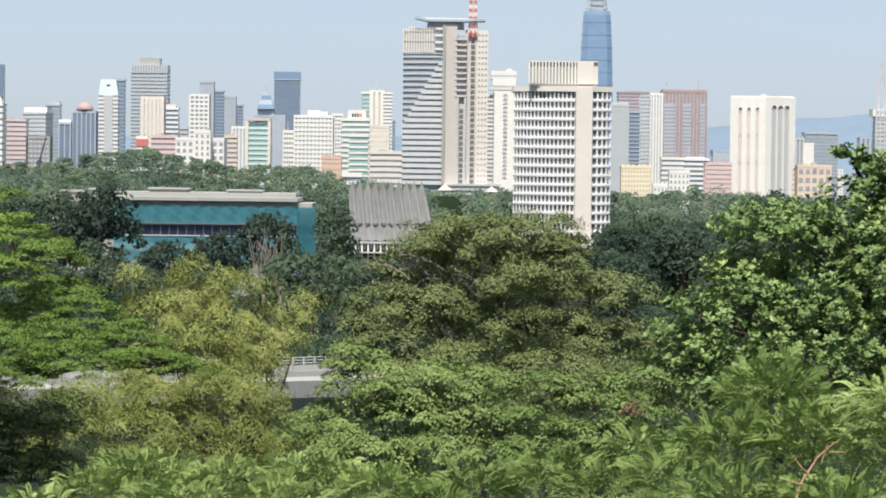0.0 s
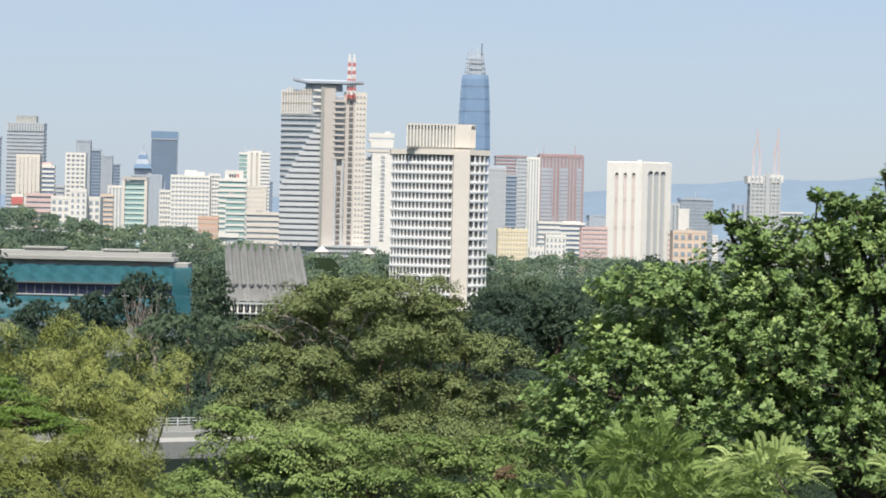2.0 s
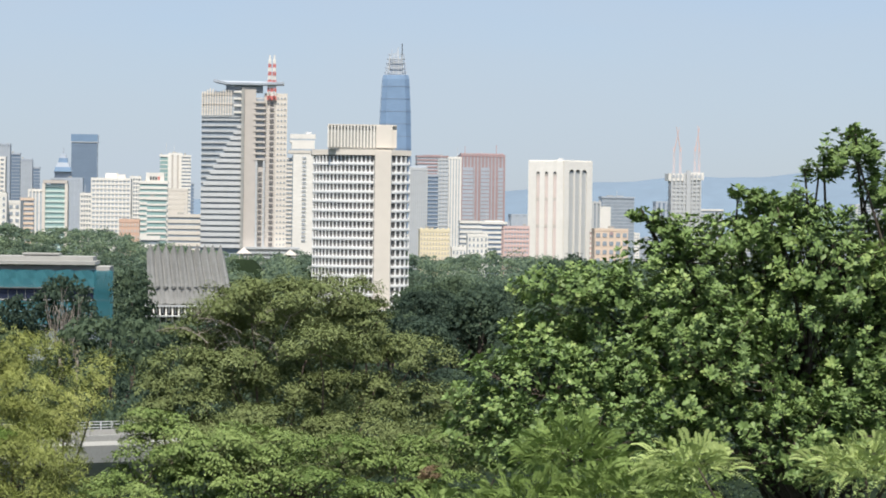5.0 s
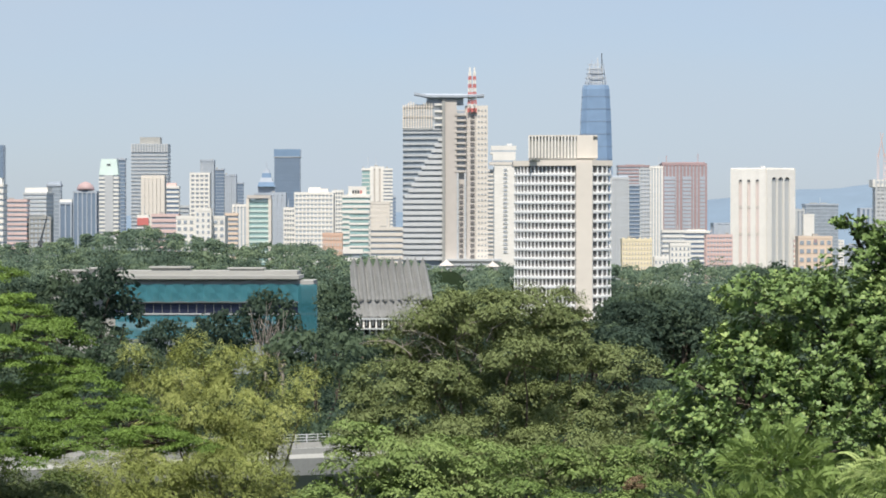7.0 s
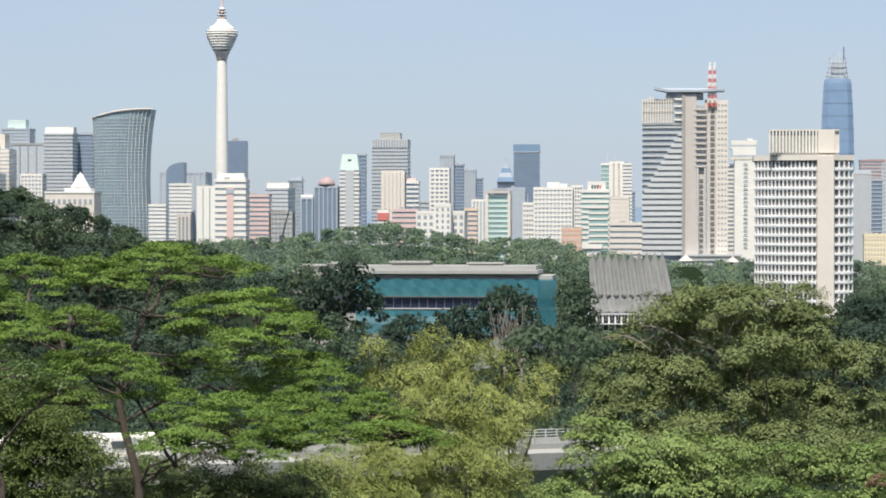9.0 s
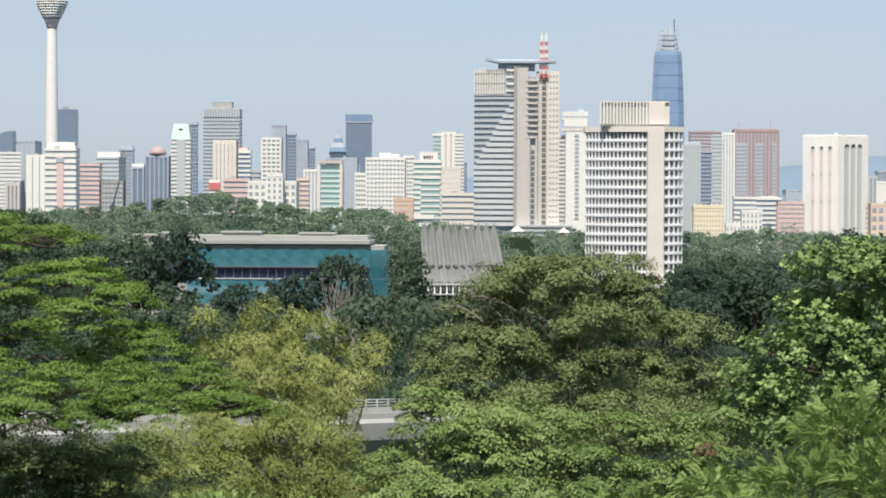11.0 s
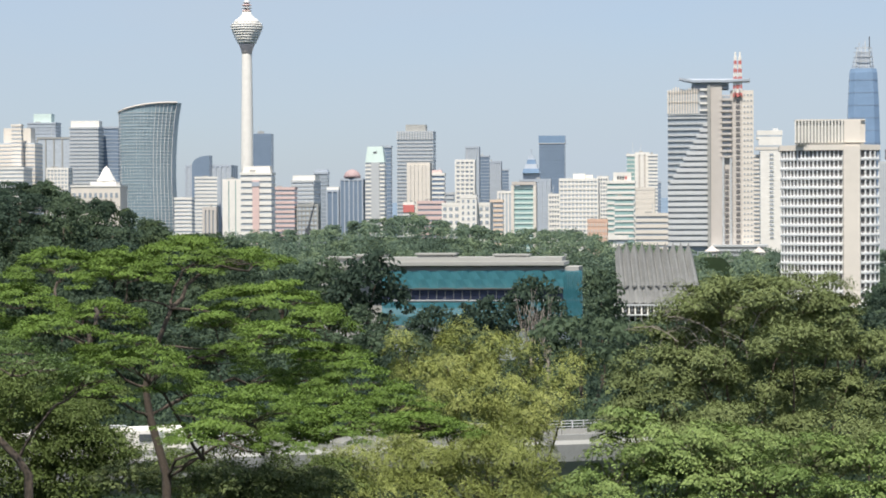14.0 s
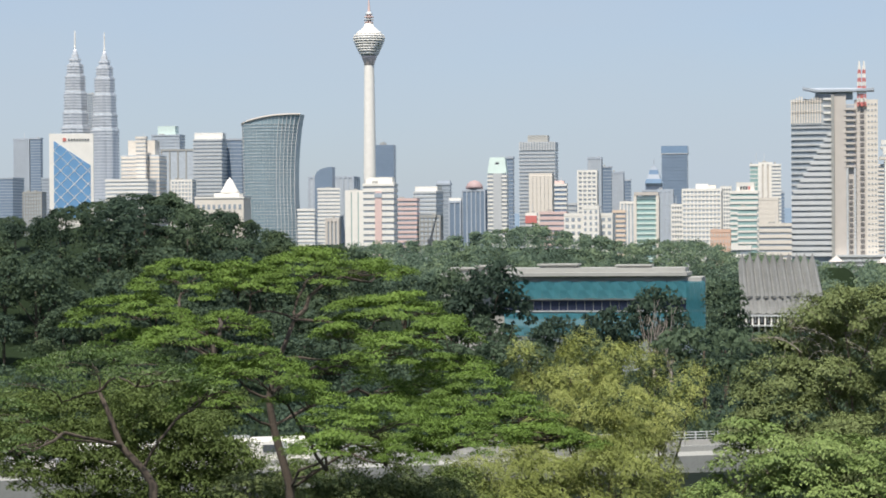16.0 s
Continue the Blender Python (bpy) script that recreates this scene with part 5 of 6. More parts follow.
def tree(name, label, base, lobes, mat, clump=1.0, flat=0.6, per=90, size=0.2, slim=0.5, seed=1, trunk=0.3, up=0.6, loose=0.26, droop=0.2, spacing=None, twigs=0, low=-0.5, category="tree", limbs=True, bark=None, form=0.0, inner=0.45, fill=1.0, face=0.6):
    """A tree with a tapered trunk, limbs to its lobes and a crown of many leaves."""
    rng = np.random.default_rng(seed)
    bark = bark or BARK
    bx, by = base
    bz = ground_z(bx, by) - 0.3
    t = thing(name, bx, by, bz, label, category)
    lobes = [(a - bx, b - by, c - bz, rx, ry, rz) for a, b, c, rx, ry, rz in lobes]
    cs = lobe_clumps(rng, lobes, spacing or clump * 1.25, low)
    q = [clump_leaves(rng, c, clump * rng.uniform(0.6, 1.3), flat, int(per * rng.uniform(0.7, 1.2)), size, slim, up, loose, droop, lean=c[3] * form, inner=inner, face=face, shell=0.6) for c in cs]
    for l in lobes:
        n = int(14 * fill * (l[3] * l[5] + l[4] * l[5]) / size ** 0.5 / (6 * size))
        d = unit(rng.normal(size=(n, 3)))
        at = np.array(l[:3]) + d * np.array(l[3:]) * (rng.uniform(0, 1, n) ** 0.4)[:, None] * 0.62
        q.append(leaves(rng, at, unit(d + rng.normal(size=(n, 3)) * 0.8), size * 1.25, slim, droop))
    link_part("crown", leaf_mesh("crown", np.concatenate(q)), mat, t)
    top = max(l[2] for l in lobes)
    mid = Vector((np.mean([l[0] for l in lobes]) * 0.6, np.mean([l[1] for l in lobes]) * 0.6, top * 0.55))
    fork = Vector((mid.x * 0.4, mid.y * 0.4, max(1.0, min(l[2] - l[5] for l in lobes) * 0.8)))
    link_part("trunk", raw("trunk", *tube([(0, 0, -0.5), (0.05, 0, fork.z * 0.5), fork], (trunk * 1.35, trunk * 1.0, trunk * 0.85), 10), True), bark, t)
    for l in lobes:
        end = (l[0], l[1], l[2] + l[5] * 0.3)
        link_part("limb", raw("limb", *limb(rng, fork, end, trunk * 0.6, trunk * 0.12)), bark, t)
    if twigs:
        pick = rng.choice(len(cs), min(twigs, len(cs)), replace=False)
        ps = []
        for i in pick:
            c = cs[i]
            l = min(lobes, key=lambda m: (m[0] - c[0]) ** 2 + (m[1] - c[1]) ** 2 + (m[2] - c[2]) ** 2)
            ps.append(limb(rng, (l[0], l[1], l[2] - l[5] * 0.2), (c[0], c[1], c[2]), trunk * 0.14, trunk * 0.03, 0.05, 5))
        link_part("branch_work", raw("branch_work", *joined(ps)), bark, t)["kind"] = "stuff"
    return t


def spread(e, ry=None):
    """A lobe from its centre and two radii; as deep as it is wide."""
    x, y, z, rx, rz = e
    return (x, y, z, rx, ry or rx, rz)


def umbrella_tree(label, base, pads, mat, seed, stem, boughs, size=0.145, trunk=0.21, per=135):
    """A spreading tree: flat sprays of feathery leaves in domed layers on long bare forking limbs."""
    rng = np.random.default_rng(seed)
    bx, by = base
    bz = ground_z(bx, by) - 0.3
    t = thing("umbrella_tree", bx, by, bz, label, "tree")
    o = np.array([bx, by, bz])
    pads = [(*(np.array(p[:3]) - o), p[3], p[4]) for p in pads]
    stem = [Vector(np.array(p) - o) for p in stem]
    rad = [trunk * (1.2 - 0.75 * i / len(stem)) for i in range(len(stem) + 1)]
    boughs = [Vector(np.array(p) - o) for p in boughs]
    link_part("trunk", raw("trunk", *tube([(0, 0, -0.5)] + stem, rad, 12), True), BARK, t)
    q, ps = [], []
    for e in boughs:
        f = min(stem, key=lambda p: (p - e).length + (3 if p.z > e.z + 1 else 0))
        ps.append(limb(rng, f, e, trunk * 0.34, trunk * 0.18, -0.05, 7))
    for i, (cx, cy, cz, pr, rz) in enumerate(pads):
        n = int(7.5 * pr * pr) + 10
        ph = rng.uniform(0, 6.3, 4)
        r, an = np.sqrt(rng.uniform(0, 1, n)), rng.uniform(0, 2 * math.pi, n)
        edge = 1 + 0.16 * np.sin(3 * an + ph[0]) + 0.1 * np.sin(7 * an + ph[1])
        lump = 0.16 * rz * np.sin(2.1 * r * pr * np.cos(an) + ph[2]) + 0.16 * rz * np.sin(2.4 * r * pr * np.sin(an) + ph[3])
        c = np.stack([cx + r * edge * pr * np.cos(an), cy + r * edge * pr * 0.8 * np.sin(an), cz - rz + 2 * rz * (1 - r ** 2.2) + lump - rng.uniform(0, 0.7, n) ** 2 * rz], 1)
        sr = rng.uniform(0.34, 0.72, n)
        m = np.maximum(8, (per * sr * sr * 3.2).astype(int))
        src = np.repeat(np.arange(n), m)
        a2, r2 = rng.uniform(0, 2 * math.pi, len(src)), np.sqrt(rng.uniform(0, 1, len(src)))
        out = np.stack([np.cos(a2), np.sin(a2), np.zeros(len(src))], 1)
        at = c[src] + out * (r2 * sr[src])[:, None] + np.stack([np.zeros(len(src))] * 2 + [0.10 - 0.2 * r2 ** 2 * sr[src] + rng.normal(0, 0.05, len(src))], 1)
        tilt = np.stack([np.cos(an) * r, np.sin(an) * r, np.zeros(n)], 1)[src]
        nrm = unit(np.array([0, 0, 0.9]) + 0.5 * tilt + 0.2 * out + 0.42 * rng.normal(size=(len(src), 3)))
        q.append(leaves(rng, at, nrm, size, 0.45, 0.25, axis=out))
        end = Vector((cx, cy, cz - rz * 0.9))
        f = min(stem + boughs, key=lambda p: (p - end).length + (2.5 if p.z > end.z else 0))
        w = max(0.04, 0.03 * (end - f).length ** 0.5)
        knee = f.lerp(end, 0.55) + Vector((0, 0, 0.12 * (end - f).length))
        ps += [limb(rng, f, knee, w * 1.3, w, 0.0, 5), limb(rng, knee, end, w, w * 0.4, 0.03, 5)]
        for k in range(9):
            e = Vector((cx + rng.uniform(-0.8, 0.8) * pr, cy + rng.uniform(-0.6, 0.6) * pr, cz - rz * rng.uniform(0.3, 0.7)))
            ps.append(limb(rng, knee.lerp(end, rng.uniform(0.2, 0.9)), e, w * 0.4, 0.02, -0.04, 5))
    link_part("crown", leaf_mesh("crown", np.concatenate(q)), mat, t)
    link_part("branch_work", raw("branch_work", *joined(ps)), BARK, t)["kind"] = "stuff"
    return t


def rosette_tree(label, base, lobes, mat, seed, size=0.2, room=0.32, per=9, rows=3, trunk=0.22):
    """A dense tree whose broad leaves stand in whorls along upturned shoots."""
    rng = np.random.default_rng(seed)
    bx, by = base
    bz = ground_z(bx, by) - 0.3
    t = thing("broadleaf_tree", bx, by, bz, label, "tree")
    lobes = [(a - bx, b - by, c - bz, rx, ry, rz) for a, b, c, rx, ry, rz in lobes]
    q, ps = [], []
    fork = Vector((0, 0, max(1.0, min(l[2] - l[5] for l in lobes) * 0.8)))
    for l in lobes:
        c, e = np.array(l[:3]), np.array(l[3:])
        area = 4 * math.pi * (((e[0] * e[1]) ** 1.6 + (e[0] * e[2]) ** 1.6 + (e[1] * e[2]) ** 1.6) / 3) ** 0.625
        n = max(7, int(area / room))
        d = unit(rng.normal(size=(n, 3)))
        d[:, 2] = np.where(d[:, 2] < -0.45, -d[:, 2], d[:, 2])
        lump = 1 + 0.16 * np.sin(d[:, 0] * 6 + rng.uniform(0, 6)) * np.cos(d[:, 2] * 6 + rng.uniform(0, 6))
        tip = c + d * e * (lump * rng.uniform(0.72, 1.1, n))[:, None]
        way = unit(d * 0.8 + np.array([0, 0, 0.55]) + 0.3 * rng.normal(size=(n, 3)))
        for j in range(rows):
            p = tip - way * (0.21 * j) + np.array([0, 0, 0.02 * j * j])
            ax = unit(way + np.array([0, 0, 0.45]) + 0.2 * rng.normal(size=(n, 3)))
            u = unit(np.cross(ax, rng.normal(size=(n, 3))))
            v = np.cross(ax, u)
            for i in range(per):
                a = 2 * math.pi * i / per + rng.uniform(-0.3, 0.3, n)
                out = u * np.cos(a)[:, None] + v * np.sin(a)[:, None]
                lift = 0.75 if j == 0 else 0.3
                w = unit(out + ax * lift + 0.18 * rng.normal(size=(n, 3)))
                nr = unit(ax - out * lift + 0.22 * rng.normal(size=(n, 3)))
                b = unit(np.cross(nr, w))
                L = (size * rng.uniform(0.75, 1.2, n))[:, None]
                q.append(np.stack([p + w * L * 0.1, p + w * L * 0.55 + b * L * 0.2 + nr * L * 0.05, p + w * L * 0.9 + b * L * 0.19, p + w * L * 1.08 - nr * L * 0.06, p + w * L * 0.9 - b * L * 0.19, p + w * L * 0.55 - b * L * 0.2 + nr * L * 0.05], 1))
        for i in rng.choice(n, max(3, n // 9), replace=False):
            ps.append(limb(rng, tuple(c - np.array([0, 0, e[2] * 0.2])), tuple(tip[i]), 0.035, 0.012, 0.05, 5))
        m = int(55 * (e[0] * e[2] + e[1] * e[2]))
        d = unit(rng.normal(size=(m, 3)))
        at = c + d * e * (rng.uniform(0, 1, m) ** 0.4)[:, None] * 0.7
        fl = leaves(rng, at, unit(d + rng.normal(size=(m, 3)) * 0.8), size * 1.3, 0.5)
        q.append(np.stack([fl[:, 0], (fl[:, 0] + fl[:, 1]) / 2, fl[:, 1], fl[:, 2], fl[:, 3], (fl[:, 3] + fl[:, 0]) / 2], 1))
        link_part("limb", raw("limb", *limb(rng, fork, (l[0], l[1], l[2] + l[5] * 0.2), trunk * 0.6, 0.03)), BARK, t)
    link_part("crown", leaf_mesh("crown", np.concatenate(q)), mat, t)
    link_part("branch_work", raw("branch_work", *joined(ps)), BARK, t)["kind"] = "stuff"
    link_part("trunk", raw("trunk", *tube([(0, 0, -0.5), (0.05, 0, fork.z * 0.5), fork], (trunk * 1.35, trunk, trunk * 0.85), 10), True), BARK, t)
    return t


def fern_shrub(label, base, lobes, mat, fronds, length, seed):
    """A light shrub whose leaves are long feathers of paired leaflets."""
    rng = np.random.default_rng(seed)
    bx, by = base
    bz = ground_z(bx, by) - 0.3
    t = thing("feathery_shrub", bx, by, bz, label, "shrub")
    q = []
    pairs = 11
    for cx, cy, cz, rx, ry, rz in lobes:
        n = int(fronds * rx * rz)
        d = unit(rng.normal(size=(n, 3)))
        d[:, 2] = np.where(d[:, 2] < -0.2, -d[:, 2], d[:, 2])
        start = np.array([cx - bx, cy - by, cz - bz]) + d * np.array([rx, ry, rz]) * rng.uniform(0.45, 1.0, n)[:, None]
        way = unit(d + np.array([0, -0.1, 0.25]) + 0.45 * rng.normal(size=(n, 3)))
        side = unit(np.cross(way, np.array([0, 0, 1.0])) + 0.8 * rng.normal(size=(n, 3)))
        nrm = unit(np.cross(side, way))
        L = length * rng.uniform(0.7, 1.25, n)[:, None]
        for j in range(pairs):
            s = (j + 0.7) / pairs
            p = start + way * L * s + np.array([0, 0, -1.0]) * L * 0.45 * s * s
            ll = L * 0.22 * (0.55 + 0.45 * math.sin(math.pi * min(1, s * 0.9 + 0.12)))
            for sg in (-1, 1):
                u = unit(side * sg + way * 0.35 - np.array([0, 0, 0.15]))
                v = way * L * 0.034
                q.append(np.stack([p - v, p + u * ll * 0.5 - v * 1.2, p + u * ll, p + u * ll * 0.5 + v * 1.2], 1))
        m = int(240 * rx * rz)
        d = unit(rng.normal(size=(m, 3)))
        at = np.array([cx - bx, cy - by, cz - bz]) + d * np.array([rx, ry, rz]) * (rng.uniform(0, 1, m) ** 0.4)[:, None] * 0.85
        q.append(leaves(rng, at, unit(d + rng.normal(size=(m, 3)) * 0.8), 0.14, 0.4))
    link_part("foliage", leaf_mesh("foliage", np.concatenate(q)), mat, t)
    ps = [limb(rng, (0, 0, -0.3), (l[0] - bx, l[1] - by, l[2] - bz + 0.2 * l[5]), 0.07, 0.02, 0.02) for l in lobes]
    link_part("branch_work", raw("branch_work", *joined(ps)), BARK, t)["kind"] = "stuff"
    return t


# near trees on the slope
umbrella_tree("large spreading tree with flat feathery green layers", (sight(-187, 860, 130)[0], 130.0),
    [(*sight(u, v, y), r * y / 4800, 0.74 * h * y / 4800) for u, v, r, h, y in (
        (-145, 470, 132, 36, 134), (-254, 494, 100, 36, 130), (-380, 484, 104, 32, 134), (-466, 547, 114, 38, 130), (-397, 602, 86, 24, 126),
        (-248, 650, 100, 38, 123), (-5, 549, 124, 32, 132), (10, 618, 88, 32, 128), (120, 650, 70, 26, 130), (160, 690, 88, 36, 127),
        (-38, 742, 146, 42, 120), (150, 772, 100, 32, 121), (262, 772, 82, 24, 124), (335, 786, 46, 16, 125), (-131, 794, 66, 20, 118),
        (-335, 712, 70, 28, 127), (-99, 589, 48, 18, 128), (-300, 575, 70, 24, 139), (60, 690, 80, 28, 134), (-90, 655, 70, 26, 137),
        (-20, 480, 60, 22, 138), (40, 800, 80, 22, 119),
        (80, 588, 70, 22, 130), (235, 735, 76, 26, 125), (95, 735, 84, 26, 124), (-160, 700, 70, 24, 125), (-330, 655, 60, 22, 128), (-480, 600, 60, 22, 132),
    )], LEAF_FEATHER, 11, [sight(*p) for p in ((-187, 870, 130), (-217, 764, 130), (-225, 710, 130), (-205, 640, 130), (-177, 570, 130.5))],
    [sight(*p) for p in ((-263, 560, 130), (-88, 648, 129), (-60, 600, 130), (-120, 840, 126), (-10, 830, 123), (85, 812, 122), (-330, 640, 129), (-380, 580, 130))])
umbrella_tree("small spreading tree with thin dark feathery layers", (sight(-440, 870, 122)[0], 122.0),
    [(*sight(u, v, y), r * y / 4800, h * y / 4800) for u, v, r, h, y in ((-541, 640, 150, 24, 122), (-450, 655, 70, 20, 118), (-640, 672, 80, 26, 121), (-690, 735, 60, 26, 120), (-700, 800, 50, 20, 116), (-400, 672, 50, 16, 121), (-330, 690, 50, 16, 122))],
    LEAF_SHADE, 23, [sight(*p) for p in ((-440, 870, 122), (-459, 842, 122), (-500, 800, 122), (-522, 741, 122), (-540, 700, 122))], [sight(*p) for p in ((-600, 790, 121), (-470, 690, 121), (-610, 720, 122))], trunk=0.2, per=46)

rosette_tree("dense dark tree with glossy whorled leaves", (19.16, 88.0),
     [spread((18.25, 88, 55.8, 5.32, 4.22), 4.5), spread((22.6, 88, 57.2, 3.6, 3.4), 4.0), spread((13.04, 86, 57.2, 3.4, 1.97), 2.6), spread((10.7, 85, 58.06, 2.12, 0.8), 1.6),
      spread((9.68, 85, 56.42, 1.59, 1.06), 1.6), spread((9.61, 84, 55.06, 2.98, 1.49), 2.2), spread((17.52, 87, 60.23, 1.63, 1), 1.4), spread((20.3, 87, 62.4, 0.9, 0.75), 0.9), spread((13.58, 86, 60.11, 0.81, 0.5), 0.6), spread((16.57, 86, 60.84, 0.72, 0.43), 0.6), spread((18.9, 86, 62.28, 0.81, 0.72), 0.6), spread((21.2, 87, 60.6, 1.2, 0.9), 1.0), spread((20.6, 87, 61.5, 0.9, 0.7), 0.8), spread((12.28, 84, 54.78, 2.98, 1.57), 2.0), spread((17.15, 84, 53.15, 4.9, 1.93), 3.0), spread((10.31, 82, 53.31, 3.25, 1.54), 2.2), spread((7.88, 84, 53.95, 1.57, 1.05), 1.6), spread((21.33, 85, 53.89, 3.54, 2.83), 3.0), spread((18.47, 86, 58.82, 2.69, 1.97), 2.4), spread((14.07, 86, 59.13, 1.43, 0.86), 1.3), spread((15.88, 86, 59.64, 1.61, 0.99), 1.4), spread((14.38, 84, 55.9, 2.8, 1.93), 2.4)]
     + [(*sight(u, v, 86), r, r, r * 0.7) for u, v, r in ((1490, 393, 0.3), (1520, 410, 0.42), (1555, 435, 0.6), (1672, 352, 0.3), (1700, 366, 0.45), (1740, 385, 0.6), (1772, 365, 0.5), (1795, 307, 0.32), (1825, 318, 0.5), (1872, 245, 0.4), (1885, 275, 0.55))],
     LEAF_BROAD, 31)
tree("yellow_green_tree", "rounded tree with pale yellow-green foliage", (-17.6, 220.0),
     [spread((-19.27, 220, 49.19, 2.29, 2.38), 2.4), spread((-21.16, 219, 48.18, 1.92, 2.51), 2), spread((-24.56, 219, 48.63, 1.55, 2.05), 1.6), spread((-22.66, 218, 46.63, 1.91, 2.04), 2), spread((-17.1, 220, 48.36, 1.65, 2.29), 1.8), spread((-15.1, 219, 47.46, 1.73, 2.74), 1.9), spread((-17.4, 218, 45.64, 2.18, 2.18), 2.2), spread((-14.6, 217, 44.67, 2.35, 2.08), 2.2), spread((-11.38, 218, 47.12, 1.54, 1.91), 1.5), spread((-12.42, 217, 45.04, 1.72, 1.54), 1.6), spread((-20.1, 216, 45.32, 1.98, 1.89), 1.9), spread((-14.8, 216, 42.04, 2.25, 1.62), 1.9), spread((-15.73, 215, 43.46, 2.6, 1.79), 1.9), spread((-18.97, 215, 43.59, 2.69, 2.02), 2), spread((-22.58, 215, 42.09, 3.14, 2.02), 2.2), spread((-13.85, 216, 43.39, 1.35, 1.53), 1.4), spread((-22.79, 217, 43.52, 2.26, 1.81), 2), spread((-19.5, 221, 41.84, 2.76, 1.84), 2.2), spread((-17.33, 217, 39.45, 4.97, 2.26), 2.6), spread((-23.7, 217, 39.88, 4.07, 2.26), 2.6)],
     LEAF_OLIVE, clump=1.15, flat=1.25, per=430, size=0.2, slim=0.36, seed=41, trunk=0.3, up=0.5, loose=0.35, droop=0.9, spacing=2.35, twigs=60, low=-0.75, form=0.6, inner=0.55, fill=0.9)
tree("yellow_green_tree", "low yellow-green bushy tree in front of viaduct", (-21.14, 190.0),
     [spread((-23.51, 190, 42.19, 3.36, 2.38), 2.4), spread((-19.06, 189, 41.89, 2.76, 1.97), 2.2), spread((-13.08, 188, 41.98, 2.94, 2.15), 2.4), spread((-21.58, 187, 39.74, 4.67, 2.34), 2.6), spread((-14.18, 187, 39.35, 4.29, 2.34), 2.6), spread((-9.95, 188, 40.22, 1.57, 1.18), 1.4), spread((-25.48, 187, 39.35, 3.51, 2.73), 2.4), spread((-17.5, 185, 37.65, 7.71, 2.7), 3.2), spread((-9.46, 186, 38.3, 3.88, 2.71), 2.6), spread((-15.91, 189, 42.68, 2.36, 2.36), 2.0), spread((-26.28, 190, 41, 2.38, 2.38), 2.0), spread((-21.93, 190, 43.97, 1.78, 1.19), 1.4), spread((-15.2, 190, 43.77, 2.77, 1.58), 1.8)],
     LEAF_OLIVE, clump=1.15, flat=1.15, per=390, size=0.19, slim=0.36, seed=43, trunk=0.2, up=0.5, loose=0.35, droop=0.8, spacing=2.35, twigs=40, low=-0.5, form=0.6, inner=0.6, fill=1.2)
open_tree = tree("open_crowned_tree", "broad tree with thin dull green crown and bare twigs", (2.76, 170.0),
     [(*sight(u, v, y), r * y / 4800, max(1.4, min(3.6, 0.7 * r * y / 4800)), h * y / 4800) for u, v, r, h, y in (
         (870, 572, 150, 50, 170), (800, 562, 90, 38, 168), (960, 562, 90, 45, 170), (1002, 602, 52, 48, 169), (722, 612, 58, 30, 169),
         (870, 640, 170, 60, 172), (930, 640, 80, 32, 164), (690, 692, 80, 42, 166), (640, 737, 45, 32, 166), (760, 682, 90, 42, 167),
         (1100, 662, 62, 36, 167), (1050, 640, 48, 26, 168), (880, 722, 160, 46, 171), (1000, 732, 110, 50, 168), (1110, 742, 70, 42, 167),
         (1185, 765, 60, 44, 166), (700, 762, 90, 42, 165), (850, 792, 140, 46, 164), (1000, 802, 120, 46, 164), (622, 792, 48, 38, 164),
         (740, 830, 120, 46, 160), (900, 845, 130, 46, 158), (1060, 840, 120, 46, 158), (1170, 825, 80, 46, 160),
     )],
     LEAF_DULL, clump=0.85, flat=0.85, per=185, size=0.19, slim=0.5, seed=51, trunk=0.24, up=0.65, loose=0.42, droop=0.5, spacing=1.35, low=-0.75, form=0.55, inner=0.5, fill=1.8, twigs=150, bark=material("reddish_grey_bark", (0.15, 0.11, 0.085), 0.9, vary=0.3))
rng_t = np.random.default_rng(9)
for k in range(22):
    a = Vector((rng_t.uniform(-6.0, 0.8), rng_t.uniform(-3.4, -2.2), rng_t.uniform(16.2, 19.4)))
    b = a + Vector((rng_t.uniform(-2.4, 1.6), rng_t.uniform(-0.8, 0.3), rng_t.uniform(-0.3, 1.2)))
    forks = [(r, Vector((rng_t.uniform(-0.8, 0.6), rng_t.uniform(-0.3, 0.3), rng_t.uniform(-0.3, 0.7)))) for r in (0.3, 0.45, 0.6, 0.75, 0.88)]
    link_part("bare_limb", raw("limb", *joined([limb(rng_t, a, b, 0.035, 0.012, -0.08, 6)] + [limb(rng_t, a.lerp(b, r), a.lerp(b, r) + d, 0.016, 0.007, 0.0, 4) for r, d in forks])), TWIG, open_tree, label="bare pale twig")
tree("broad_bush_tree", "bright green tree with drooping leaf layers", (-0.92, 125.0),
     [spread((-1.25, 125, 49.46, 3.91, 1.3), 2.6), spread((1.11, 124, 48.28, 2.33, 1.55), 2.0), spread((-4.07, 124, 48.47, 1.81, 1.55), 1.8), spread((-1.97, 123, 47.56, 2.82, 1.54), 2.0), spread((2.13, 124, 49.58, 1.29, 1.03), 1.2), spread((-3.64, 126, 50.67, 1.57, 0.79), 1.6), spread((-5.26, 122, 47.11, 2.03, 1.52), 1.8), spread((-3.41, 120, 46.34, 3, 1.5), 2.2), spread((0.6, 120, 46.39, 3, 1.5), 2.2)],
     LEAF_BRIGHT, clump=0.75, flat=0.6, per=240, size=0.17, slim=0.55, seed=61, trunk=0.22, up=0.8, loose=0.35, droop=0.8, spacing=1.6, twigs=60, low=-0.5, form=0.6, inner=0.6, fill=1.4)
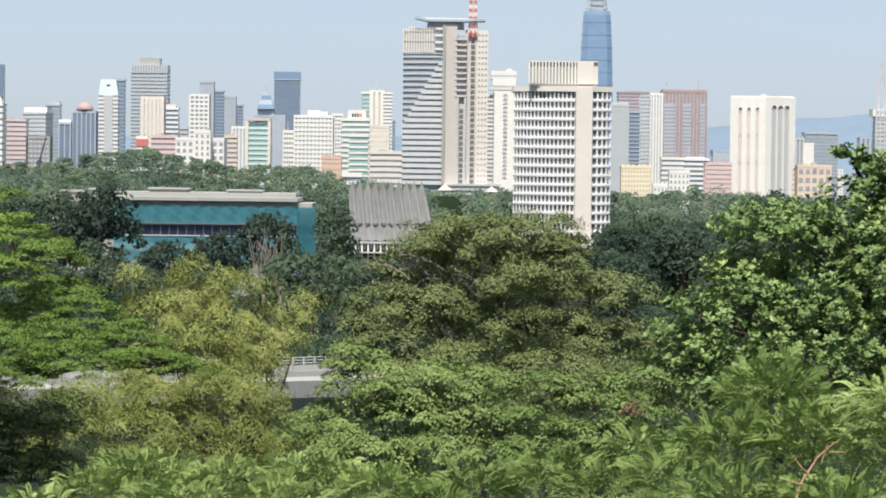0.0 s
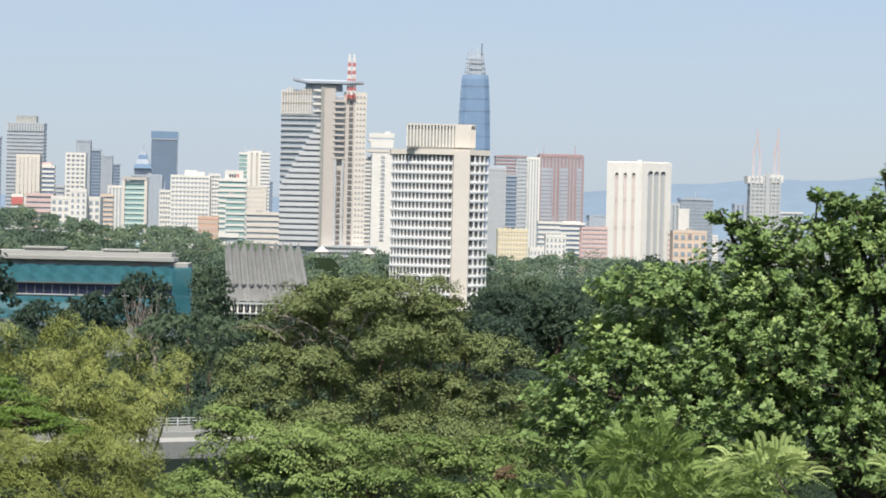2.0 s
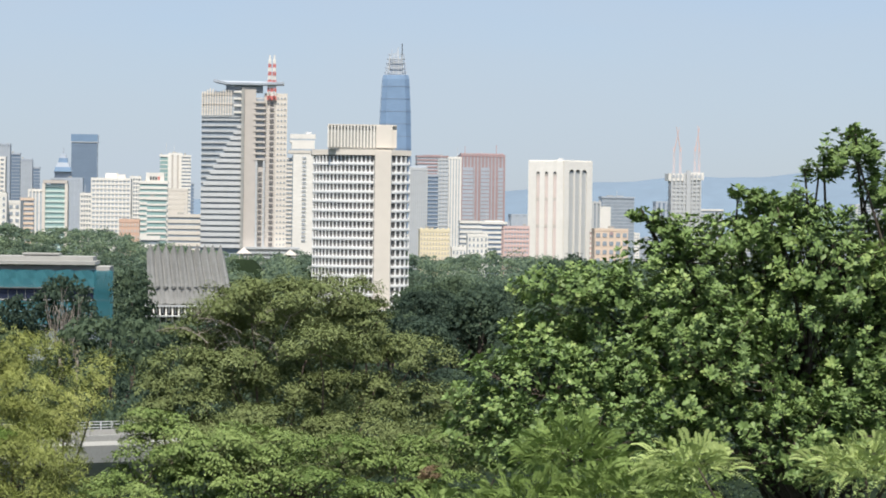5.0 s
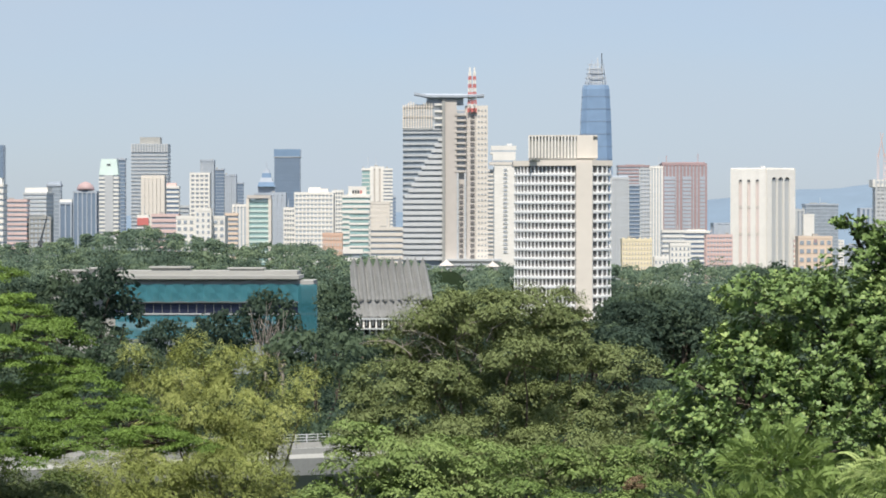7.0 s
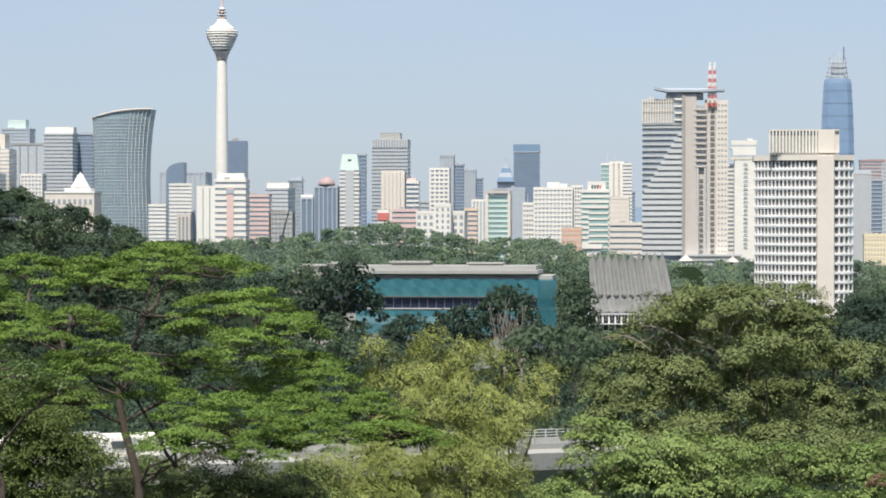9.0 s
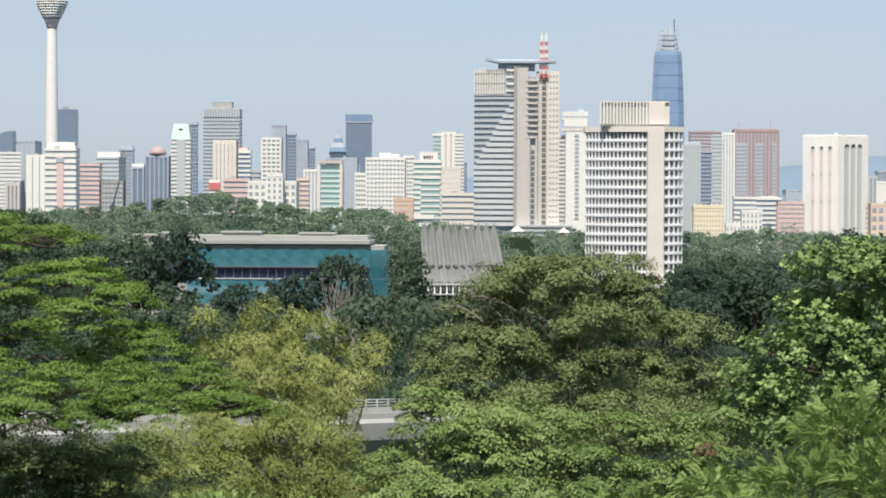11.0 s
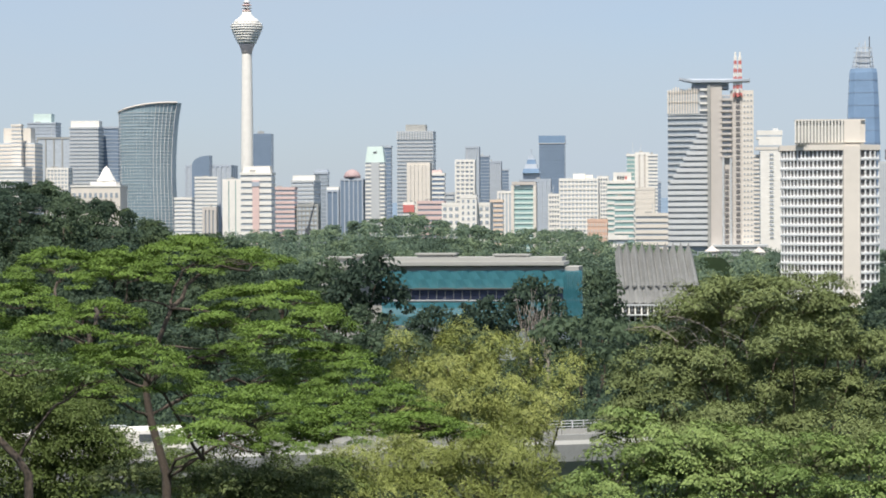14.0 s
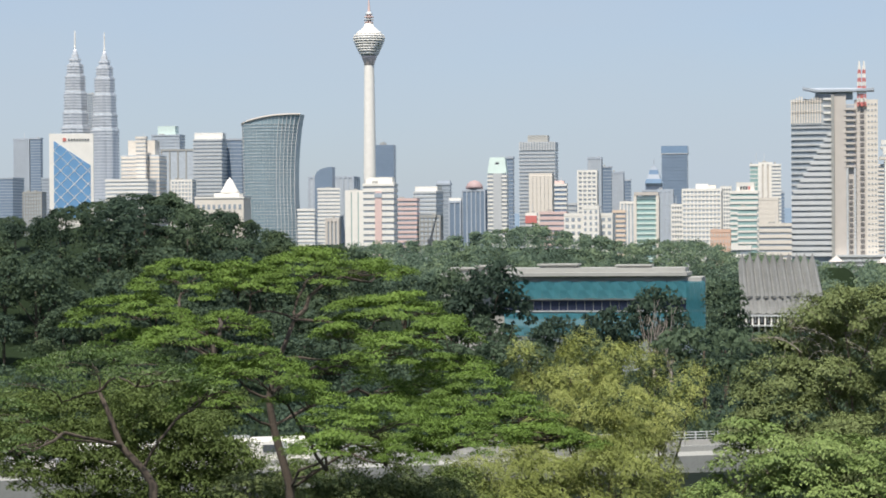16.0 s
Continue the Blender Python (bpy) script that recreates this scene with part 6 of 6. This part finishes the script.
tree("broad_bush_tree", "bright green bushy tree among vines", (6.53, 118.0),
     [spread((6.95, 118, 49.9, 1.97, 0.98), 1.6), spread((3.71, 116, 48.34, 1.69, 1.21), 1.5), spread((5.85, 115, 47.74, 2.16, 1.2), 1.8), spread((8.55, 116, 48.64, 1.45, 1.21), 1.4), spread((2.21, 113, 47.2, 1.65, 1.18), 1.4), spread((9.82, 117, 50.27, 1.46, 1.22), 1.2), spread((4.24, 118, 49.74, 2.21, 1.11), 1.6), spread((11.37, 113, 50.38, 2.12, 1.41), 1.6), spread((7.46, 114, 48.1, 1.66, 1.19), 1.5), spread((4.3, 112, 47.1, 2.1, 1.17), 1.6)],
     LEAF_BRIGHT, clump=0.7, flat=0.6, per=210, size=0.17, slim=0.55, seed=67, trunk=0.18, up=0.8, loose=0.35, droop=0.7, spacing=1.5, twigs=50, low=-0.5, form=0.6, inner=0.6, fill=1.4)
tree("dry_shrub", "small dry shrub with rusty leaves", (8.27, 116.0), [spread((8.14, 114.5, 49.5, 0.38, 0.33), 0.4), spread((7.88, 114.5, 49.21, 0.24, 0.24), 0.3)], LEAF_DRY, clump=0.22, flat=0.8, per=26, size=0.13, slim=0.5, seed=5, trunk=0.05, category="shrub")
tree("broad_bush_tree", "light green broadleaf trees behind the spreading tree", (-38.95, 150.0),
     [spread((-43.22, 150, 49.08, 3.12, 1.88), 2.6), spread((-37.85, 151, 49.68, 3.46, 2.2), 2.8), spread((-34.43, 149, 48.24, 1.86, 1.86), 1.8), spread((-44.32, 147, 47.08, 2.76, 1.84), 2.2), spread((-39.13, 147, 46.8, 3.67, 2.14), 2.6), spread((-35.34, 146, 45.66, 3.04, 1.52), 2.2), spread((-47.57, 149, 49.14, 2.17, 2.17), 2.0), spread((-25.06, 146, 47.74, 2.43, 1.67), 1.8), spread((-21.8, 146, 46.01, 3.04, 1.09), 2), spread((-30.78, 147, 46.38, 2.45, 1.23), 1.8), spread((-27.74, 146, 45.72, 2.74, 1.52), 2.0), spread((-35.81, 148, 47.99, 2.77, 2.16), 1.8), spread((-42, 148, 47.64, 3.39, 2.16), 2.0), spread((-40.23, 150, 50.38, 2.81, 1.41), 1.8), spread((-34.32, 150, 49.76, 1.88, 1.56), 1.6), spread((-45.21, 150, 49.72, 2.81, 1.56), 1.8), spread((-33.97, 147, 47.14, 1.84, 1.84), 1.6)]
     + [(*sight(u, v, 146), r * 0.0304, 1.8, h * 0.0304) for u, v, r, h in ((-480, 760, 80, 60), (-415, 785, 70, 52), (-350, 800, 60, 48), (-305, 830, 50, 40), (-400, 850, 90, 40), (-520, 850, 100, 40), (-650, 850, 90, 50), (-710, 800, 70, 50), (-600, 895, 90, 40), (-490, 905, 90, 40), (-380, 905, 80, 40))],
     LEAF_MID, clump=0.9, flat=0.8, per=190, size=0.18, slim=0.5, seed=71, trunk=0.25, up=0.6, loose=0.35, droop=0.5, spacing=1.5, twigs=50)
tree("dark_bush_tree", "dark tangled bush at the slope's foot", (-22.07, 140.0),
     [spread((-22.12, 140, 45.02, 2.33, 2.04), 2.0), spread((-19.77, 138, 43.24, 2.01, 1.73), 1.8), spread((-24.28, 139, 44.23, 2.32, 2.32), 2.0)]
     + [(*sight(u, v, 138), r * 0.0288, 1.8, h * 0.0288) for u, v, r, h in ((-255, 890, 60, 40), (-165, 885, 60, 36), (-80, 888, 60, 36), (10, 892, 70, 40), (95, 895, 60, 36))],
     LEAF_DULL, clump=0.6, flat=0.7, per=70, size=0.2, slim=0.45, seed=73, trunk=0.15, spacing=0.8, twigs=60)
for k, (lobes, n) in enumerate((
        ([(8.16, 66, 54.13, 1.38, 1.31), (7.11, 65, 52.98, 1.76, 1.08), (8.87, 64, 53.24, 1.47, 1.2), (10.52, 66, 53.05, 1.24, 1.51), (6.8, 62, 52.13, 1.94, 0.9), (8.98, 61, 52.16, 1.91, 0.89)], 81),
        ([(-8.62, 80, 50.48, 1.83, 0.83), (-10.16, 79, 50.09, 1.32, 0.82), (-6.28, 80, 50.34, 1.5, 0.67), (-7.26, 78, 49.92, 1.79, 0.81), (-9.01, 75, 49.5, 2.03, 0.94), (-11.36, 76, 49.65, 1.58, 0.95)], 82),
        ([(-3.7, 82, 50.31, 1.71, 0.68), (-1.6, 80, 50.06, 1.83, 0.83), (-4.71, 79, 49.82, 1.32, 0.82), (-3.37, 75, 49.56, 2.19, 0.94)], 83),
        ([(1.21, 78, 50.51, 1.62, 0.65), (3.28, 77, 50.98, 1.44, 0.8), (4.93, 75, 50.76, 1.72, 0.78), (-0.25, 77, 49.97, 1.44, 0.8), (1.61, 73, 49.9, 2.13, 0.91), (4.59, 72, 50.07, 2.1, 0.9)], 84),
        ([(5.88, 68, 51.92, 1.42, 0.99), (5.17, 70, 52.56, 0.88, 0.58)], 85),
        ([(14.54, 62, 54.34, 1.55, 0.9), (10.6, 63, 54.4, 1.18, 0.66)], 86))):
    lob = [spread(e, 0.8 * e[3]) for e in lobes]
    fern_shrub("feathery bright green shrub on the slope", (lob[0][0], lob[0][1] + 0.5), lob, LEAF_FERN, 150, 0.6, n)


def dead_branch(x, y, z, dx, dz):
    g = ground_z(x, y) - 0.3
    rng = np.random.default_rng(12)
    t = thing("dead_branch", x, y, g, "leafless orange-brown branch rising from shrubs", "branch")
    a, b = Vector((0, 0, z - g)), Vector((dx, 0, z - g + dz))
    link_part("stem", raw("stem", *tube([(0, 0, -0.2), (0.05, 0, (z - g) * 0.6), a], (0.06, 0.05, 0.045), 7), True), DEADWOOD, t)
    link_part("main_limb", raw("limb", *limb(rng, a, b, 0.032, 0.012, -0.08)), DEADWOOD, t)
    for s, q in ((0.3, (-0.35, 0.1, 0.35)), (0.55, (0.1, -0.1, 0.4)), (0.75, (0.35, 0.0, -0.02)), (0.1, (-0.5, 0.0, 0.15))):
        p = a.lerp(b, s)
        link_part("side_twig", raw("limb", *limb(rng, p, p + Vector(q), 0.02, 0.008, 0.0, 4)), DEADWOOD, t)


DEADWOOD = material("orange_brown_dead_wood", (0.42, 0.25, 0.15), 0.85, vary=0.25, fine=12)
dead_branch(8.04, 60.5, 52.75, 0.95, 1.15)


def palm_tree(x, y, top, seed):
    rng = np.random.default_rng(seed)
    g = ground_z(x, y) - 0.3
    h = top - g - 1.5
    t = thing("palm_tree", x, y, g, "dark slender palm among hillside trees", "palm tree")
    link_part("trunk", raw("trunk", *tube([(0, 0, -0.3), (0.15, 0, h * 0.5), (0.1, 0, h)], (0.22, 0.17, 0.13), 8), True), BARK, t)
    for k in range(15):
        a, lift = 2 * math.pi * k / 15 + rng.uniform(-0.2, 0.2), rng.uniform(0.1, 1.3)
        q = []
        for j in range(12):
            s = (j + 1) / 12
            r = 2.9 * s
            p = np.array([[0.1 + r * math.cos(a), r * math.sin(a), h + r * lift * 0.7 - 0.42 * r * r]])
            for sg in (-1, 1):
                u = np.array([[-math.sin(a) * sg * 0.8 + 0.5 * math.cos(a), math.cos(a) * sg * 0.8 + 0.5 * math.sin(a), -0.45]]) * 0.85 * (1.1 - 0.6 * s)
                w = np.array([[math.cos(a), math.sin(a), 0]]) * 0.09
                q.append(np.stack([p - w, p + u * 0.5 - w, p + u, p + u * 0.5 + w], 1))
        link_part("frond", leaf_mesh("frond", np.concatenate(q)), LEAF_WOOD, t)


for k, (x, y, z) in enumerate(((-180.85, 655, 69.65), (-176.62, 650, 67.61), (-180.12, 640, 66.72), (-159.35, 610, 58.74), (-191, 660, 66.97))):
    palm_tree(x, y, z, 60 + k)


# ---- woodland on the valley floor and hills ----
def wood_variant(name, label, seed, kind, mat, per, size):
    """One woodland tree about ten metres wide, copied over the valley."""
    rng = np.random.default_rng(seed)
    t = thing(name, 0, 0, -400, label, "tree", "woodland trees")
    H = {"round": 13.0, "tall": 17.0, "flat": 12.0, "cone": 15.0}[kind]
    lobes = {"round": [(0, 0, 8.6, 4.2, 4.2, 3.6), (2.6, -1, 7.4, 2.6, 2.6, 2.4), (-2.4, 1, 7.2, 2.8, 2.8, 2.4), (0.5, -2, 10.6, 2.4, 2.4, 2.0)],
             "tall": [(0, 0, 12, 3.4, 3.4, 4.6), (1.5, -1, 9, 2.8, 2.8, 3.2), (-1.6, 0.6, 8, 2.6, 2.6, 3.0)],
             "flat": [(0, 0, 10.4, 5.2, 5.2, 1.3), (3, 1, 8.8, 3.4, 3.4, 1.1), (-3, -1, 8.4, 3.6, 3.6, 1.1), (0, -3, 7.6, 3, 3, 1.2)],
             "cone": [(0, 0, 11.5, 2.2, 2.2, 3.4), (0, 0, 8, 3.0, 3.0, 3.2), (0.4, 0, 4.6, 3.2, 3.2, 2.6)]}[kind]
    cs = lobe_clumps(rng, lobes, 1.75, -0.3)
    q = [clump_leaves(rng, c, 1.15 * rng.uniform(0.6, 1.3), 0.62, int(per * rng.uniform(0.7, 1.2)), size, 0.6, 0.35, 0.45) for c in cs]
    crown = link_part("crown", leaf_mesh("crown", np.concatenate(q)), mat, t)
    link_part("trunk", raw("trunk", *tube([(0, 0, -1.5), (0.1, 0, 4), (0, 0.1, lobes[0][2])], (0.34, 0.26, 0.1), 8), True), BARK, t)
    for l in lobes[1:]:
        link_part("limb", raw("limb", *limb(rng, (0, 0, 3.6), (l[0], l[1], l[2]), 0.16, 0.05)), BARK, t)
    return t, H


VARIANTS = [wood_variant("woodland_tree", "dense dark green woodland tree in the valley", 101 + i, kind, LEAF_WOOD, 13, 0.66)
            for i, kind in enumerate(("round", "round", "tall", "flat", "cone", "round"))]
KEEP = [(-104, -28, 684, 745), (-36, 2, 893, 925), (24, 70, 1040, 1085)]
SIGHT = ((-900, -130, 330, 690), (-130, 70, 425, 690), (70, 200, 470, 690), (200, 566, 578, 690), (566, 612, 520, 690), (605, 785, 588, 895), (785, 890, 500, 880), (885, 1092, 561, 1042), (1092, 1330, 512, 900), (1330, 2200, 440, 690))
CREST_U = (-0.33, -0.3, -0.28, -0.246, -0.236, -0.222, -0.205, -0.195, -0.175, -0.149, -0.125, -0.107, -0.095, -0.074, -0.051, -0.038, -0.013, 0.0, 0.0627, 0.068, 0.076, 0.0867, 0.097, 0.105, 0.114, 0.128, 0.14, 0.15, 0.3)
CREST_V = (35, 45, 72, 88, 52, 50, 8, -16, -8, -4, 15, 25, 10, -8, 0, -20, -34, -44, -33, -42, -48, -33, -22, -36, -42, -50, -48, -58, -60)
pick = np.random.default_rng(7)


def clear_of(x, y):
    if abs(y - RAIL_Y - math.tan(radians(RAIL_TURN)) * (x - RAIL_X)) < 11:
        return False
    return not any(a - 3 < x < b + 3 and c - 3 < y < d + 3 for a, b, c, d in KEEP)


def plant(pool, x, y, scale, turn):
    t, H = pool[pick.integers(len(pool))]
    g = ground_z(x, y) - 0.3
    col = 784 + x / y * 4800
    for a, b, v, far in SIGHT:
        if a <= col < b and y < far:
            most = 0.93 * (60 - (v - 420) / 4800 * y - g)
            scale = min(scale, most / H)
    if y < 1250:
        scale = min(scale, (60 + (np.interp(x / y, CREST_U, CREST_V) - pick.uniform(0, 8)) * y / 4800 - g) / H)
    if scale < 0.35:
        return
    c = copy_thing(t, pose(x, y, g, 0, 0, turn) @ Matrix.Diagonal((scale * pick.uniform(0.9, 1.2), scale * pick.uniform(0.9, 1.2), scale, 1)))
    return c


def woods(pool, u0, u1, y0, y1, step, s0, s1, skip=0.0):
    y = y0
    while y < y1:
        u = u0 + pick.uniform(0, step / y)
        while u < u1:
            yy = y + pick.uniform(-0.4, 0.4) * step
            x = u * yy
            if clear_of(x, yy) and pick.uniform() > skip:
                plant(pool, x, yy, pick.uniform(s0, s1), pick.uniform(0, 360))
            u += step / y * pick.uniform(0.75, 1.25)
        y += step * 1.15


woods(VARIANTS, -0.16, 0.21, 505, 685, 20.0, 0.95, 1.6)
woods(VARIANTS, -0.335, -0.175, 545, 705, 13.0, 0.95, 1.45)
woods(VARIANTS, 0.05, 0.13, 560, 690, 12.0, 1.3, 1.9)
# single trees that stand before the netted block and the hall
for x, y, z, pool, i in ((-25.07, 640, 50.4, VARIANTS, 2), (-39.27, 610, 48.82, VARIANTS, 0), (-75.75, 600, 54.25, VARIANTS, 1), (-85.2, 605, 52.94, VARIANTS, 2), (-47.37, 560, 45.07, VARIANTS, 1), (-56.47, 560, 43.67, VARIANTS, 0), (-21, 450, 44.25, VARIANTS, 3), (45.75, 600, 49.38, VARIANTS, 1), (53.59, 590, 47.71, VARIANTS, 0), (39.39, 580, 46.71, VARIANTS, 5)):
    t, H = pool[i]
    g = ground_z(x, y) - 0.3
    s = (z - g) / H
    copy_thing(t, pose(x, y, g, 0, 0, 40 * i) @ Matrix.Diagonal((s * 0.8, s * 0.8, s, 1)))


def bare_tree(x, y, top):
    rng = np.random.default_rng(3)
    g = ground_z(x, y) - 0.3
    h = top - g
    t = thing("bare_tree", x, y, g, "leafless pale grey tree in the woods", "tree")
    link_part("trunk", raw("trunk", *tube([(0, 0, -0.3), (0, 0, h * 0.55)], (0.3, 0.2), 8), True), TWIG, t)
    ps = []
    for i in range(9):
        a = 2 * math.pi * i / 9
        e = Vector((2.6 * math.cos(a) * rng.uniform(0.5, 1.3), 2.2 * math.sin(a), h * rng.uniform(0.8, 1.0)))
        s = Vector((0, 0, h * rng.uniform(0.35, 0.55)))
        ps.append(limb(rng, s, e, 0.13, 0.04, 0.04))
        for _ in range(6):
            p = s.lerp(e, rng.uniform(0.4, 0.9))
            ps.append(limb(rng, p, p + Vector(rng.normal(size=3)) * 0.8 + Vector((0, 0, 1.1)), 0.05, 0.015, 0.0, 3))
    link_part("branch_work", raw("branch_work", *joined(ps)), TWIG, t)["kind"] = "stuff"


bare_tree(-36.31, 555, 47.28)
bare_tree(-32.54, 550, 45.68)


def woods_stuff(name, label, u0, u1, y0, y1, step, mat, leaf, per, s0, s1, seed, clumps=6, crest=0.0):
    """Trees too many to count, as one sheet of woodland. No crown rises over the crest line of the hills."""
    rng = np.random.default_rng(seed)
    q = []
    y = y0
    while y < y1:
        u = u0
        while u < u1:
            yy = y + rng.uniform(-0.4, 0.4) * step
            uu = u + rng.uniform(-0.3, 0.3) * step / y
            x = uu * yy
            g, s = ground_z(x, yy), rng.uniform(s0, s1)
            most = 60 + (np.interp(uu, CREST_U, CREST_V) - rng.uniform(0, 9)) * yy / 4800 - g
            col = 784 + uu * 4800
            for a, b, v, far in SIGHT:
                if a <= col < b and yy < far:
                    most = min(most, 0.93 * (60 - (v - 420) / 4800 * yy - g))
            s = min(s, most / 13.0)
            if s > 0.3 and clear_of(x, yy):
                tall = rng.uniform(0.85, 1.15)
                for j in range(clumps):
                    a, r = 2 * math.pi * j / clumps + rng.uniform(-0.4, 0.4), rng.uniform(0.6, 2.9) * s
                    c = (x + r * math.cos(a), yy + r * math.sin(a), g + s * (11.4 - 0.75 * (r / s) ** 1.3 + rng.uniform(-1.2, 0.6)) * min(1.0, tall))
                    q.append(clump_leaves(rng, c, 2.45 * s * rng.uniform(0.6, 1.2), 0.7, per, leaf, 0.62, 0.25, 0.4))
                    low = c[2] - 3.2 * s if j % 2 == 0 else g + 3.0 * s
                    q.append(clump_leaves(rng, (c[0], c[1], low), 2.8 * s, 1.1, per // 2, leaf, 0.62, 0.2, 0.5, under=-1.0))
            u += step / y * rng.uniform(0.8, 1.25)
        y += step * 1.15
    me = leaf_mesh(name, np.concatenate(q))
    me.materials.append(mat)
    tagged(new(name, me), label, "woods", kind="stuff")


woods_stuff("valley_woods", "dark green woods on the valley floor", -0.34, 0.26, 345, 500, 11.0, LEAF_VALLEY, 0.7, 50, 0.9, 1.35, 4)
woods_stuff("hill_woods", "dark wooded hill of dense crowns", -0.34, -0.165, 530, 725, 11.5, LEAF_HILL, 0.7, 64, 0.85, 1.35, 8, 7)
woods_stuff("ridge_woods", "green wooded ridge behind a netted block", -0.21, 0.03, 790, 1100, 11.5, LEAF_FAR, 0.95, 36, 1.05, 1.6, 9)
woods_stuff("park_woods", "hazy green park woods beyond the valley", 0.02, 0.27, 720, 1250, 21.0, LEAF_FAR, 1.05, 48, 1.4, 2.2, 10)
woods_stuff("slope_shrubs", "dark green shrubs round the hall and tower", -0.065, 0.062, 745, 1032, 9.0, LEAF_VALLEY, 0.6, 34, 0.45, 0.85, 14, 4)
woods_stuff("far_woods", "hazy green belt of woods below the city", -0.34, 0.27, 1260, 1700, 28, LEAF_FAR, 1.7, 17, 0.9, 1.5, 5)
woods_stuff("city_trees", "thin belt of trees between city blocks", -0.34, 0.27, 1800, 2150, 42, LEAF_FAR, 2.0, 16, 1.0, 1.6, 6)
for t, _ in VARIANTS:
    for o in (*t.children_recursive, t):
        bpy.data.objects.remove(o)
